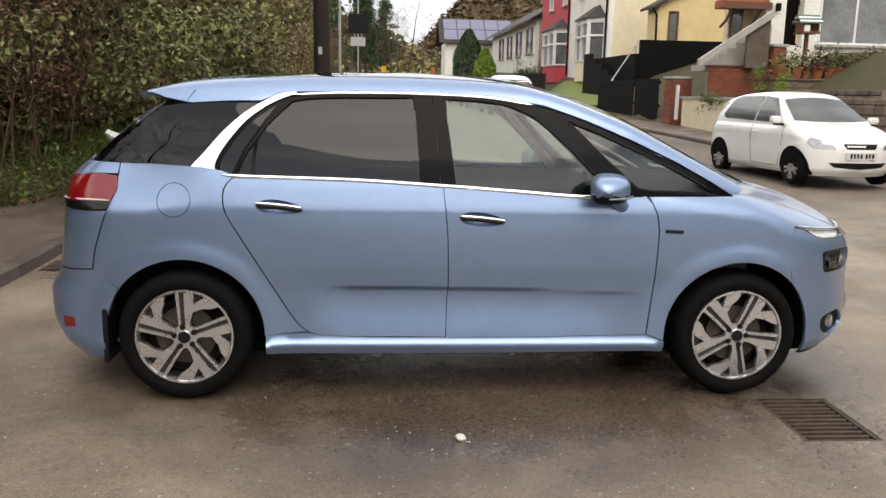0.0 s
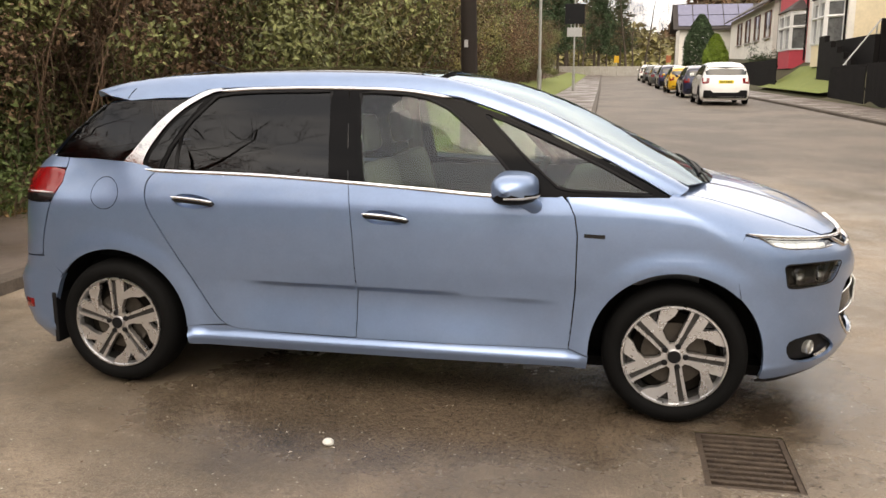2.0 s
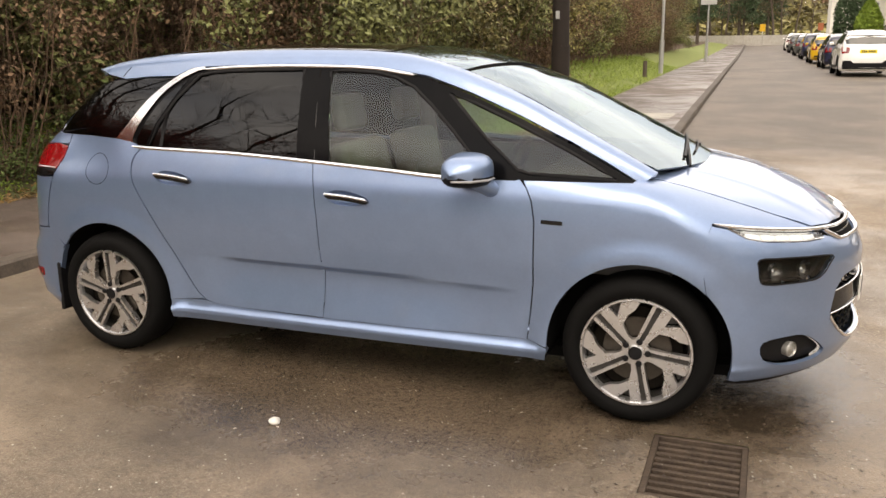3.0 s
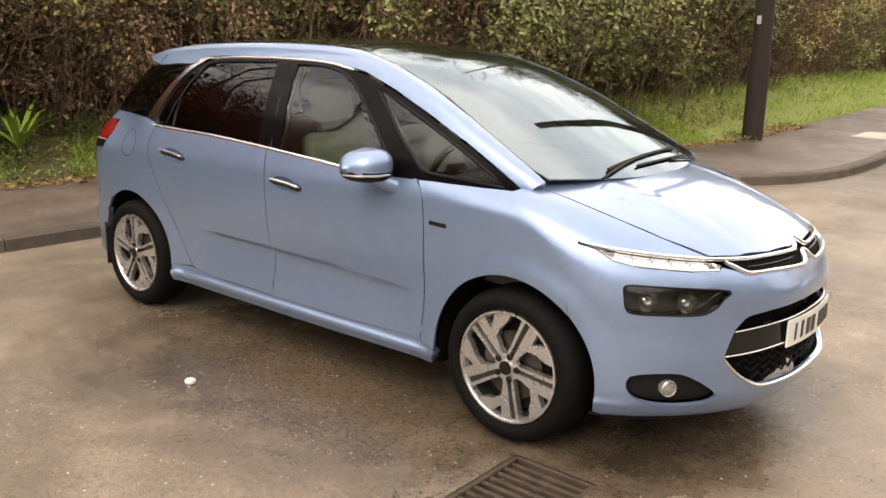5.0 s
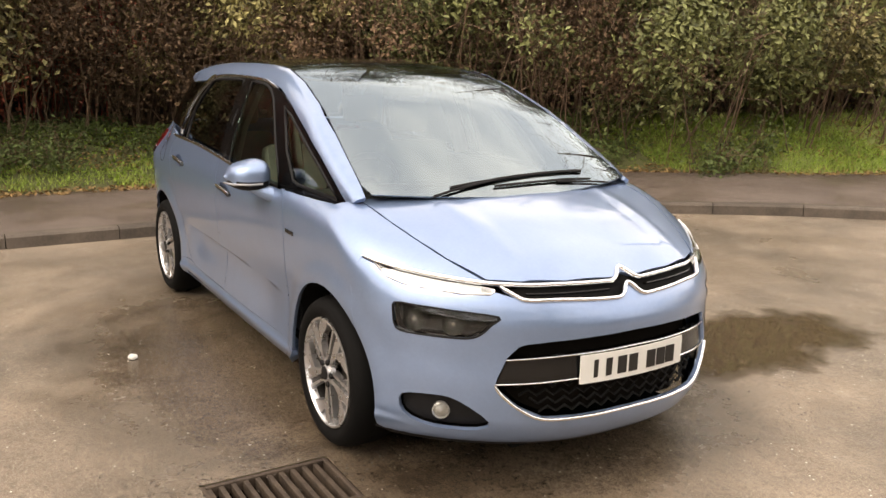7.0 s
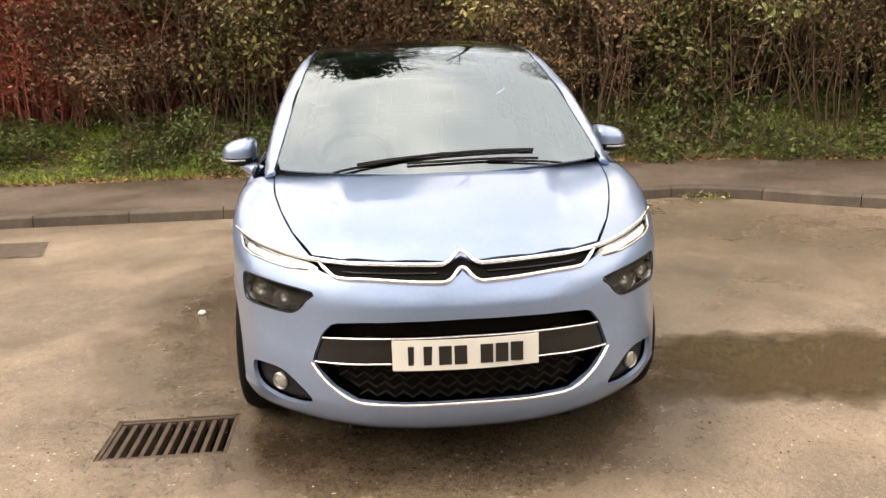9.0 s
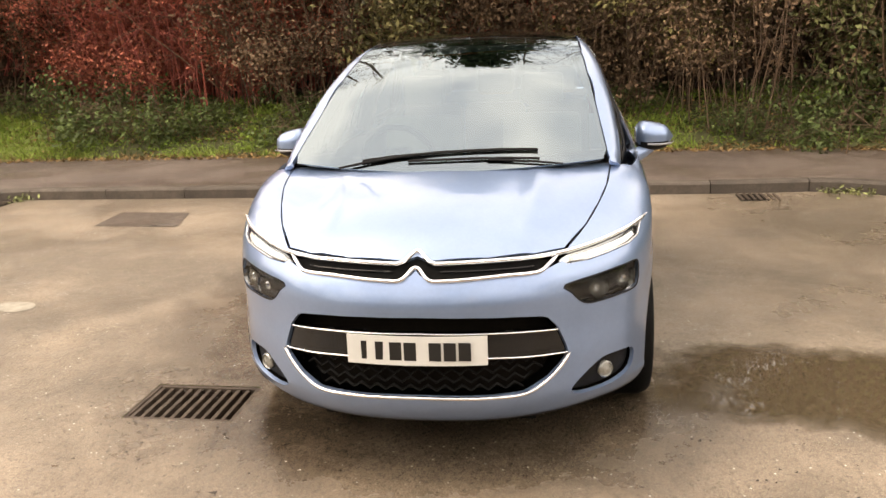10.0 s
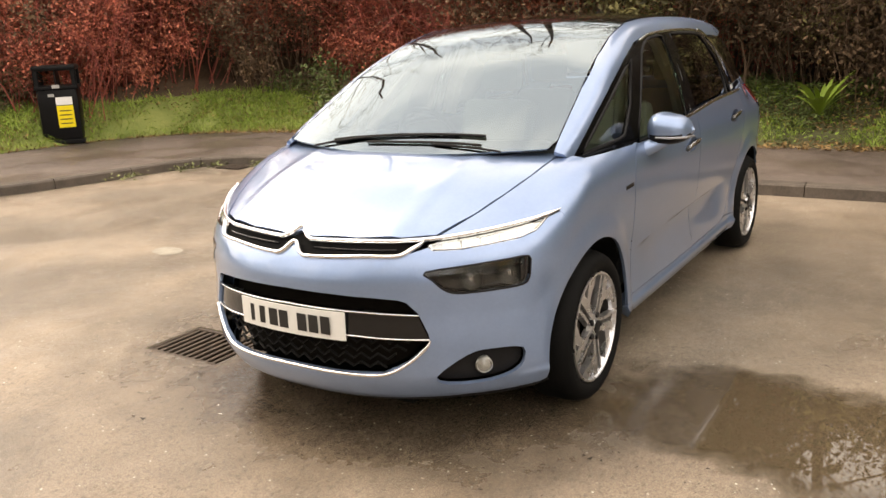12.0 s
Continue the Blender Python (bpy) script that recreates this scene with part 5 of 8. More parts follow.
# ---------------------------------------------------------------- houses
def window(parent, x, y, z, w, h, face, cols=2, rows=2, sill=True, depth=.09, wood=None):
    """A framed window set in a wall; face 'w' looks west, 's' south."""
    m = pose(x, y, z) if face == "s" else pose(x, y, z, 0, 0, -90)
    win = link("window", None, parent)
    t = .07
    for nm, a in (("frame", (0, w, 0, t)), ("frame", (0, w, h - t, h)), ("frame", (0, t, t, h - t)), ("frame", (w - t, w, t, h - t))):
        bm = bmesh.new()
        box(bm, a[0], a[1], -depth, .02, a[2], a[3], m, .008)
        part(nm, bm, wood or M["pvc"], win)
    for i in range(1, cols):
        bm = bmesh.new()
        box(bm, w * i / cols - .035, w * i / cols + .035, -depth + .02, .02, t, h - t, m)
        part("mullion", bm, M["pvc"], win)
    for j in range(1, rows):
        bm = bmesh.new()
        box(bm, t, w - t, -depth + .025, .018, h * .55 - .03, h * .55 + .03, m)
        part("transom", bm, M["pvc"], win)
    bm = bmesh.new()
    box(bm, t * .5, w - t * .5, -.02, .0, t * .5, h - t * .5, m)
    part("pane", bm, M["pane"], win)
    if sill:
        bm = bmesh.new()
        box(bm, -.06, w + .06, -depth - .08, .02, -.09, 0, m, .01)
        part("sill", bm, M["concrete"], win)
    return win


def bay(parent, x, y0, y1, z0, z1, wall):
    """A canted bay with three lights and a slated hip roof, looking west."""
    d, c = .75, .55
    o = [(x, y0), (x - d, y0 + c), (x - d, y1 - c), (x, y1)]
    b = link("bay_window", None, parent, "white-framed bay window with a slate roof")
    sill = z0 + .85

    def shell(nm, za, zb, mt, grow=0.0):
        bm = bmesh.new()
        lo = [bm.verts.new((a - grow * (1 if a < x else 0), q + (-grow if k in (0, 1) else grow), za)) for k, (a, q) in enumerate(o)]
        hi = [bm.verts.new((a - grow * (1 if a < x else 0), q + (-grow if k in (0, 1) else grow), zb)) for k, (a, q) in enumerate(o)]
        bm.faces.new(lo)
        bm.faces.new(hi[::-1])
        for i in range(4):
            bm.faces.new((lo[i], hi[i], hi[(i + 1) % 4], lo[(i + 1) % 4]))
        part(nm, bm, mt, b)
    shell("plinth", z0 - .2, sill, wall)
    shell("pane", sill + .05, z1 - .05, M["pane"], -.05)
    shell("sill", sill, sill + .09, M["pvc"], .05)
    shell("head", z1 - .26, z1, M["pvc"], .03)
    for (a0, q0), (a1, q1) in zip(o, o[1:]):
        n = 2 if abs(q1 - q0) > 1.2 else 1
        for i in range(n + 1 if q1 == y1 else n):
            f = i / n
            bm = bmesh.new()
            a, q = a0 + (a1 - a0) * f, q0 + (q1 - q0) * f
            box(bm, a - .09, a + .09, q - .09, q + .09, sill + .05, z1 - .1)
            part("mullion", bm, M["pvc"], b)
        bm = bmesh.new()
        tube(bm, [(a0 - .02, q0, sill + (z1 - sill) * .58), (a1 - .02, q1, sill + (z1 - sill) * .58)], .075, 4)
        part("transom", bm, M["pvc"], b)
    bm = bmesh.new()
    lo = [bm.verts.new((a - (.18 if a < x else 0), q + (-.15 if k in (0, 1) else .15), z1)) for k, (a, q) in enumerate(o)]
    hi = [bm.verts.new(v) for v in ((x, (y0 + y1) / 2 - .6, z1 + .75), (x, (y0 + y1) / 2 + .6, z1 + .75))]
    for f in ((lo[0], lo[1], hi[0]), (lo[1], lo[2], hi[1], hi[0]), (lo[2], lo[3], hi[1]), (lo[0], hi[0], hi[1], lo[3]), tuple(lo[::-1])):
        bm.faces.new(f)
    part("roof", bm, M["slate"], b)


def slab(name, x0, x1, y0, y1, z0, z1, mt, parent=None, bevel=0.0, m=None):
    bm = bmesh.new()
    box(bm, x0, x1, y0, y1, z0, z1, m, bevel)
    return part(name, bm, mt, parent)


def pitched(parent, x0, x1, y0, y1, z, rise, over, mt, along="y"):
    """A pitched roof with thickness; the ridge runs along y or x."""
    bm = bmesh.new()
    if along == "y":
        prof = [(x0 - over, z - .1), ((x0 + x1) / 2, z + rise), (x1 + over, z - .1), (x1 + over, z - .22), ((x0 + x1) / 2, z + rise - .14), (x0 - over, z - .22)]
        ends = [[bm.verts.new((a, q, b)) for a, b in prof] for q in (y0 - over, y1 + over)]
    else:
        prof = [(y0 - over, z - .1), ((y0 + y1) / 2, z + rise), (y1 + over, z - .1), (y1 + over, z - .22), ((y0 + y1) / 2, z + rise - .14), (y0 - over, z - .22)]
        ends = [[bm.verts.new((q, a, b)) for a, b in prof] for q in (x0 - over, x1 + over)]
    bm.faces.new(ends[0])
    bm.faces.new(ends[1][::-1])
    for i in range(6):
        bm.faces.new((ends[0][i], ends[1][i], ends[1][(i + 1) % 6], ends[0][(i + 1) % 6]))
    part("roof", bm, mt, parent)


def gable_wall(parent, x0, x1, y, z0, z1, rise, thick, mt):
    bm = bmesh.new()
    prism(bm, [(x0, z0), (x1, z0), (x1, z1), ((x0 + x1) / 2, z1 + rise), (x0, z1)], pose(0, y, 0), thick)
    part("gable_wall", bm, mt, parent)


def houses():
    # white half and red half of a pair
    for nm, lab, y0, y1, wall in (("house", "white-rendered house with a bay window and cream gable wall", 39.1, 47.9, M["render_white"]), ("house", "house with a red-painted front and white bay window", 47.9, 57.0, M["render_red"])):
        h = tagged(new(nm), lab, "house", "houses up the street")
        slab("wall", 11.5, 11.8, y0 + .01, y1, 1.6, 9.0, wall, h)
        slab("side_wall", 11.8, 19, y0 + (.0 if y0 < 40 else .1), y0 + .3, 1.6, 9.0, M["render_cream"] if y0 < 40 else wall, h)
        slab("back_wall", 18.7, 19, y0 + .3, y1, 1.6, 9.0, wall, h)
        pitched(h, 11.5, 19, y0, y1 - .4, 9.0, 2.6, .3, M["slate"])
        bay(h, 11.5, y0 + .45 - .2 * (y0 > 45), y0 + 4.3 + .6 * (y0 > 45), 2.35, 5.45, wall if y0 > 45 else M["render_cream"])
        for k in (0, 1):
            window(h, 11.5, y0 + 2.0 + 4.2 * k, 6.95, 1.1, 1.7, "w")
        slab("door", 11.44, 11.52, y0 + 6.0, y0 + 7.0, 2.9, 5.0, M["pvc"], h)
        bm = bmesh.new()
        tube(bm, [(11.42, y0 + .12, 2.6), (11.42, y0 + .12, 9.0)], .05, 6)
        part("drainpipe", bm, M["fence"], h)
    # yellow house with a low gable towards the street
    h = tagged(new("house"), "yellow-rendered house with a slate roof and dark gutter", "house", "houses up the street")
    gable_wall(h, 12.4, 19.4, 33.9, 2.0, 5.55, 1.9, .3, M["render_yellow"])
    slab("side_wall", 12.4, 12.7, 34.2, 35.4, 2.0, 5.55, M["render_yellow"], h)
    pitched(h, 12.4, 19.4, 33.9, 35.4, 5.6, 1.95, .3, M["slate"])
    window(h, 12.9, 33.9, 3.95, .46, 1.35, "s", 1, 1, True, .09, M["timber"])
    window(h, 15.6, 33.9, 4.25, 1.2, 1.35, "s", 2, 1)
    bm = bmesh.new()
    tube(bm, [(12.05, 33.55, 5.4), (12.3, 33.8, 5.1), (12.36, 33.84, 3.0)], .05, 6)
    part("drainpipe", bm, M["fence"], h)
    # house with big windows and a brown porch, nearest on the slope
    h = tagged(new("house"), "white house with large white-framed windows above a planted terrace", "house", "houses up the street")
    slab("wall", 12.1, 20, 22.2, 22.5, 1.6, 3.2, M["render_white"], h)
    slab("pier_wall", 12.1, 12.75, 22.2, 22.5, 3.2, 8.5, M["render_white"], h)
    slab("middle_wall", 13.35, 13.85, 22.2, 22.5, 3.2, 8.5, M["render_white"], h)
    slab("upper_wall", 12.75, 13.35, 22.2, 22.5, 5.5, 8.5, M["render_white"], h)
    slab("window_wall", 16.4, 20, 22.2, 22.5, 3.2, 8.5, M["render_white"], h)
    slab("head_wall", 13.85, 16.4, 22.2, 22.5, 5.9, 8.5, M["render_white"], h)
    # flat black slab stands in for the unlit room behind the opening
    slab("doorway", 12.7, 13.4, 22.7, 22.8, 3.0, 5.6, M["pit"], h)
    slab("side_wall", 12.1, 12.4, 22.5, 23.6, 1.6, 8.5, M["render_white"], h)
    pitched(h, 12.1, 20, 22.2, 24.5, 8.5, 2.4, .35, M["slate"])
    window(h, 13.87, 22.2, 3.25, 2.5, 2.6, "s", 2, 1, True, .06)
    slab("annexe_wall", 11.25, 12.1, 23.2, 23.5, 1.6, 6.0, M["render_cream"], h)
    w2 = link("window", None, h, "brown timber window")
    slab("frame", 11.30, 11.72, 23.1, 23.2, 3.35, 4.6, M["timber"], w2)
    slab("pane", 11.36, 11.66, 23.08, 23.11, 3.45, 4.5, M["pane"], w2)
    porch = link("porch", None, h, "brown timber porch roof on brackets")
    slab("roof", 10.75, 12.2, 22.2, 23.2, 4.36, 4.62, M["terracotta"], porch, .02)
    slab("fascia", 10.7, 12.25, 22.12, 22.2, 4.30, 4.52, M["timber"], porch, .01)
    for x in (11.0, 11.95):
        bm = bmesh.new()
        tube(bm, [(x, 22.3, 4.3), (x, 22.8, 3.95), (x, 23.2, 3.8)], .045, 6)
        part("bracket", bm, M["timber"], porch)
    lan = link("wall_lantern", None, h, "small black wall lantern")
    slab("body", 12.36, 12.5, 22.02, 22.16, 4.25, 4.5, M["fence"], lan, .02)
    # white bungalow further on, with a dark roof
    h = tagged(new("house"), "white-rendered bungalow with dark windows and a slate roof", "house", "houses up the street")
    slab("wall", 11.6, 11.9, 60, 84, 3.0, 7.0, M["render_white"], h)
    slab("end_wall", 11.9, 18, 60, 60.3, 3.0, 7.0, M["concrete"], h)
    pitched(h, 11.6, 18, 60, 84, 7.0, 2.2, .6, M["slate"])
    for k in range(4):
        window(h, 11.6, 63.5 + 5 * k, 4.5, 2.6, 1.9, "w", 2, 1, True, .09, M["timber"])
    # house with solar panels on the roof slope that faces the street's foot
    h = tagged(new("house"), "house end with a row of solar panels on its roof", "house", "houses up the street")
    slab("wall", 6.9, 14.5, 86.4, 86.7, 2.0, 6.5, M["render_white"], h)
    slab("side_wall", 6.9, 7.2, 86.7, 92, 2.0, 6.5, M["render_white"], h)
    pitched(h, 6.6, 14.8, 86.2, 93, 6.6, 2.6, .35, M["slate"], "x")
    tilt = math.degrees(math.atan2(2.6, 3.4))
    for i in range(5):
        for j in range(2):
            slab("solar_panel", 0, 1.42, 0, 1.85, .03, .08, M["solar"], h, 0, pose(6.75 + 1.5 * i, 86.1, 6.68, tilt, 0, 0) @ pose(0, .1 + 1.95 * j, 0))
    window(h, 8.4, 86.4, 4.6, 2.6, 1.1, "s", 3, 1)


houses()


def brick_pier(x0, x1, y0, y1, z0, z1, label):
    """A pier of bricks laid in courses, with a coping."""
    pier = tagged(new("brick_pier"), label, "pier", "", "structure")
    slab("core", x0 + .012, x1 - .012, y0 + .012, y1 - .012, z0, z1, M["mortar"], pier)
    bw, bh = .215, .065
    rows = int((z1 - z0) / (bh + .01))
    me = {}
    for r in range(rows):
        z = z0 + r * (bh + .01)
        for horiz, a0, a1, c in ((True, x0, x1, y0), (False, y0, y1, x0)):
            a = a0 - (bw / 2 if r % 2 else 0)
            while a < a1 - .03:
                lo, hi = max(a, a0), min(a + bw, a1)
                if hi - lo > .04:
                    L = round(hi - lo, 3)
                    key = (horiz, L)
                    if key not in me:
                        bm = bmesh.new()
                        box(bm, 0, L if horiz else .02, 0, .02 if horiz else L, 0, bh)
                        me[key] = bpy.data.meshes.new("brick")
                        bm.to_mesh(me[key])
                        bm.free()
                        me[key].materials.append(M["brick"])
                    ob = link("brick", me[key], pier)
                    ob.location = (lo, c, z) if horiz else (c, lo, z)
                a += bw + .01
    slab("coping", x0 - .05, x1 + .05, y0 - .05, y1 + .05, z1, z1 + .08, M["concrete"], pier, .01)
    return pier


def gardens():
    g0 = lambda y: float(gz(right_kerb_x(y), y)) + .08
    # board fences and gates along the back of the pavement
    for y0, y1, top, lab in ((26.9, 32.0, 1.98, "black-stained board fence by the pavement"), (24.0, 26.7, 2.08, "black double gate between walls"), (44, 58, 2.6, "dark fence along raised gardens")):
        f = tagged(new("board_fence"), lab, "fence")
        n = int((y1 - y0) / .17)
        for i in range(n):
            y = y0 + (y1 - y0) * i / n
            slab("board", 9.3, 9.33, y, y + (y1 - y0) / n - .012, g0(y), top - .02 * (i % 2), M["fence"], f)
        for z in (.5, 1.3):
            slab("rail", 9.335, 9.39, y0, y1, g0(y0) + z, g0(y0) + z + .09, M["fence"], f)
    brick_pier(9.15, 9.8, 22.2, 22.95, .42, 2.05, "red brick gate pier with a stone coping")
    slab_t = lambda nm, lab, cat, *a, **k: tagged(slab(nm, *a, **k), lab, cat)
    slab_t("notice_board", "blank white board fixed beside the pier", "board", 9.2, 9.24, 21.75, 21.98, .75, 1.85, M["pvc"])
    w = tagged(new("garden_wall"), "cream-painted low garden wall", "wall", "", "structure")
    slab("wall", 9.3, 9.55, 17.2, 21.6, .25, 1.42, M["render_cream"], w)
    slab("coping", 9.25, 9.6, 17.15, 21.65, 1.42, 1.5, M["concrete"], w)
    # rubble retaining walls under the terraces
    r = random.Random(9)
    for x, y0, y1, z0, z1, lab in ((10.2, 5.0, 17.0, .1, 1.55, "rubble stone retaining wall below the gardens"), (10.9, 13.5, 19.2, 1.2, 1.75, "brown stone retaining wall of the upper terrace")):
        wall = tagged(new("retaining_wall"), lab, "wall", "", "structure")
        slab("core", x + .03, x + .4, y0, y1, z0 - .3, z1 - .02, M["mortar"], wall)
        z = z0
        while z < z1 - .05:
            hgt = min(r.uniform(.14, .24), z1 - z)
            y = y0
            while y < y1:
                L = r.uniform(.22, .55)
                bm = bmesh.new()
                box(bm, x - r.uniform(0, .04), x + .1, y + .012, min(y + L, y1) - .012, z + .01, z + hgt - .01, None, .02)
                part("stone", bm, M["stone"], wall)
                y += L
            z += hgt
    # terrace walls stepping up to the houses
    t = tagged(new("terrace_wall"), "dark painted walls stepping up to the houses", "wall", "", "structure")
    slab("wall", 11.0, 11.2, 32.5, 39, 1.0, 3.3, M["fence"], t)
    slab("wall", 11.2, 19, 32.4, 32.6, 1.5, 3.9, M["fence"], t)
    for k in range(5):
        slab("step_wall", 10.2, 10.4, 32.6 + 1.2 * k, 33.8 + 1.2 * k, .8, 2.35 + .28 * k, M["fence"], t)
    # red brick wall under the stair, and a planted ledge before the white house
    bw = tagged(new("brick_wall"), "dark red brick wall below the stair", "wall", "", "structure")
    slab("core", 9.85, 11.9, 21.02, 21.2, .4, 2.42, M["mortar"], bw)
    me = {}
    for row in range(26):
        x = 9.85 - (.11 if row % 2 else 0)
        while x < 11.85:
            lo, hi = max(x, 9.85), min(x + .215, 11.9)
            L = round(hi - lo, 2)
            if L > .03:
                if L not in me:
                    bm = bmesh.new()
                    box(bm, 0, L, 0, .02, 0, .065)
                    me[L] = bpy.data.meshes.new("brick")
                    bm.to_mesh(me[L])
                    bm.free()
                    me[L].materials.append(M["brick"])
                link("brick", me[L], bw).location = (lo, 21.0, .45 + .075 * row)
            x += .225
    slab("coping", 9.8, 11.95, 20.95, 21.25, 2.42, 2.48, M["timber"], bw, .01)
    brick_pier(11.7, 12.1, 20.6, 21.0, 1.6, 3.05, "dark red brick pier at the head of the wall")
    lg = tagged(new("retaining_wall"), "dark stone ledge before the white house", "wall", "", "structure")
    slab("core", 11.3, 18, 19.5, 19.9, .8, 2.02, M["stone"], lg)
    for k in range(10):
        slab("coping_stone", 11.28 + .67 * k, 11.93 + .67 * k, 19.44, 19.95, 2.02, 2.08, M["stone"], lg, .015)
    # pale concrete stair with its sloping parapet
    st = tagged(new("garden_stair"), "pale concrete stair with a sloping parapet", "stairs", "", "structure")
    bm = bmesh.new()
    prism(bm, [(9.38, 2.42), (11.62, 3.92), (11.62, 4.14), (9.38, 2.62)], pose(0, 20.6, 0), .2)
    part("parapet", bm, M["concrete"], st)
    for k in range(8):
        slab("step", 9.7 + .27 * k, 11.9, 21.3, 22.1, 2.3 + .178 * k, 2.478 + .178 * k, M["concrete"], st)
    bm = bmesh.new()
    prism(bm, [(10.9, 2.4), (11.6, 2.4), (11.6, 3.9), (10.9, 3.42)], pose(0, 20.75, 0), .15)
    part("infill", bm, M["stone"], st)
    sheet("grass_bank", [(8.95, 32.15), (10.15, 32.15), (10.15, 38.8), (11.3, 39.05), (10.9, 46.0), (8.7, 46.0)], tr, M["lawn"], .5, lift=.22, label="bright green grass bank between the walls")
    # hand rail up the grass bank
    hr = tagged(new("hand_rail"), "thin pale metal hand rail up the bank", "rail")
    bm = bmesh.new()
    tube(bm, [(9.4, 30.5, 2.0), (11.4, 33.4, 3.9)], .03, 6)
    part("rail", bm, M["galv"], hr)
    for f in (.1, .9):
        bm = bmesh.new()
        tube(bm, [(9.4 + 2 * f, 30.5 + 2.9 * f, .6 + 2.2 * f), (9.4 + 2 * f, 30.5 + 2.9 * f, 2.0 + 1.9 * f)], .03, 6)
        part("post", bm, M["galv"], hr)
    # pots and plants
    for i, (x, y, z, s) in enumerate(((11.6, 19.7, 2.08, 1.0), (12.3, 19.75, 2.08, .8), (13.0, 19.7, 2.08, 1.0), (13.6, 19.7, 2.08, .9), (14.4, 19.7, 2.08, 1.3), (15.1, 19.7, 2.08, 1.0), (12.0, 19.68, 2.08, 1.1), (12.65, 19.7, 2.08, 1.2), (13.3, 19.72, 2.08, 1.15), (14.0, 19.7, 2.08, 1.0))):
        pot = tagged(new("plant_pot"), "terracotta pot with a straggling plant on the wall", "plant pot", "pots on the garden walls")
        bm = bmesh.new()
        lathe(bm, [(.10, 0), (.15, .26), (.17, .26), (.17, .31), (.14, .31), (.12, .26)], pose(0, 0, 0, 90, 0, 0), 16)
        part("pot", bm, M["terracotta"], pot, "", True)

        def place(q, n):
            d = q.normal(size=(n, 3)) * [.16, .16, .14] + [0, 0, .48]
            return d, d
        tagged(leaf_mesh("plant", 260, place, .05, M["leaf_rust"] if i % 2 else M["leaf_green"], pot, 60 + i), "", "", "", "stuff")
        pot.matrix_world = pose(x, y, z, 0, 0, 40 * i) @ Matrix.Scale(s, 4)
    k = 70
    for x, y, z, s, mt in ((9.75, 18.9, 1.0, .75, "leaf_ivy"), (9.75, 20.1, 1.05, .7, "leaf_green"), (10.0, 17.6, 1.0, .8, "leaf_ivy"), (10.8, 18.9, 1.4, .75, "leaf_fern"), (11.8, 18.8, 1.3, .75, "leaf_green"), (12.9, 18.7, 1.3, .7, "leaf_fern"), (12.2, 21.4, 2.3, .7, "leaf_rust"), (14.0, 20.9, 2.0, .6, "leaf_rust"), (15.0, 20.8, 2.1, .65, "leaf_olive"), (16.0, 20.7, 2.1, .7, "leaf_rust"), (13.4, 20.6, 2.0, .5, "leaf_red"), (11.2, 20.2, 1.9, .5, "leaf_rust"), (10.6, 56.0, 2.2, 1.6, "leaf_pine")):
        k += 1
        sh = build_shrub(k, 1.0, 1.3, M[mt], M["twig"], 1400, 18, .045, "garden shrub spilling over the wall", 0.0, "garden_shrub")
        sh["group"] = "shrubs of the front gardens"
        sh.matrix_basis = pose(x, y, z, 0, 0, 60 * k)
        sh.scale = (s, s, s)
    # bird table
    b = tagged(new("bird_table"), "bird table with a striped green roof on a post", "bird table")
    slab("post", 12.64, 12.74, 20.55, 20.65, 2.0, 3.45, M["timber"], b)
    slab("tray", 12.4, 12.98, 20.3, 20.88, 3.45, 3.51, M["timber"], b)
    for x in (12.42, 12.9):
        slab("side", x, x + .05, 20.35, 20.83, 3.51, 3.78, M["timber"], b)
    for k in range(5):
        slab("roof_board", 12.32, 13.04, 0, .075, 0, .015, M["pvc"] if k % 2 else M["roof_green"], b, 0, pose(0, 20.28 + .062 * k, 3.74 + .055 * k, 40, 0, 0))
        slab("roof_board", 12.32, 13.04, -.075, 0, 0, .015, M["pvc"] if k % 2 else M["roof_green"], b, 0, pose(0, 20.90 - .062 * k, 3.74 + .055 * k, -40, 0, 0))
    # clipped conifers before the far house
    for x, y, h, wd, mt, lab in ((6.6, 60, 3.2, .85, "leaf_fern", "bright green clipped conifer"), (6.2, 68, 5.0, 1.3, "leaf_pine", "tall dark clipped hedge conifer")):
        c = tagged(new("conifer"), lab, "tree")
        twig_mesh("trunk", [([(0, 0, -.3), (0, 0, h * .4), (0, 0, h * .9)], .08, .02)], M["bark"], c, "", 6)

        def place(q, n, h=h, wd=wd):
            z = q.uniform(.05, 1, n)
            a = q.uniform(0, 2 * math.pi, n)
            rad = wd * np.minimum(1, (1.02 - z) * 2.2) ** .7 * q.uniform(.75, 1.03, n)
            return np.c_[np.cos(a) * rad, np.sin(a) * rad, z * h], np.c_[np.cos(a), np.sin(a), .3 + 0 * a]
        leaf_mesh("crown", 9000, place, .11, M[mt], c, 91)
        c.location = (x + 1.2, y, float(gr(x, y)) + .4)


gardens()


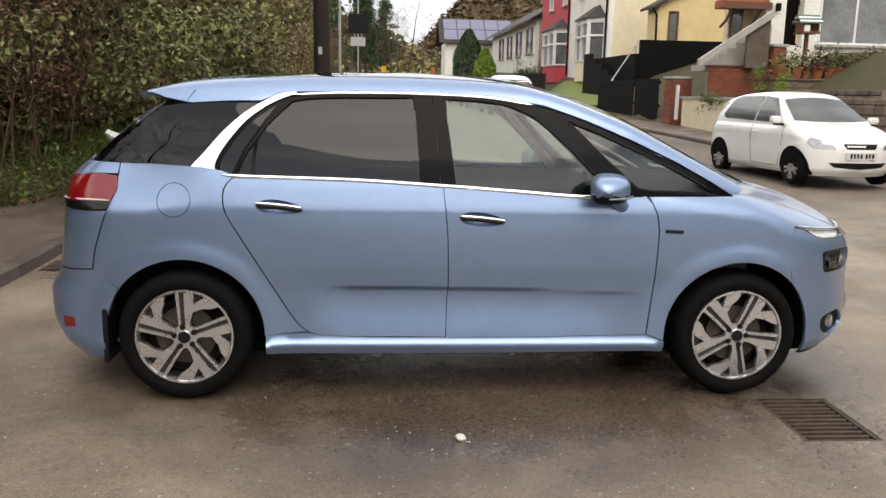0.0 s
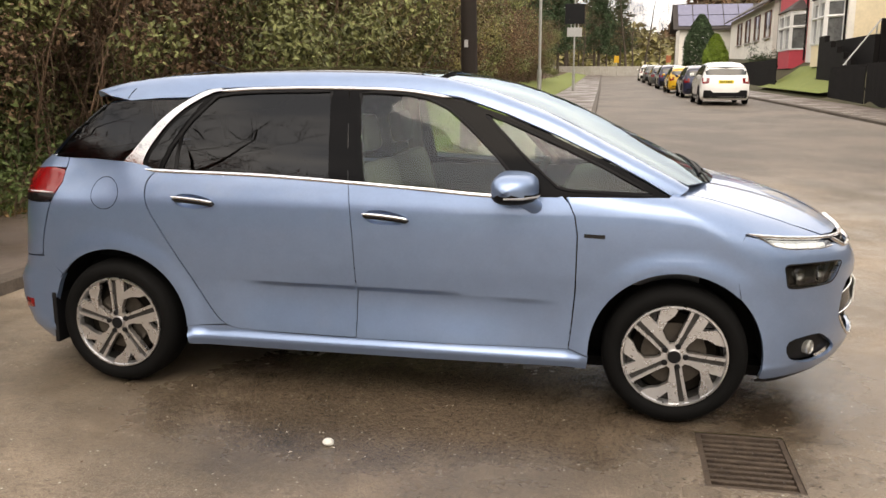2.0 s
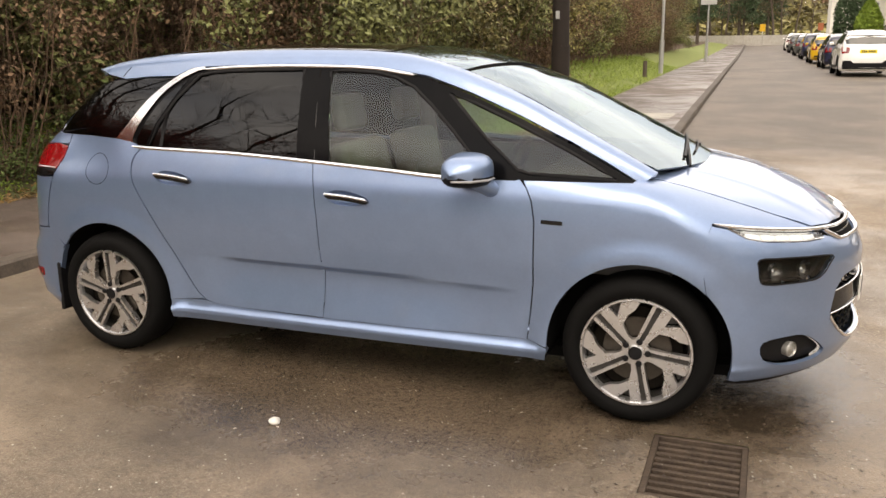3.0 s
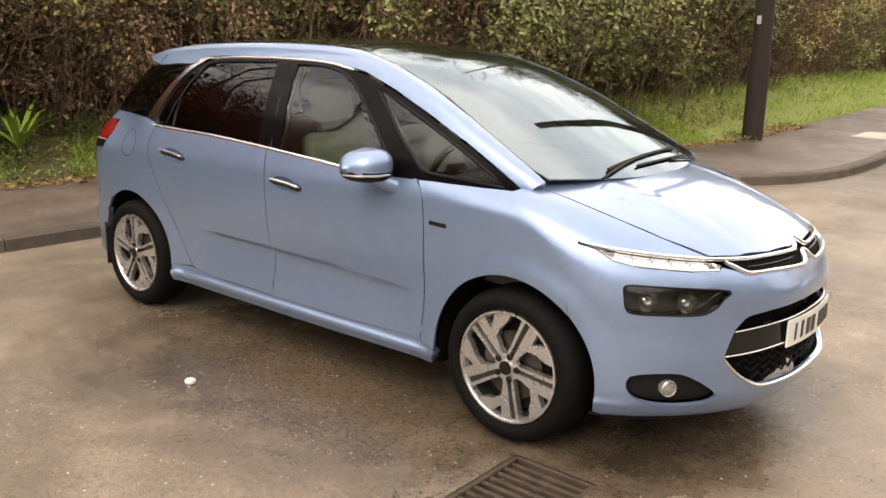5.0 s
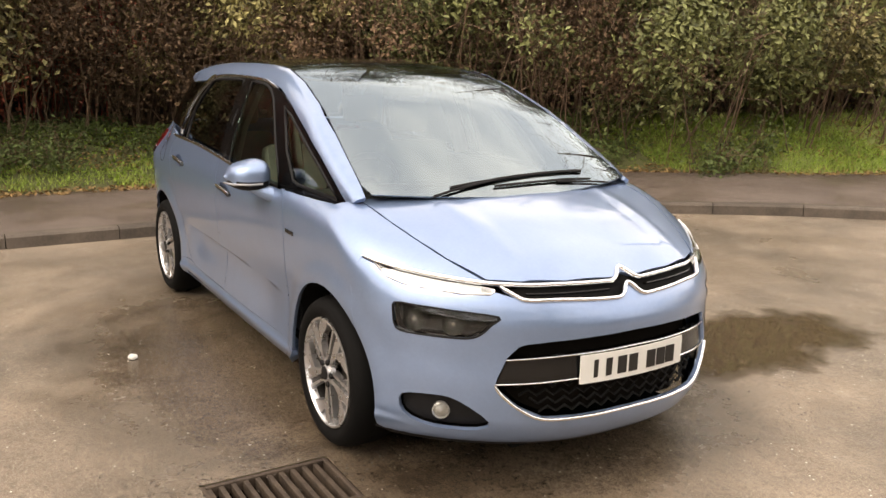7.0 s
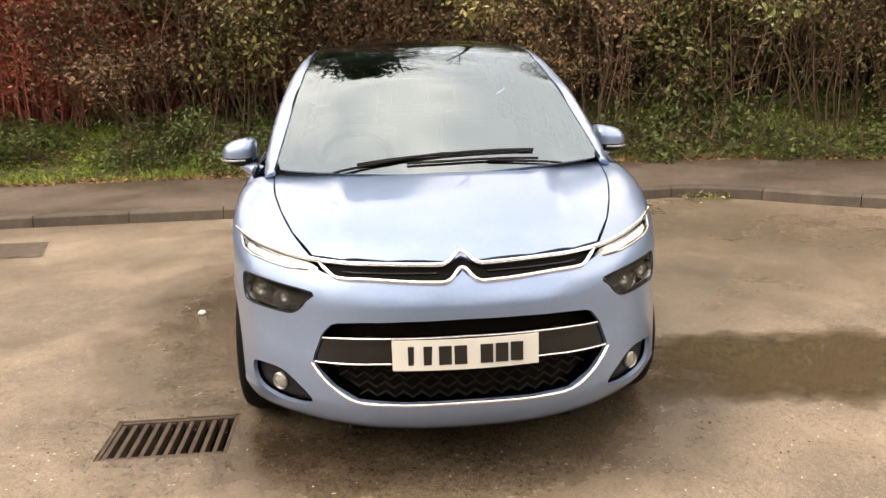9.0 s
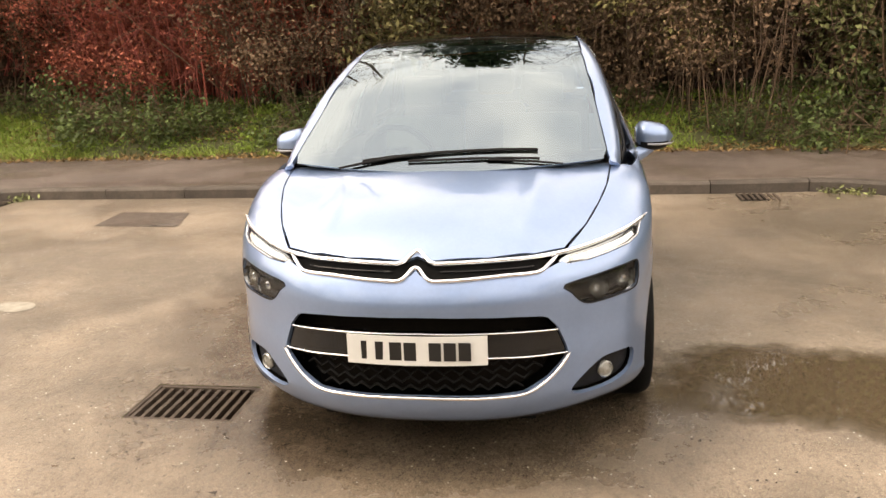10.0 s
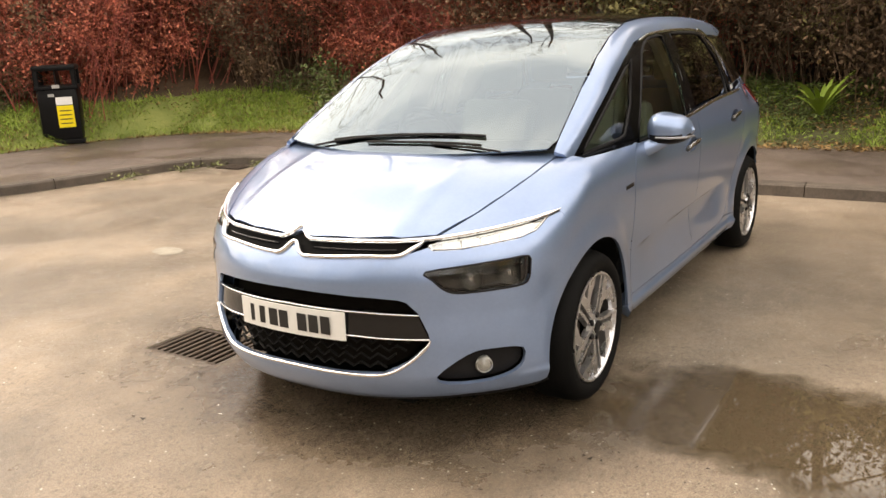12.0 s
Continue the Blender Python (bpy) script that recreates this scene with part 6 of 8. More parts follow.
# ---------------------------------------------------------------- street furniture
def furniture():
    zb = float(bank(-1.7, 9.35))
    p = tagged(new("telegraph_pole"), "dark creosoted timber telegraph pole beside the path", "pole")
    bm = bmesh.new()
    tube(bm, [(0, 0, -.5), (0, 0, 0), (.02, 0, 1.3)], [.155, .155, .15], 16)
    tube(bm, [(.02, 0, 1.3), (.02, 0, 9.0)], [.138, .105], 16)
    part("shaft", bm, M["pole"], p, "", True)
    slab("tag", -.03, .03, -.156, -.142, 1.72, 1.84, M["galv"], p)
    p.matrix_world = pose(-1.35, 9.4, zb - .03, 0, -.8, 0)
    for x, y, h, r, lab in ((-1.8, 27.0, 6.0, .055, "slim galvanised lamp column on the verge"), (-1.5, 45.0, 6.5, .05, "slim grey street lamp further up the road")):
        l = tagged(new("street_lamp"), lab, "street lamp", "street lamps")
        bm = bmesh.new()
        tube(bm, [(0, 0, -.3), (0, 0, 1.2)], .085, 12)
        tube(bm, [(0, 0, 1.2), (0, 0, h)], [r, r * .8], 12)
        part("column", bm, M["galv"], l, "", True)
        bm = bmesh.new()
        tube(bm, [(0, 0, h - .05), (.25, 0, h + .2), (.9, 0, h + .3)], .03, 8)
        part("arm", bm, M["galv"], l, "", True)
        slab("lantern", .7, 1.3, -.13, .13, h + .24, h + .36, M["galv"], l, .03)
        l.matrix_world = pose(x, y, float(bank(x, y)))
    # sign plates seen from behind on the far lamp column, and warning boards at the bend
    sg = tagged(new("road_sign"), "dark back of a square road sign above a smaller plate", "sign")
    slab("sign_plate", -.55, .55, -.03, 0, 3.7, 4.8, M["black"], sg, .01)
    slab("small_plate", -.42, .42, -.03, 0, 3.0, 3.5, M["galv"], sg, .01)
    for x in (-.2, .2):
        slab("bracket", x - .02, x + .02, 0, .06, 3.05, 4.75, M["galv"], sg)
    sg.matrix_world = pose(-1.5, 44.9, float(bank(-1.5, 45)))
    for x, y in ((7.3, 112.0), (.6, 112.6)):
        wsn = tagged(new("warning_board"), "small orange board on a post at the bend", "sign", "warning boards")
        slab("board", -.32, .32, -.03, 0, 1.7, 2.6, M["yellow_paint"] if x < 1 else M["terracotta"], wsn, .01)
        slab("post", -.04, .04, 0, .08, -.2, 2.5, M["galv"], wsn)
        wsn.matrix_world = pose(x, y, float(gz(x, y)))
    s = tagged(new("marker_post"), "short dark marker post in the grass", "post")
    bm = bmesh.new()
    tube(bm, [(0, 0, -.2), (0, 0, .5), (0, 0, .55)], [.07, .07, .05], 10)
    part("post", bm, M["bark"], s, "", True)
    s.location = (-1.95, 24, float(bank(-1.95, 24)))
    # litter bin
    b = tagged(new("litter_bin"), "black plastic litter bin with a yellow sticker on the path edge", "litter bin")
    bm = bmesh.new()
    box(bm, -.27, .27, -.27, .27, .05, .80, None, .04)
    part("body", bm, M["bin"], b, "", True)
    slab("plinth", -.285, .285, -.285, .285, 0, .06, M["bin"], b, .01)
    for a in (0, 90, 180, 270):
        for sx in (-1, 1):
            slab("hood_post", sx * .27, sx * .215, -.285, -.23, .80, 1.06, M["bin"], b, .008, pose(0, 0, 0, 0, 0, a))
    slab("rim", -.29, .29, -.29, .29, .78, .83, M["bin"], b, .01)
    slab("ash_plate", -.05, .05, -.3, -.285, .80, .85, M["galv"], b)
    slab("inner_wall", -.01, .01, -.25, .25, .83, 1.04, M["bin"], b)
    bm = bmesh.new()
    box(bm, -.295, .295, -.295, .295, 1.04, 1.12, None, .03)
    part("lid", bm, M["bin"], b, "", True)
    for nm, z0, z1, mt in (("white_label", .56, .67, M["pvc"]), ("yellow_sticker", .24, .55, M["sticker_yellow"])):
        slab(nm, -.03, .19, -.278, -.27, z0, z1, mt, b)
    for k in range(4):
        slab("print_bar", .0, .16, -.2795, -.278, .29 + .06 * k, .305 + .06 * k, M["ink"], b)
    slab("plate_badge", -.12, -.04, -.278, -.27, .68, .72, M["galv"], b)
    b.matrix_world = pose(-3.45, -9.85, float(gz(-3.4, -9.8)) + KERB_UP + .02, 0, 0, 140) @ Matrix.Scale(1.06, 4)
    # two small kerb gullies
    for x, y in ((-3.08, 2.3), (-3.02, -5.75)):
        d = tagged(new("kerb_gully"), "small iron gully grate against the kerb", "drain", "gullies at the kerb")
        # no pit here: a flat dark slab paints its shade under the bars
        slab("frame", x - .16, x + .16, y - .2, y + .2, -.02, .006, M["pit"], d)
        for k in range(7):
            slab("bar", x - .15, x + .15, y - .19 + .055 * k, y - .165 + .055 * k, .0062, .016, M["iron"], d)
    # puddle beside the car
    pud = spline([(.65, .8), (.5, 1.6), (.5, 2.6), (.7, 3.4), (1.3, 3.6), (1.8, 3.0), (2.15, 2.3), (2.3, 1.5), (2.2, .85), (1.4, .75)], 6, True)
    sheet("puddle", pud, lambda x, y: gz(x, y), M["puddle"], .25, lift=.005, label="shallow brown puddle beside the car", kind="")["category"] = "puddle"
    for pts, mt, lab in (([(-2.6, -3.95), (-1.98, -3.9), (-1.95, -3.05), (-2.55, -3.2)], M["patch"], "square of darker tarmac let into the lay-by"),):
        sheet("tarmac_patch", pts, gz, mt, .3, lift=.004, label=lab, kind="")["category"] = "patch"
    sheet("pale_stain", spline([(.28, -3.2), (.42, -3.18), (.46, -3.0), (.38, -2.92), (.27, -3.0)], 4, True), gz, M["pale_patch"], .1, lift=.004, label="pale stain on the asphalt", kind="")["category"] = "stain"
    mz = lambda x, y: gz(x, y) + KERB_UP
    sheet("access_cover", [(-.35, 10.9), (.25, 10.8), (.3, 11.8), (-.3, 11.9)], mz, M["concrete"], .3, lift=.005, label="pale concrete access cover in the pavement", kind="")["category"] = "cover"
    # white stones and crumbs of grit
    st = tagged(new("white_stone"), "small white stone lying on the asphalt", "stone")
    bm = bmesh.new()
    bmesh.ops.create_icosphere(bm, subdivisions=2, radius=.026)
    for v in bm.verts:
        v.co *= 1 + .25 * noise.noise(v.co * 40)
        v.co.z *= .6
    part("stone", bm, M["stone_white"], st, "", True)
    st.location = (-.08, -1.40, .012)
    r = np.random.RandomState(6)
    vs, fs = [], []
    for k in range(3600):
        x, y = (r.normal(-.4, .8), r.normal(-1.6, .45)) if k < 140 else (r.uniform(-3.4, 6.0), r.uniform(-5, 6))
        if abs(x) < 2.2 and abs(y) < .85:
            continue
        s = r.uniform(.0018, .005) * (1.8 if r.uniform() > .97 else 1)
        o = len(vs)
        z = float(gz(x, y))
        for q in r.normal(size=(4, 3)) * s * [1, 1, .4]:
            vs.append((x + q[0], y + q[1], z + abs(q[2]) + .001))
        fs += [(o, o + 1, o + 2), (o, o + 2, o + 3), (o + 1, o + 3, o + 2), (o, o + 3, o + 1)]
    tagged(raw("grit", vs, fs, M["grit"]), "pale crumbs of grit strewn on the asphalt", "grit", "", "stuff")
    # mud and leaf crumbs washed round the grate
    vs, fs = [], []
    for k in range(1100):
        x, y = r.normal(1.68, .30), r.normal(-1.2, .36)
        if 1.49 < x < 1.875 and -1.475 < y < -.935 and r.uniform() < .85:
            continue
        if k > 750:
            x, y = r.uniform(.6, 2.3), r.normal(1.25, .5)
        o, z, s2 = len(vs), float(gz(x, y)), r.uniform(.002, .007)
        for q in r.normal(size=(4, 3)) * s2 * [1, 1, .3]:
            vs.append((x + q[0], y + q[1], z + abs(q[2]) + .0015))
        fs += [(o, o + 1, o + 2), (o, o + 2, o + 3), (o + 1, o + 3, o + 2), (o, o + 3, o + 1)]
    tagged(raw("mud_crumbs", vs, fs, M["mud"]), "dark wet mud crumbs round the drain and puddle", "mud", "", "stuff")
    # strap-leaved fern in the verge
    f = tagged(new("fern"), "bright green strap-leaved fern at the hedge foot", "fern")
    r = random.Random(2)
    for k in range(26):
        a, ln, up = r.uniform(0, 360), r.uniform(.42, .66), r.uniform(.9, 1.45)
        vs, fs = [], []
        for i in range(7):
            t = i / 6
            rad, z = ln * t * (1.1 - .25 * up), ln * (up * t - .55 * t * t)
            wd = .03 * math.sin(math.pi * min(1, t * .86 + .14)) + .003
            for q in (-1, 0, 1):
                vs.append((rad, q * wd * (1 + .12 * math.sin(i * 2.1)), z - abs(q) * -.006))
        for i in range(6):
            for j in range(2):
                fs.append((i * 3 + j, i * 3 + j + 1, i * 3 + j + 4, i * 3 + j + 3))
        lf = raw("frond", vs, fs, M["leaf_fern"], f, "", True)
        lf.rotation_euler = (0, 0, radians(a))
    f.matrix_world = pose(-6.3, .62, float(bank(-6.3, .62)) + .12) @ Matrix.Scale(.88, 4)
    # weed tufts at the kerb's corners
    for i, (x, y) in enumerate(((-3.15, 2.95), (-3.0, 3.2), (-2.95, -6.0), (-2.6, -6.2), (-1.9, -6.4), (-3.2, -5.5), (-1.35, 9.2), (-1.65, 9.5))):
        def place(q, n):
            d = q.normal(size=(n, 3)) * [.09, .09, .02] + [0, 0, .04]
            return d, np.tile([0, 0, 1.0], (n, 1))
        t = leaf_mesh("weed_tuft", 70, place, .024, M["leaf_green"], None, 200 + i)
        tagged(t, "tuft of weeds growing against the kerb", "weeds", "weed tufts", "stuff")
        t.location = (x, y, float(gz(x, y)) if i < 6 else float(bank(x, y)))


furniture()


def distance():
    """The far end of the street: low wall, wooded hill, far woods; also two unseen hills that block low sky."""
    w = tagged(new("low_wall"), "pale low wall where the road bends away", "wall", "", "structure")
    bm = bmesh.new()
    n = 14
    pts = [(-9 + 15 * i / n, 118 - 5 * math.sin(math.pi * i / n) - .3 * i, 0) for i in range(n + 1)]
    for (x0, y0, _), (x1, y1, _) in zip(pts, pts[1:]):
        d = math.hypot(x1 - x0, y1 - y0)
        a = math.degrees(math.atan2(y1 - y0, x1 - x0))
        box(bm, 0, d, -.15, .15, 0, 1.25, pose(x0, y0, float(gz(x0, y0)), 0, 0, a))
    part("wall", bm, M["concrete"], w)
    gx_, gy_ = np.linspace(-1, 1, 40), np.linspace(-1, 1, 24)
    # the last two hills are unseen and added to cut off low sky
    for cx, cy, rx, ry, h, nm, lab in ((56, 330, 62, 90, 48, "wooded_hill", "brown winter-wooded hill behind the houses"), (-30, 260, 75, 70, 22, "wooded_hill", "low wooded rise at the end of the road"), (-95, 90, 70, 150, 26, "wooded_hill", "wooded valley side behind the hedge"), (20, -170, 130, 110, 16, "wooded_hill", "unseen wooded hill added down the road to block low sky"), (140, 10, 90, 150, 40, "wooded_hill", "unseen wooded hill added across the street to block low sky")):
        vs = []
        for a in gx_:
            for b in gy_:
                d = min(1, math.hypot(a, b))
                z = h * (1 - S(d)) * (1 + .12 * noise.noise((a * 6, b * 6, cx)))
                vs.append((cx + a * rx, cy + b * ry, float(z) + 1.0))
        fs = [(i * 24 + j, (i + 1) * 24 + j, (i + 1) * 24 + j + 1, i * 24 + j + 1) for i in range(39) for j in range(23)]
        tagged(raw(nm, vs, fs, M["hill"], None, "", True), lab, "hill", "", "structure")

        def place(q, n, cx=cx, cy=cy, rx=rx, ry=ry, h=h):
            ang, rad = q.uniform(0, 2 * math.pi, n), np.sqrt(q.uniform(0, .8, n))
            a, b = np.cos(ang) * rad, np.sin(ang) * rad
            z = h * (1 - S(rad)) + q.uniform(0, 6, n) * q.uniform(.3, 1, n)
            return np.c_[cx + a * rx, cy + b * ry, z + 1], np.tile([0, 0, 1.], (n, 1))
        tagged(leaf_mesh("far_woods", 15000, place, 1.25, M["leaf_rust"] if cx > 0 else M["leaf_olive"], None, 77), "bare brown treetops on the far hill", "woods", "", "stuff")


distance()


# ---------------------------------------------------------------- the blue car
def arc_arch(hx, a0, a1, n=22, r=ARCH_R):
    """Wheel-arch edge in (x, z), angles in degrees from ahead, upwards."""
    return [(hx + r * math.cos(radians(a)), .329 + r * math.sin(radians(a))) for a in np.linspace(a0, a1, n)]


def shrink(points, d):
    """An (x, z) outline drawn in by d, for the shut lines."""
    p = np.array(points, float)
    area = np.sum(p[:, 0] * np.roll(p[:, 1], -1) - np.roll(p[:, 0], -1) * p[:, 1])
    a, b = p - np.roll(p, 1, 0), np.roll(p, -1, 0) - p
    na, nb = (np.c_[-q[:, 1], q[:, 0]] / (np.linalg.norm(q, axis=1, keepdims=True) + 1e-9) for q in (a, b))
    n = na + nb
    n /= np.maximum(np.linalg.norm(n, axis=1, keepdims=True), .5)
    return p + n * d * (1 if area > 0 else -1)


belt = curve((-1.36, 1.142), (-1.14, 1.118), (-.9, 1.113), (-.64, 1.108), (-.15, 1.084), (.19, 1.063), (.63, 1.038), (.88, 1.04), (1.36, 1.04))


def belt_run(x0, x1, n=12, dz=0.0):
    return [(x, float(belt(x)) + dz) for x in np.linspace(x0, x1, n)]


def build_wheel(car, hx, side, phase):
    """A wheel at its hub: tyre, five-spoke alloy, bolts, brake disc. side -1 is the right flank."""
    w = link("wheel", None, car)
    w.location = (hx, .89 * side, .329)
    flip = Matrix.Diagonal((1, 1, 1, 1)) if side < 0 else Matrix.Diagonal((-1, -1, 1, 1))
    bm = bmesh.new()
    lathe(bm, [(.236, .012), (.246, -.002), (.268, -.012), (.292, -.008), (.308, .006), (.318, .026), (.325, .05), (.3255, .105), (.325, .16), (.315, .19), (.27, .21), (.225, .2)], flip, 72, False)
    part("tyre", bm, M["rubber"], w, "black road tyre", True, 50)
    bm = bmesh.new()
    lathe(bm, [(.238, .006), (.236, -.003), (.228, -.004), (.222, .006), (.216, .03)], flip, 72, False)
    part("rim", bm, M["alloy"], w, "machined alloy rim", True, 40)
    bm = bmesh.new()
    lathe(bm, [(.214, .028), (.209, .05), (.205, .11), (.208, .2)], flip, 60, False)
    part("rim_well", bm, M["alloy_dark"], w, "", True, 40)
    bm = bmesh.new()
    lathe(bm, [(.0, .062), (.19, .066), (.205, .09), (.206, .12)], flip, 48, False)
    part("barrel", bm, M["pit"], w)
    bm = bmesh.new()
    lathe(bm, [(.06, .048), (.145, .048), (.145, .056)], flip, 48, False)
    part("brake_disc", bm, M["steel"], w, "", True)
    for k in range(5):
        a = Matrix.Rotation(radians(72 * k - phase), 4, "Y") @ Matrix.Diagonal((1, 1, -1, 1))
        at = flip @ a
        # a thin ridge, a groove, and a broad bar whose blade swings off to the rim
        bm = bmesh.new()
        prism(bm, [(.042, -.027), (.12, -.031), (.2265, -.040), (.2275, -.024), (.12, -.017), (.042, -.015)], at @ pose(0, .004, 0), .03, .002)
        prism(bm, [(.042, .006), (.12, .003), (.2275, .002), (.2255, .028), (.221, .048), (.163, .046), (.198, .101), (.178, .136), (.150, .166), (.139, .13), (.140, .088), (.124, .042), (.078, .027), (.042, .025)], at @ pose(0, .004, 0), .03, .002)
        part("spoke", bm, M["alloy"], w)
        bm = bmesh.new()
        prism(bm, [(.05, -.018), (.224, -.028), (.224, .006), (.05, .010)], at @ pose(0, .014, 0), .02)
        prism(bm, [(.165, .040), (.218, .050), (.20, .096)], at @ pose(0, .04, 0), .015)
        part("groove", bm, M["alloy_dark"], w)
        c = at @ Vector((.05, 0, -.008))
        bm = bmesh.new()
        lathe(bm, [(.0135, .012), (.0135, -.001), (.010, -.005), (.0, -.005)], Matrix.Translation(c) @ flip, 12)
        part("wheel_bolt", bm, M["black"], w)
    bm = bmesh.new()
    lathe(bm, [(.062, .022), (.058, .005), (.034, .004), (.032, -.004), (.024, -.007), (.0, -.008)], flip, 32)
    part("hub", bm, M["alloy"], w, "", True, 30)
    bm = bmesh.new()
    lathe(bm, [(.03, -.002), (.029, -.0078), (.0, -.009)], flip, 28)
    part("centre_cap", bm, M["black"], w)
    return w


HANDLES = ((-.925, .972), (.055, .922))


def handle_rim(x0, z0):
    """The almond-shaped opening behind a door handle, in (x, z)."""
    return [(x0 + .108 * math.cos(u), z0 + .034 * math.sin(u) * (1 - .2 * math.cos(u)) - .07 * .108 * math.cos(u)) for u in np.linspace(0, 2 * math.pi, 32, False)]


def build_car():
    car = tagged(new("car"), "light metallic blue family hatchback with chrome trim, parked on wet asphalt", "car")
    A, P = lower, M["paint"]
    gap = .0022
    # doors
    split = [(-.138, 1.088), (-.122, .95), (-.112, .83), (-.104, .61), (-.108, .45), (-.112, .318)]
    front_edge = [(.915, .335), (.928, .45), (.94, .61), (.944, .87), (.93, .955), (.905, 1.01), (.872, 1.046)]
    bottom = [(x, .318 + .012 * S((x - .3) / .6)) for x in np.linspace(-.112, .915, 10)]
    fd = split[:-1] + bottom + front_edge[1:] + belt_run(.85, -.13, 12)[:-1]
    panel("front_door", "side", A, sd(A, *shrink(fd, gap)), P, car, holes=(sd(A, *handle_rim(*HANDLES[1])),), step=.019, both=True)
    rear_edge = spline([(-1.135, 1.118), (-1.178, 1.075), (-1.192, 1.02), (-1.178, .94), (-1.12, .84), (-1.06, .74), (-.97, .59), (-.865, .42), (-.80, .355), (-.73, .332), (-.6, .325)], 5)
    rdoor = [tuple(q) for q in rear_edge] + [(x, .323 - .004 * (x + .5)) for x in np.linspace(-.5, -.112, 5)] + split[::-1][1:] + belt_run(-.16, -1.12, 14)
    panel("rear_door", "side", A, sd(A, *shrink(rdoor, gap)), P, car, holes=(sd(A, *handle_rim(*HANDLES[0])),), step=.019, both=True)
    # sill
    sill = [(-1.0, .238), (-.5, .236), (.3, .237), (1.0, .246), (1.008, .30), (.92, .33)] + bottom[::-1][1:] + [(-.5, .322), (-.62, .326), (-.74, .333), (-.80, .345), (-1.0, .335)]
    panel("sill", "side", A, sd(A, *shrink(sill, .0004)), P, car, step=.03, both=True, lift=.0005, depth=.05)
    # front wing
    seam = [(1.395 + ARCH_R * math.cos(radians(46)), .329 + ARCH_R * math.sin(radians(46))), (1.645, .70), (1.632, .78), (1.648, .85), (1.668, .889)]
    wing = [(1.392 - ARCH_R, .236 + .07)] + arc_arch(HUB, 180, 46, 22)[1:] + seam[1:]
    chrome_top = [(61.3, .892), (54.4, .875), (47, .860), (40, .848), (32, .838), (24.7, .834), (14.9, .832), (4.6, .829)]
    bonnet_side = [(2.045, -.548), (1.9, -.612), (1.75, -.663), (1.6, -.70), (1.46, -.715), (1.38, -.722)]
    wing3 = np.concatenate([sd(A, *shrink(wing, .001)), nz(A, *[(t, z + .004) for t, z in chrome_top[:5]]), tp(A, *[(x, y - .003) for x, y in bonnet_side[1:]]),
                            sd(A, *[(x, float(belt(x))) for x in (1.34, 1.2, 1.05, .95, .89)], (.91, 1.006), (.934, .955), (.948, .87), (.944, .61), (.932, .45), (.919, .335), (1.0, .307))])
    panel("front_wing", "low", A, wing3, P, car, step=.03, both=True)
    # rear quarter
    tail_edge = [(-1.70, 1.162), (-1.705, 1.10), (-1.70, 1.04), (-1.735, .95), (-1.77, .85), (-1.80, .76), (-1.82, .66)]
    q_out = [(-1.004, .335), (-.80, .352)] + [tuple(q - np.array([.004, 0])) for q in rear_edge[::-1][7:]] + [(-1.2, 1.14), (-1.29, 1.155), (-1.38, 1.158), (-1.52, 1.162)] + tail_edge + [(-1.74, .60)] + [p for p in arc_arch(HUB * -1, 142, 0, 24)]
    panel("rear_quarter", "side", A, sd(A, *shrink(q_out, .0004)), P, car, step=.028, both=True)
    fuel = [(-1.425 + .079 * math.cos(u), 1.0 + .079 * math.sin(u)) for u in np.linspace(0, 2 * math.pi, 40, False)]
    bead("fuel_flap_seam", A, sd(A, *fuel), .0035, .0006, M["dark"], car, closed=True)
    # bonnet
    cowl = [(1.50 - .13 * (y / .7) ** 2 * 1.0, y) for y in np.linspace(-.725, .725, 22)]
    lead_r = nz(A, *[(t, z + .010) for t, z in chrome_top[4:]])[:, :2]
    lead = [tuple(q) for q in lead_r] + [(2.205, -.035), (2.19, 0), (2.205, .035)] + [(x, -y) for x, y in lead_r[::-1]]
    bon = cowl[::-1] + bonnet_side[::-1][:-1] + lead + [(x, -y) for x, y in bonnet_side[1:]]
    panel("bonnet", "top", A, tp(A, *shrink(bon, gap)), P, car, step=.04, depth=.02)
    # bumper cover with its openings
    arch_f = [(HUB + ARCH_R * math.cos(radians(a)), .329 + ARCH_R * math.sin(radians(a))) for a in np.linspace(46, -14, 12)]
    low_r = nz(A, *[(t, .226) for t in (54, 45, 36, 27, 18, 9)])
    drl_low = [(57.5, .876), (53.7, .838), (49.5, .821), (42.5, .81), (36.8, .803), (31.2, .804)]
    chrome_low = [(29, .824), (26.8, .803), (24.4, .788), (17.5, .786), (9, .778), (3.4, .776), (1.0, .80), (0, .817)]
    up_r = nz(A, (61.3, .886), *[(t, z - .004) for t, z in drl_low], (30.2, .812), *[(t, z - .006) for t, z in chrome_low[1:-1]])
    half = np.concatenate([up_r[::-1], sd(A, *seam[::-1][1:]), sd(A, *arch_f[1:]), low_r])
    whole = np.concatenate([nz(A, (0, .811)), half, nz(A, (0, .226)), half[::-1] * [1, -1, 1]])
    lamp3 = nz(A, (51, .751), (46, .751), (40, .746), (29.6, .732), (31, .70), (32.6, .668), (34.8, .647), (38, .643), (44, .644), (49.4, .648), (50.8, .668), (51.2, .71))
    lamp3 = nz(A, *[(-a, z) for a, z in np.c_[np.degrees(flat_wf(spline(lamp3, 3, True))[:, 0]), spline(lamp3, 3, True)[:, 2]]])
    fog3 = nz(A, *spline([(49, .40), (42, .418), (37, .404), (30.9, .328), (33.2, .287), (42.4, .284), (48.6, .325)], 3, True))
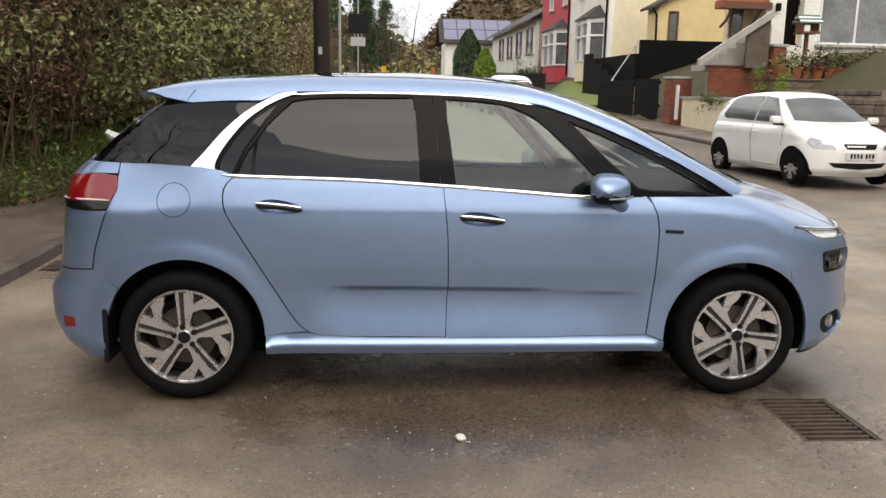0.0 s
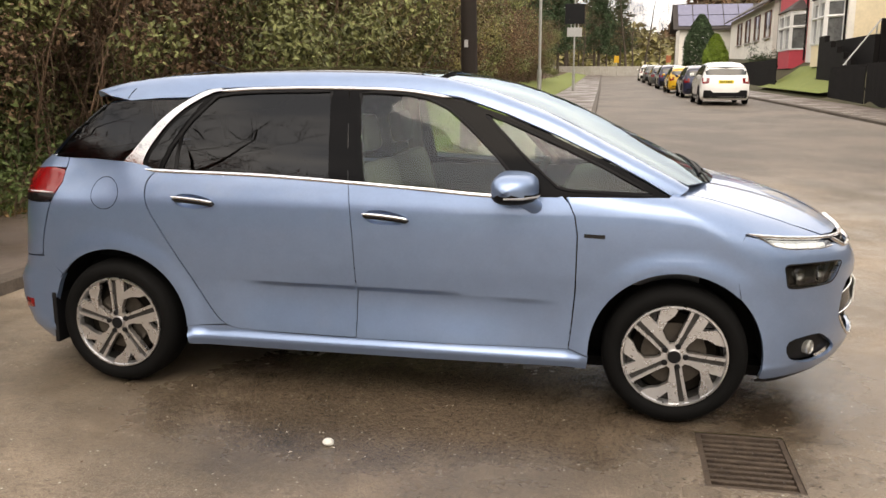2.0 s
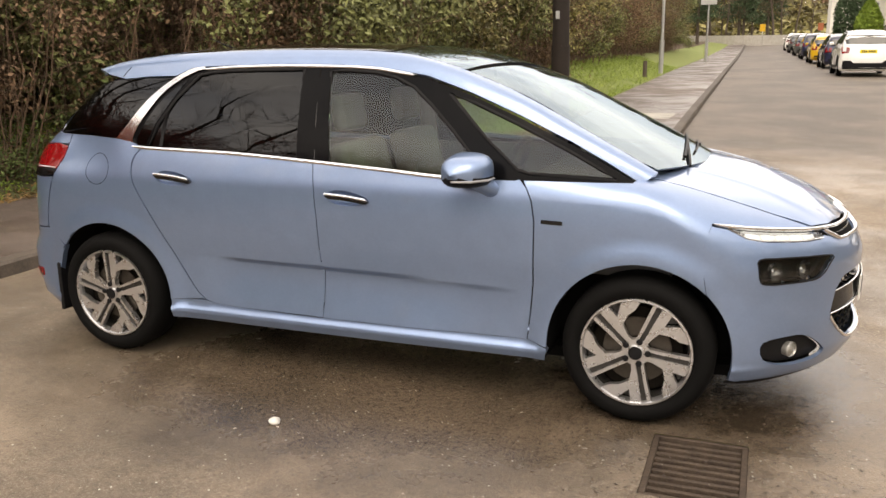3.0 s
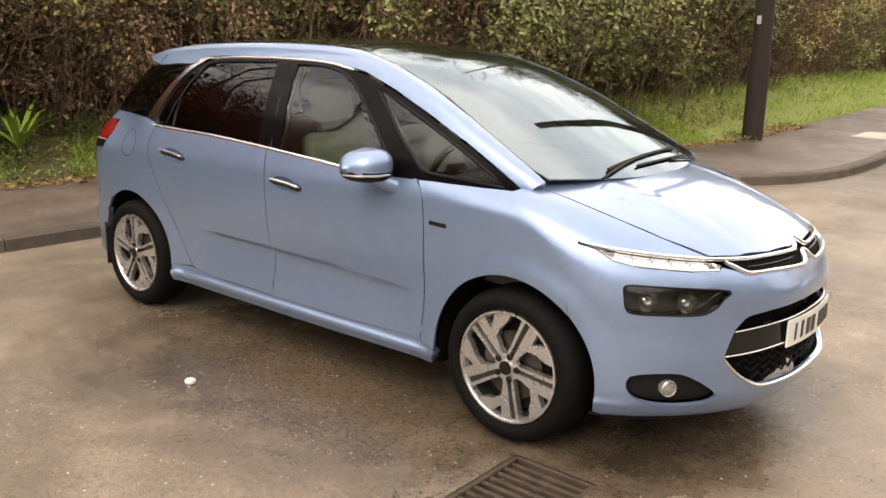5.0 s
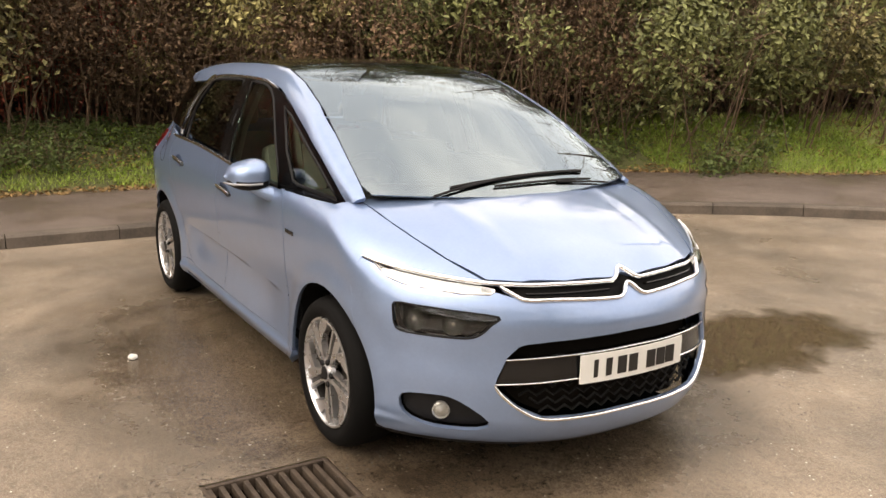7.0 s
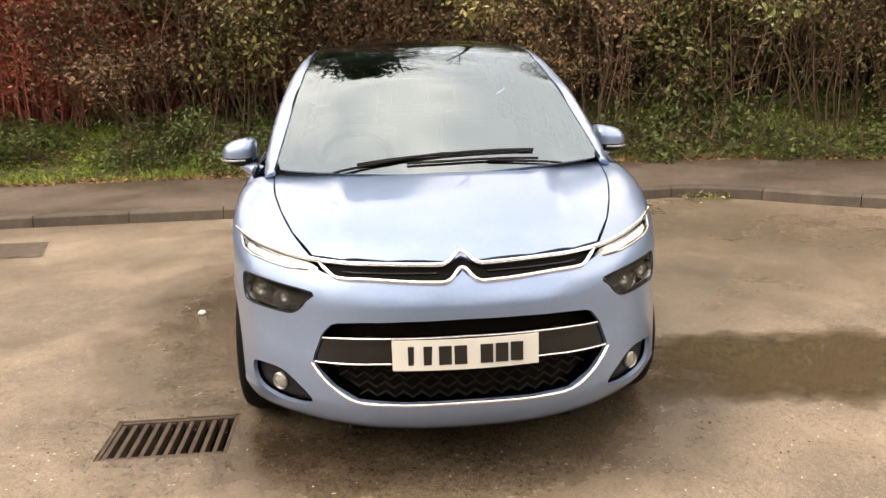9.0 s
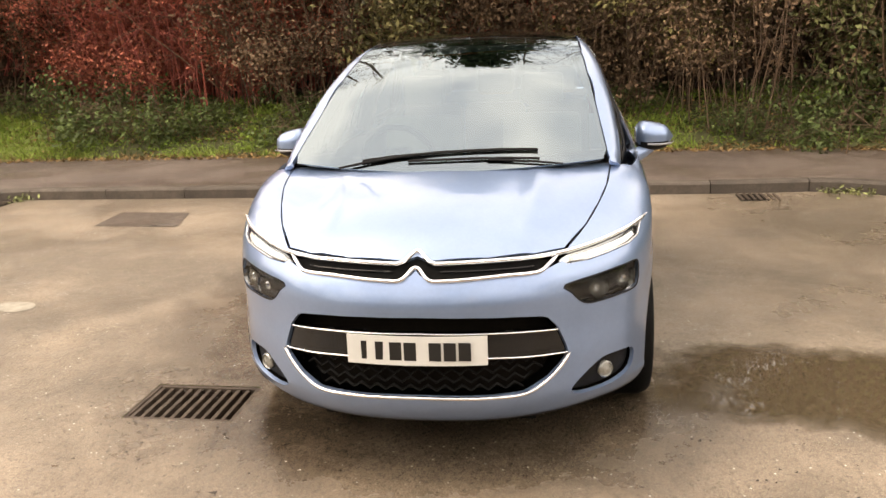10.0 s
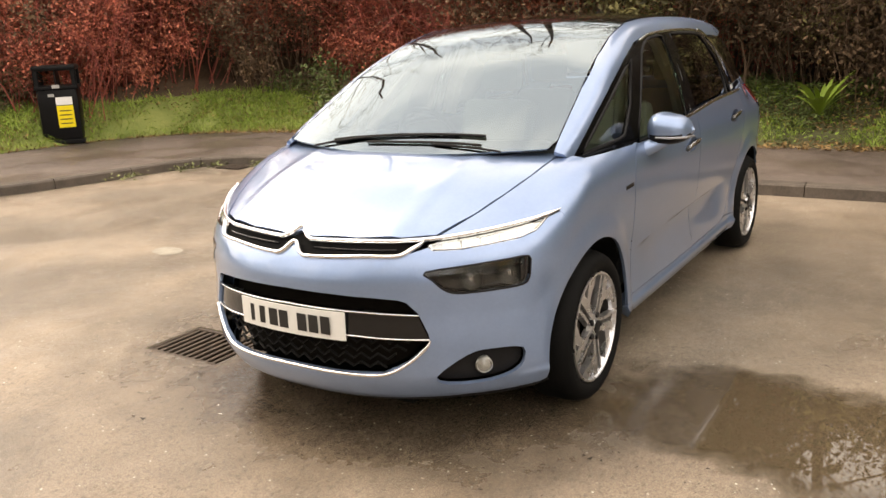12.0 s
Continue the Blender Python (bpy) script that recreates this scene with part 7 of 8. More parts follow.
    intake_half = [(.0, .653), (.2, .65), (.36, .642), (.45, .632), (.475, .622), (.51, .58), (.542, .50), (.548, .472), (.53, .445), (.475, .392), (.39, .348), (.25, .345), (.1, .348), (.0, .349)]
    intake = fr(A, *[(-y, z) for y, z in intake_half] + intake_half[::-1][1:-1])
    panel("front_bumper", "nose", A, whole, P, car, holes=(intake, lamp3, lamp3 * [1, -1, 1], fog3, fog3 * [1, -1, 1]), step=.022, depth=.016, stretch=1.0)
    lip = nz(A, *[(t, .222) for t in np.linspace(56, -56, 30)])
    bead("lower_lip", A, lip - [.012, 0, 0], .05, .006, M["black"], car, label="black lip under the bumper", taper=.05)
    # intake: back plate, gloss band with plate, mesh, chrome
    band = [(.0, .588), (.26, .585), (.485, .573), (.512, .56), (.545, .475), (.4, .484), (.26, .492), (0, .494)]
    panel("grille_band", "nose", A, fr(A, *[(-y, z) for y, z in band] + band[::-1][1:-1]), M["gloss"], car, lift=-.012, depth=.03)
    dk = [(0, .66), (.46, .64), (.515, .58), (.555, .475), (.48, .385), (.39, .338), (0, .338)]
    panel("intake_back", "nose", A, fr(A, *[(-y, z) for y, z in dk] + dk[::-1][1:-1]), M["pit"], car, lift=-.085, depth=.01)
    for zz, pts in ((.62, [(-.512, .568), (-.4, .577), (-.26, .584), (0, .588)]), (.5, [(-.548, .474), (-.4, .484), (-.26, .493), (0, .495)])):
        run = spline(pts, 6)
        run = np.concatenate([run, (run * [-1, 1])[::-1][1:]])
        bead("grille_bar", A, fr(A, *run), .007, .004, M["chrome"], car, lift=-.008, label="thin chrome grille bar")
    run = spline([(-.55, .475), (-.532, .443), (-.477, .388), (-.392, .343), (-.25, .34), (-.1, .343), (0, .344)], 5)
    run = np.concatenate([run, (run * [-1, 1])[::-1][1:]])
    bead("intake_trim", A, fr(A, *run), .013, .006, M["chrome"], car, lift=.002, label="chrome intake surround", taper=.06)
    for r in range(4):
        zz = .366 + .034 * r
        half_w = .39 + .12 * (zz - .36) / .11
        n = int(half_w * 2 / .062)
        pts = []
        for i in range(n * 2 + 1):
            y = -half_w + half_w * 2 * i / (n * 2)
            pts.append((y, zz + (.012 if (i + r) % 2 else -.012)))
        bead("mesh_bar", A, fr(A, *pts), .008, .006, M["mesh"], car, lift=-.04)
    # upper grille with chevrons
    gtop = nz(A, *[(t, z) for t, z in chrome_top[5:]], (2.2, .846), (0, .862))
    glow = nz(A, *chrome_low)
    g_r = np.concatenate([glow[::-1], gtop])
    panel("upper_grille", "nose", A, np.concatenate([g_r, (g_r * [1, -1, 1])[::-1][1:-1]]), M["dark"], car, lift=-.014, depth=.03)
    bead("grille_slat", A, nz(A, *[(t, .808 + .004 * t / 25) for t in np.linspace(24, 5, 12)]), .007, .004, M["gloss"], car, lift=-.01, both=True)
    top_run = nz(A, *spline([(0, .866), (.9, .860), (2.4, .838), (3.8, .829), (4.6, .828), (14.9, .832), (24.7, .834), (32, .838), (40, .848), (47, .860), (54.4, .875), (61.3, .892)], 5))
    low_run = nz(A, *spline([(0, .817), (.8, .811), (2.2, .785), (3.4, .776), (4.4, .775), (9, .778), (17.5, .786), (23.4, .787), (25.2, .792), (27, .808), (29.5, .829)], 5))
    for run, wid in ((top_run, .016), (low_run, .016)):
        run = np.concatenate([run[::-1], (run * [1, -1, 1])[1:]])
        bead("chevron_strip", A, run, wid, .009, M["chrome"], car, lift=.004, label="chrome strip rising to a double chevron", taper=.03)
    # running lights
    drl = nz(A, *drl_low, (30.2, .82), (32, .828), (40, .838), (47, .850), (54.4, .865))
    panel("running_light", "nose", A, drl, M["lens"], car, lift=-.001, depth=.02, both=True, step=.03)
    panel("running_light_back", "nose", A, drl, M["satin"], car, lift=-.022, depth=.004, both=True, step=.03)
    lo_e = curve((31, .812), (36.8, .811), (42.5, .818), (49.5, .829), (53.7, .846), (56, .862))
    hi_e = curve((31, .822), (36.8, .829), (42.5, .836), (49.5, .848), (53.7, .858), (56, .864))
    for k in range(5):
        q0, q1 = 33.2 + 4.1 * k, 33.2 + 4.1 * (k + 1) - .5
        cell = nz(A, *[(q, float(lo_e(q))) for q in np.linspace(q0, q1, 4)], *[(q, float(hi_e(q))) for q in np.linspace(q1, q0, 4)])
        panel("light_cell", "nose", A, cell, M["drl"], car, lift=-.008, depth=.008, both=True, step=.02, label="clear daytime running light cell")
    bead("running_light_rim", A, nz(A, *drl_low), .006, .004, M["satin"], car, both=True, lift=.001)
    # headlamps
    panel("headlamp_lens", "nose", A, lamp3, M["lens"], car, lift=-.006, depth=.02, both=True, step=.03)
    panel("headlamp_back", "nose", A, lamp3, M["smoke"], car, lift=-.05, depth=.004, both=True, step=.03)
    for y, z, r in ((37.5, .694, .036), (45.5, .700, .037)):
        c = nz(A, (y, z))[0]
        for s in (1, -1):
            m = pose(c[0] - .03, c[1] * s, c[2] - .004, 0, 0, -32 * s)
            bm = bmesh.new()
            lathe(bm, [(r * 1.15, .012), (r * .98, -.004), (r * .7, -.016), (r * .3, -.022), (0, -.023)], m @ pose(0, 0, 0, 0, 0, -90), 20, False)
            part("reflector", bm, M["bowl"], car, "round chrome reflector bowl", True)
            bm = bmesh.new()
            lathe(bm, [(.012, -.02), (.012, -.004), (.006, .002), (0, .003)], m @ pose(0, 0, 0, 0, 0, -90), 10)
            part("bulb_shield", bm, M["chrome"], car, "", True)
            bm = bmesh.new()
            box(bm, -.012, .006, r + .004, r + .012, -.03, .03, m, .002)
            part("lamp_divider", bm, M["smoke"], car)
    bead("headlamp_seal", A, lamp3, .007, .002, M["black"], car, closed=True, both=True)
    # fog lamps
    panel("fog_pocket", "nose", A, fog3, M["black"], car, lift=-.03, depth=.004, both=True, step=.03)
    c = nz(A, (39.5, .362))[0]
    for s in (1, -1):
        bm = bmesh.new()
        lathe(bm, [(.034, -.03), (.034, .006), (.029, .012), (.026, .006), (.012, .012), (0, .014)], pose(c[0] - .03, c[1] * s, c[2] - .012, 0, 0, -34 * s - 90), 24)
        part("fog_lamp", bm, M["fog"], car, "small rounded fog lamp", True)
    # number plate with plain bars
    px = float(fr(A, (0, .548))[0][0]) + .002
    plate = link("number_plate", None, car, "white number plate in a dark holder")
    n = 12
    bend = lambda y: px - .34 * y * y
    vs, fs = [], []
    for i in range(n + 1):
        y = -.26 + .52 * i / n
        for d in (0, .006):
            for z in (.472, .583):
                vs.append((bend(y) + d - .004 * (z - .49), y, z))
    for i in range(n):
        o = i * 4
        for a, b, c2, d2 in ((2, 3, 7, 6), (1, 0, 4, 5), (0, 2, 6, 4), (3, 1, 5, 7)):
            fs.append((o + a, o + b, o + c2, o + d2))
    fs += [(0, 1, 3, 2), (n * 4, n * 4 + 2, n * 4 + 3, n * 4 + 1)]
    raw("plate_face", vs, fs, M["plate"], plate)
    y = -.205
    for k in range(7):
        if k == 4:
            y += .038
        bm = bmesh.new()
        box(bm, bend(y) + .0065, bend(y) + .0085, y, y + .045, .4915, .5615, None, .0006)
        part("character_bar", bm, M["ink"], plate)
        y += .054
    # chrome round the side glass, glass and pillars
    B = cabin
    dlo = spline([(-1.245, 1.14), (-1.232, 1.19), (-1.19, 1.26), (-1.10, 1.37), (-1.0, 1.445), (-.90, 1.492), (-.8, 1.503)], 5)
    top_edge = curve((-.9, 1.497), (-.65, 1.512), (-.37, 1.516), (-.08, 1.512), (.1, 1.503), (.25, 1.482), (.38, 1.462))
    screen_edge = [(.38, 1.462), (.6, 1.392), (.83, 1.298), (1.07, 1.188), (1.23, 1.102), (1.352, 1.035)]
    frame_out = [tuple(q) for q in dlo[:-1]] + [(x, float(top_edge(x))) for x in np.linspace(-.8, .34, 14)] + screen_edge + [(1.352, .99), (.9, .98), (.3, 1.0), (-.5, 1.04), (-1.2, 1.07)]
    rglass = [(-1.145, 1.10), (-1.09, 1.235), (-1.0, 1.36), (-.88, 1.478)] + [(x, float(top_edge(x)) - .012) for x in np.linspace(-.8, -.275, 6)] + [(-.245, 1.07)]
    fglass = [(-.068, 1.05), (-.125, 1.495)] + [(x, float(top_edge(x)) - .012) for x in np.linspace(-.05, .12, 4)] + [(.22, 1.468), (.32, 1.425), (.42, 1.345), (.54, 1.232), (.66, 1.105), (.70, 1.02)]
    qglass = [(.50, 1.398), (.62, 1.358), (.84, 1.265), (1.06, 1.162), (1.21, 1.082), (1.27, 1.045), (.90, 1.062), (.845, 1.075), (.70, 1.20)]
    vent = [(-1.225, 1.16), (-1.20, 1.215), (-1.12, 1.33), (-1.03, 1.41), (-.945, 1.462), (-1.03, 1.34), (-1.105, 1.23), (-1.165, 1.10), (-1.215, 1.11)]
    panel("window_frame", "side", B, sd(B, *frame_out), M["pillar"], car, holes=(sd(B, *rglass), sd(B, *fglass), sd(B, *qglass)), step=.03, both=True, lift=-.004, depth=.02)
    panel("rear_door_glass", "side", B, sd(B, *rglass), M["tint"], car, step=.05, both=True, lift=-.009, depth=.004, label="dark tinted glass")
    panel("front_door_glass", "side", B, sd(B, *fglass), M["glass"], car, step=.05, both=True, lift=-.009, depth=.004)
    panel("quarter_glass", "side", B, sd(B, *qglass), M["glass"], car, step=.05, both=True, lift=-.008, depth=.004)
    for nm, q in (("rear_window_seal", rglass), ("front_window_seal", fglass), ("quarter_window_seal", qglass)):
        bead(nm, B, sd(B, *q), .016, .004, M["black"], car, lift=-.003, closed=True, both=True)
    bead("pillar_seam", B, sd(B, (-.148, 1.08), (-.165, 1.3), (-.185, 1.505)), .006, .003, M["gloss"], car, lift=-.003, both=True)
    bead("window_divider", B, sd(B, (-1.062, 1.105), (-1.058, 1.2), (-1.045, 1.30)), .018, .004, M["black"], car, lift=-.006, both=True)
    swoosh = [tuple(q) for q in spline([(-1.365, 1.143), (-1.30, 1.215), (-1.2, 1.33), (-1.1, 1.415), (-1.0, 1.476), (-.93, 1.506), (-.86, 1.515)], 4)]
    swoosh += [tuple(q) for q in spline([(-.85, 1.502), (-.90, 1.494), (-1.0, 1.447), (-1.10, 1.372), (-1.19, 1.262), (-1.232, 1.19), (-1.243, 1.15), (-1.23, 1.125), (-1.2, 1.118)], 4)] + [(-1.28, 1.118)]
    panel("vent_glass", "side", B, sd(B, *shrink([tuple(q) for q in spline(vent[:5], 3)] + vent[5:], .006)), M["tint"], car, step=.04, both=True, lift=-.002, depth=.004, label="narrow dark tinted glass")
    panel("pillar_trim", "side", B, sd(B, *swoosh), M["satin"], car, step=.03, both=True, lift=.006, depth=.016, label="brushed chrome rear pillar trim")
    bead("window_trim", B, sd(B, *[(x, float(top_edge(x)) + .004) for x in np.linspace(-.87, .33, 30)]), .017, .006, M["chrome"], car, both=True, label="chrome strip over the side windows", taper=.02)
    lowb = sd(A, *[(x, float(belt(x)) - .002) for x in np.linspace(-1.2, .66, 40)])
    bead("belt_trim", A, lowb, .02, .006, M["chrome"], car, lift=.002, both=True, label="chrome strip under the side windows", taper=.015)
    rq = [(-1.80, 1.165), (-1.36, 1.15), (-1.285, 1.235), (-1.19, 1.345), (-1.09, 1.427), (-1.02, 1.462), (-1.2, 1.462), (-1.43, 1.452), (-1.56, 1.43), (-1.68, 1.31)]
    panel("rear_quarter_glass", "side", B, sd(B, *shrink(rq, .003)), M["tint"], car, step=.04, both=True, lift=0, depth=.004, label="dark tinted glass")
    # body-coloured roof sides running into the screen pillars
    R = roofskin
    rail_in = tp(R, (-1.655, -.5), (-1.58, -.515), (-1.3, -.545), (-.9, -.566), (-.3, -.575), (.0, -.578), (.25, -.584), (.5, -.602), (.75, -.632), (1.0, -.665), (1.2, -.69), (1.36, -.71), (1.43, -.722))
    rail_out = sd(R, (1.375, 1.03), (1.24, 1.11), (1.075, 1.197), (.835, 1.307), (.6, 1.402), (.38, 1.474), (.25, 1.494), (.1, 1.515), (-.08, 1.524), (-.37, 1.528), (-.65, 1.524), (-.86, 1.518), (-.94, 1.51), (-1.03, 1.472), (-1.2, 1.468), (-1.37, 1.455), (-1.5, 1.478), (-1.6, 1.503), (-1.635, 1.516))
    panel("roof_side", "rad", R, np.concatenate([rail_in, rail_out]), P, car, step=.03, both=True, lift=.002, depth=.02)
    # windscreen, glass roof, rear roof and spoiler
    ws = [(.16, y) for y in np.linspace(.565, -.565, 9)] + [(.25, -.579), (.5, -.597), (.75, -.627), (1.0, -.66), (1.2, -.685), (1.36, -.705)] + [(1.60 - .18 * (y / .7) ** 2, y) for y in np.linspace(-.69, .69, 17)] + [(1.36, .705), (1.2, .685), (1.0, .66), (.75, .627), (.5, .597), (.25, .579)]
    panel("windscreen", "top", B, tp(B, *ws), M["screen"], car, step=.06, lift=.001, depth=.006, label="large raked windscreen mirroring the sky")
    band_w = [(.16, y) for y in np.linspace(.565, -.565, 9)] + [(.36, -.587)] + [(.36 + .02 * (1 - (y / .5) ** 2), y) for y in np.linspace(-.5, .5, 9)] + [(.36, .587)]
    panel("shade_band", "top", B, tp(B, *band_w), M["gloss"], car, step=.06, lift=-.012, depth=.004)
    foot = [(1.40, -.70)] + [(1.50 - .15 * (y / .7) ** 2, y) for y in np.linspace(-.66, .66, 15)] + [(1.40, .70)] + [(1.595 - .18 * (y / .7) ** 2, y) for y in np.linspace(.68, -.68, 15)]
    panel("cowl_band", "top", B, tp(B, *foot), M["black"], car, step=.05, lift=-.008, depth=.004)
    rg = [(.15, y) for y in np.linspace(-.565, .565, 9)] + [(0, .572), (-.3, .57), (-.9, .56)] + [(-1.12, y) for y in np.linspace(.545, -.545, 9)] + [(-.9, -.56), (-.3, -.57), (0, -.572)]
    panel("glass_roof", "top", B, tp(B, *rg), M["roofglass"], car, step=.06, lift=.001, depth=.01, label="black panoramic glass roof")
    rr = [(-1.13, y) for y in np.linspace(-.54, .54, 9)] + [(-1.3, .545), (-1.58, .515), (-1.655, .50)] + [(-1.675, y) for y in np.linspace(.42, -.42, 7)] + [(-1.655, -.50), (-1.58, -.515), (-1.3, -.545)]
    panel("spoiler", "top", R, tp(R, *rr), P, car, step=.05, lift=.002, depth=.03)
    # tail: hatch, lamps, bumper
    L = lambda *q: lay_rear(A, np.array(q, float))
    hr = np.concatenate([L((0, 1.172), (-.5, 1.17)), sd(A, (-1.76, 1.164), (-1.706, 1.162), (-1.711, 1.113), (-1.78, 1.114), (-1.86, 1.112)), L((-.74, 1.108), (-.655, 1.104), (-.655, .95), (-.74, .946)), sd(A, (-1.88, .941), (-1.80, .941), (-1.742, .945), (-1.777, .85), (-1.806, .76), (-1.826, .664)), L((-.74, .65), (-.5, .63), (0, .626))])
    panel("hatch", "tail", A, np.concatenate([hr, (hr * [1, -1, 1])[::-1][1:-1]]), P, car, step=.04)
    Lb = lambda *q: lay_rear(B, np.array(q, float))
    panel("rear_window", "tail", B, Lb((-.68, 1.17), (0, 1.16), (.68, 1.17), (.6, 1.32), (.52, 1.45), (0, 1.48), (-.52, 1.45), (-.6, 1.32)), M["tint"], car, step=.05, depth=.004)
    bl = np.concatenate([sd(A, *[(-HUB - ARCH_R * math.cos(radians(a)), .329 + ARCH_R * math.sin(radians(a))) for a in (-14, 0, 15, 30, 37)], (-1.74, .598), (-1.81, .655)), L((-.74, .645), (-.5, .625), (0, .62))])
    blw = np.concatenate([L((0, .2), (-.4, .2)), sd(A, (-1.95, .2), (-1.84, .2), (-1.78, .22))])
    panel("rear_bumper", "tail", A, np.concatenate([bl, (bl * [1, -1, 1])[::-1][1:], (blw * [1, -1, 1])[::-1][:-1], blw]), P, car, step=.04, depth=.03)
    tl = np.concatenate([sd(A, (-1.708, 1.10), (-1.70, 1.045), (-1.733, .955), (-1.80, .945), (-1.88, .945)), L((-.74, .95), (-.66, .955), (-.66, 1.10), (-.74, 1.105)), sd(A, (-1.86, 1.108), (-1.78, 1.11))])
    panel("tail_lamp", "tail", A, tl, M["red"], car, step=.03, both=True, lift=.004, depth=.03, label="red tail lamp")
    tb = np.concatenate([sd(A, (-1.72, .985), (-1.733, .955), (-1.80, .945), (-1.88, .945)), L((-.74, .95), (-.66, .955), (-.66, .978), (-.74, .98)), sd(A, (-1.86, .985), (-1.78, .987))])
    panel("tail_lamp_base", "tail", A, tb, M["gloss"], car, step=.03, both=True, lift=.0065, depth=.02, label="dark smoked lower edge of the tail lamp")
    bead("tail_lamp_line", A, np.concatenate([sd(A, (-1.73, .99), (-1.80, .992), (-1.87, .992)), L((-.74, .99), (-.66, .985))]), .008, .003, M["cell"], car, lift=.006, both=True)
    panel("rear_reflector", "tail", A, np.concatenate([sd(A, (-1.99, .36), (-1.93, .365), (-1.93, .41)), sd(A, (-1.99, .415))]), M["red"], car, step=.03, both=True, lift=.003, depth=.01, label="red reflector")
    for s in (1, -1):
        bm = bmesh.new()
        box(bm, -1.79, -1.765, .70, .86, .19, .46, None, .006)
        if s < 0:
            bmesh.ops.scale(bm, vec=(1, -1, 1), verts=bm.verts)
        part("mud_flap", bm, M["black"], car, "black mud flap")
    # handles, badge, sensors, mirrors
    for x0, z0 in HANDLES:
        base = handle_rim(x0, z0)
        rings = []
        for grow, deep in ((1.03, -.001), (.94, .008), (.72, .026), (.35, .034), (.02, .036)):
            q = [(x0 + (x - x0) * grow, z0 + (z - z0) * grow) for x, z in base]
            p = sd(A, *q)
            rings.append(p - grad(A, p) * deep)
        k = len(base)
        fs = [(r * k + i, r * k + (i + 1) % k, (r + 1) * k + (i + 1) % k, (r + 1) * k + i) for r in range(len(rings) - 1) for i in range(k)]
        vs = np.concatenate(rings)
        for s in (1, -1):
            raw("handle_cup", vs * [1, s, 1], fs if s > 0 else [f[::-1] for f in fs], P, car, "", True)
        run = sd(A, *[(x0 - .112 + .224 * k / 14, z0 + .004 - .02 * (k / 14 - .5) + .003 * math.sin(math.pi * k / 14)) for k in range(15)])
        bead("door_handle", A, run - [0, 0, .006], .028, .012, M["gloss"], car, lift=.008, both=True, label="black door handle", taper=.08)
        bead("handle_strip", A, run + [0, 0, .004], .014, .006, M["chrome"], car, lift=.019, both=True, label="chrome strip on the handle", taper=.08)
    panel("badge", "side", A, sd(A, (.975, .863), (1.068, .86), (1.068, .877), (.975, .88)), M["gloss"], car, step=.03, both=True, lift=.003, depth=.004, label="small dark badge")
    for s in (-1, 1):
        mirror = link("mirror", None, car, "blue door mirror with a chrome-edged black foot")
        vs, fs = [], []
        nu, nv = 18, 12
        for i in range(nu + 1):
            a = i / nu
            yy = .875 + .195 * a
            r = (max(0, 1 - abs(2 * a - .92) ** 3.2)) ** .5
            hz, hx = (.09 * (1 - .36 * a)) * r + .002, (.138 - .022 * a) * r + .002
            for j in range(nv * 2):
                u = 2 * math.pi * j / (nv * 2)
                cx, cz = math.cos(u), math.sin(u)
                q = (abs(cx) ** 3 + abs(cz) ** 3) ** (-1 / 3) * .93
                fx = hx * q * cx * (1.0 if cx > 0 else .62)
                vs.append((.66 + fx - .035 * a, s * yy, 1.088 + hz * q * cz - .012 * a))
        m2 = nv * 2
        for i in range(nu):
            for j in range(m2):
                fs.append((i * m2 + j, (i + 1) * m2 + j, (i + 1) * m2 + (j + 1) % m2, i * m2 + (j + 1) % m2))
        fs += [tuple(range(m2))[::-1], tuple(nu * m2 + j for j in range(m2))]
        if s < 0:
            fs = [f[::-1] for f in fs]
        up = [f for f in fs if np.mean([vs[i][2] for i in f]) >= 1.06]
        dn = [f for f in fs if np.mean([vs[i][2] for i in f]) < 1.06]
        raw("shell", vs, up, P, mirror, "", True)
        raw("lower_shell", vs, dn, M["black"], mirror, "", True)
        bm = bmesh.new()
        tube(bm, [(.76, s * .85, .985), (.73, s * .91, 1.012), (.69, s * .96, 1.04)], [.04, .034, .03], 12)
        part("foot", bm, P, mirror, "", True)
        bm = bmesh.new()
        tube(bm, [(.775, s * .93, 1.054), (.768, s * .99, 1.052), (.71, s * 1.05, 1.05), (.63, s * 1.07, 1.05)], [.005, .006, .006, .004], 8)
        part("indicator", bm, M["amber"], mirror, "clear indicator strip", True)
        bm = bmesh.new()
        box(bm, .598, .602, s * .935, s * 1.015, 1.05, 1.12, None, .001)
        part("mirror_glass", bm, M["chrome"], mirror)
    # wipers
    for pts, blade, ra, rb, ua, ub in (([(1.54, -.46), (1.508, -.2), (1.48, .03)], [(1.508, -.36), (1.482, .03), (1.442, .41)], .006, .007, .012, .010),
                                       ([(1.515, .52), (1.525, .35), (1.53, .2)], [(1.50, .42), (1.528, .1), (1.535, -.15)], .005, .006, .010, .010)):
        wp = link("wiper", None, car, "black wiper resting at the foot of the screen")
        for nm, pp, r, up in (("arm", pts, ra, ua), ("blade", blade, rb, ub)):
            q = lay_top(B, spline(pp, 5)) + [0, 0, up]
            bm = bmesh.new()
            tube(bm, q, r, 6)
            part(nm, bm, M["black"], wp, "", True)
    # aerial and rear wiper tip
    bm = bmesh.new()
    tube(bm, [(-1.0, -.12, 1.60), (-1.10, -.12, 1.63), (-1.2, -.12, 1.67)], [.006, .003, .002], 6)
    part("aerial", bm, M["black"], car)
    bm = bmesh.new()
    tube(bm, [(-1.84, 0, 1.22), (-1.95, 0, 1.245), (-1.985, 0, 1.27)], [.022, .026, .018], 8)
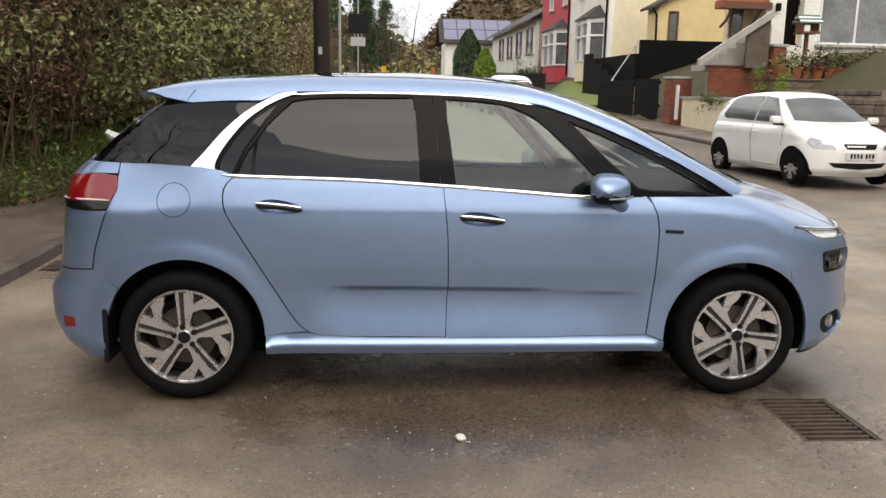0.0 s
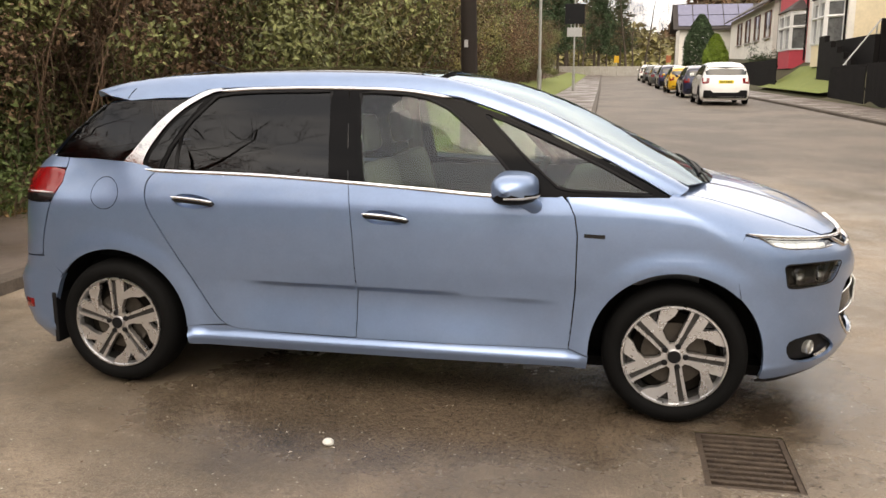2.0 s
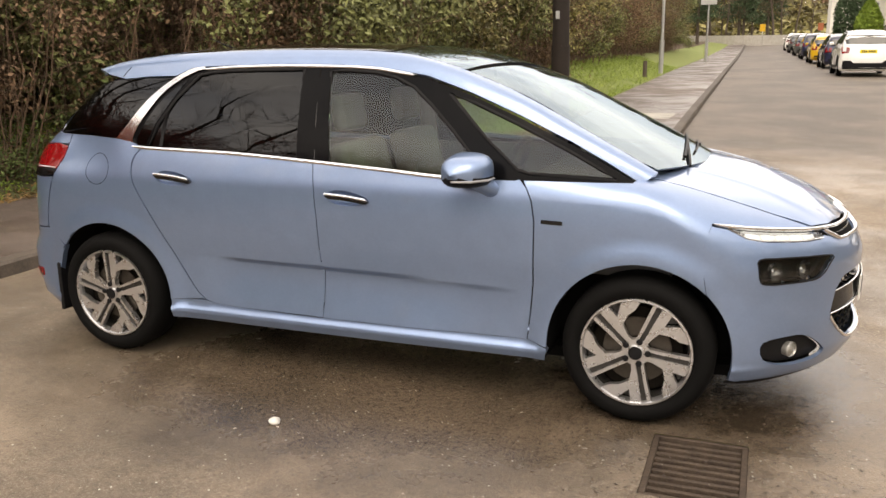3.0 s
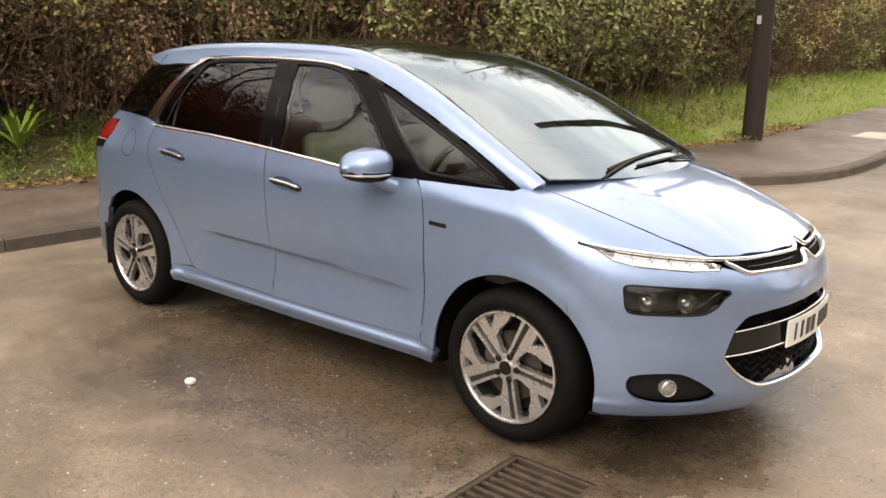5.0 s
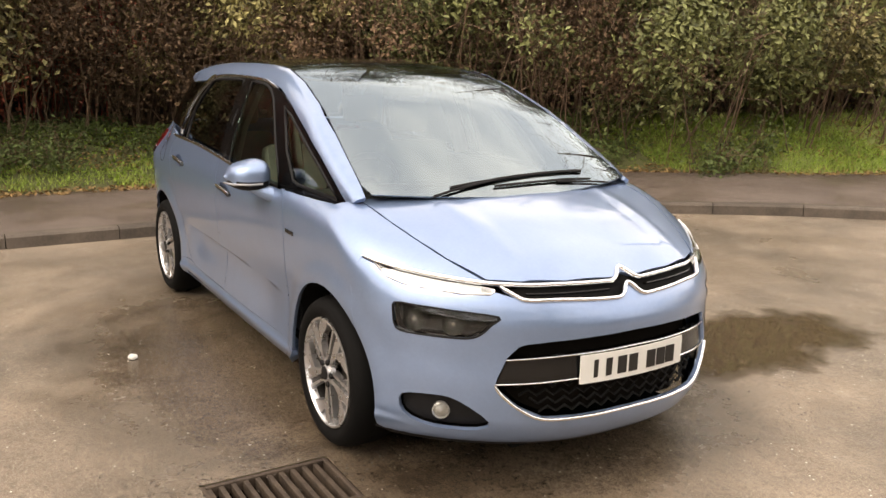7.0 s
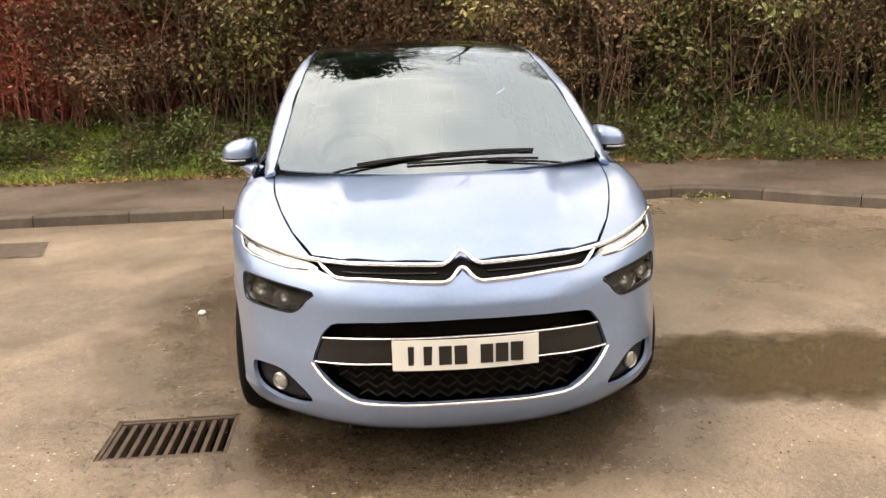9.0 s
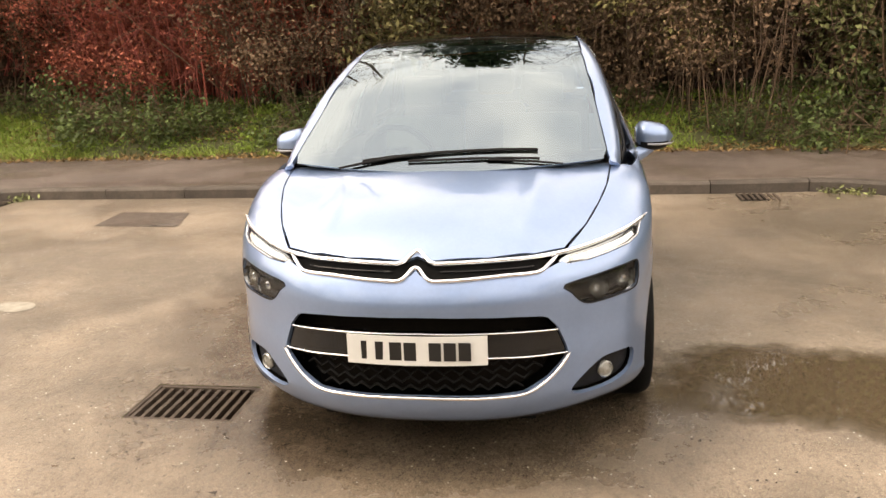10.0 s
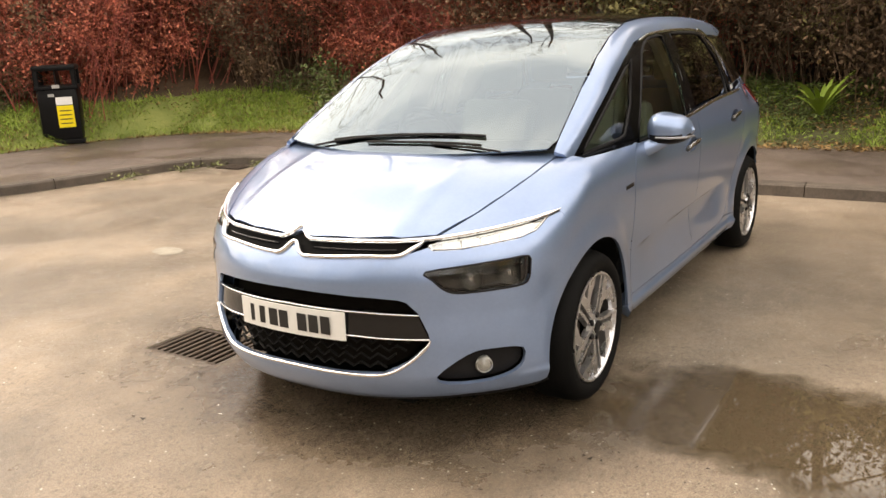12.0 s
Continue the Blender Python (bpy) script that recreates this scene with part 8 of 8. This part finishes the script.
    part("rear_wiper_pivot", bm, M["galv"], car, "pale rear wiper pivot", True)
    bead("spoiler_seam", roofskin, sd(roofskin, (-1.39, 1.464), (-1.375, 1.49), (-1.355, 1.515)), .004, .001, M["dark"], car, lift=.003, both=True)
    # arches, floor, inside
    for hx in (-HUB, HUB):
        for s in (-1, 1):
            bm = bmesh.new()
            ring = []
            for a in np.linspace(-6, 186, 24):
                c, d = math.cos(radians(a)), math.sin(radians(a))
                ring.append([bm.verts.new((hx + (ARCH_R + .004) * c, s * yy, .329 + (ARCH_R + .004) * d)) for yy in (.888 if 50 < a < 130 else .872 if 35 < a < 145 else .85, .62)])
            for a, b in zip(ring, ring[1:]):
                bm.faces.new((a[0], b[0], b[1], a[1]))
            part("arch_liner", bm, M["dark"], car)
    # undertrays and the lowest box are added to block light under the car
    for nm, b in (("chassis_rail", (-1.95, 1.9, -.5, .5, .21, .30)), ("floor_pan", (-.98, .98, -.80, .80, .22, .30)), ("undertray", (-1.8, 1.93, -.60, .60, .165, .215)), ("front_undertray", (1.93, 2.1, -.42, .42, .175, .215)),
                  ("heat_shield", (-.90, .90, -.62, .62, .155, .225)), ("engine_block", (.98, 1.95, -.55, .55, .28, .80)), ("boot_well", (-1.98, -1.0, -.60, .60, .28, .62))):
        bm = bmesh.new()
        box(bm, *b)
        part(nm, bm, M["dark"], car)
    inside_parts(car)
    for hx in (-HUB, HUB):
        for s in (-1, 1):
            build_wheel(car, hx, s, 135 if hx > 0 else 90)
    return car


def inside_parts(car):
    """What shows through the glass: dash, wheel, seats, linings."""
    def seat(x, y, wide=.24):
        st = link("seat", None, car, "pale cloth seat with a head restraint")
        bm = bmesh.new()
        box(bm, x - .25, x + .27, y - wide, y + wide, .42, .60, None, .05)
        part("cushion", bm, M["seat"], st, "", True)
        bm = bmesh.new()
        box(bm, -.07, .07, -wide, wide, 0, .60, pose(x - .24, y, .56, 0, -16, 0), .05)
        part("backrest", bm, M["seat"], st, "", True)
        bm = bmesh.new()
        box(bm, -.045, .045, -.13, .13, 0, .19, pose(x - .425, y, 1.19, 0, -10, 0), .035)
        part("head_restraint", bm, M["seat"], st, "", True)
    seat(.25, -.37)
    seat(.25, .37)
    for y in (-.45, 0, .45):
        seat(-.62, y, .215)
    bm = bmesh.new()
    vs = []
    prof = [(.80, .62), (.80, .94), (.86, 1.03), (1.0, 1.05), (1.3, 1.04), (1.5, 1.03), (1.5, .6)]
    for y in (-.70, .70):
        vs.append([bm.verts.new((a, y, b)) for a, b in prof])
    n = len(prof)
    bm.faces.new(vs[0])
    bm.faces.new(vs[1][::-1])
    for i in range(n):
        bm.faces.new((vs[0][i], vs[1][i], vs[1][(i + 1) % n], vs[0][(i + 1) % n]))
    part("dashboard", bm, M["dash"], car, "dark grey dashboard", True)
    sw = link("steering_wheel", None, car, "black steering wheel")
    bm = bmesh.new()
    m = pose(.68, -.37, 1.0, 0, -64, 0)
    ring = [m @ Vector((.185 * math.cos(u), .185 * math.sin(u), 0)) for u in np.linspace(0, 2 * math.pi, 33)]
    tube(bm, ring, .016, 8, False)
    part("rim", bm, M["black"], sw, "", True)
    bm = bmesh.new()
    box(bm, -.05, .05, -.07, .07, -.02, .02, m, .015)
    box(bm, -.012, .012, -.18, .18, -.01, .008, m)
    part("boss", bm, M["black"], sw)
    bm = bmesh.new()
    tube(bm, [(.68, -.37, 1.0), (.98, -.37, .86)], .035, 8)
    part("column", bm, M["black"], sw)
    lining = [(-1.2, y) for y in np.linspace(-.54, .54, 7)] + [(.1, .55), (.1, -.55)]
    panel("headlining", "top", cabin, tp(cabin, *lining), M["trim"], car, step=.12, lift=-.035, depth=.004)
    for s in (-1, 1):
        bm = bmesh.new()
        tube(bm, [(-.19, s * .775, 1.05), (-.195, s * .72, 1.25), (-.2, s * .60, 1.5)], .05, 8)
        part("pillar_lining", bm, M["trim"], car, "", True)
        bm = bmesh.new()
        tube(bm, [(.73, s * .73, 1.05), (.55, s * .68, 1.25), (.33, s * .58, 1.47)], .028, 8)
        part("screen_pillar_lining", bm, M["trim"], car, "", True)
        bm = bmesh.new()
        box(bm, -1.0, .88, s * .77, s * .80, .35, 1.02)
        part("door_lining", bm, M["dash"], car)
    bm = bmesh.new()
    box(bm, -.05, .03, -.11, .11, 1.44, 1.49, pose(.42, 0, 0), .012)
    part("rear_view_mirror", bm, M["black"], car)


def park_blue_car():
    car = build_car()
    return car


# ---------------------------------------------------------------- assemble
park_blue_car()
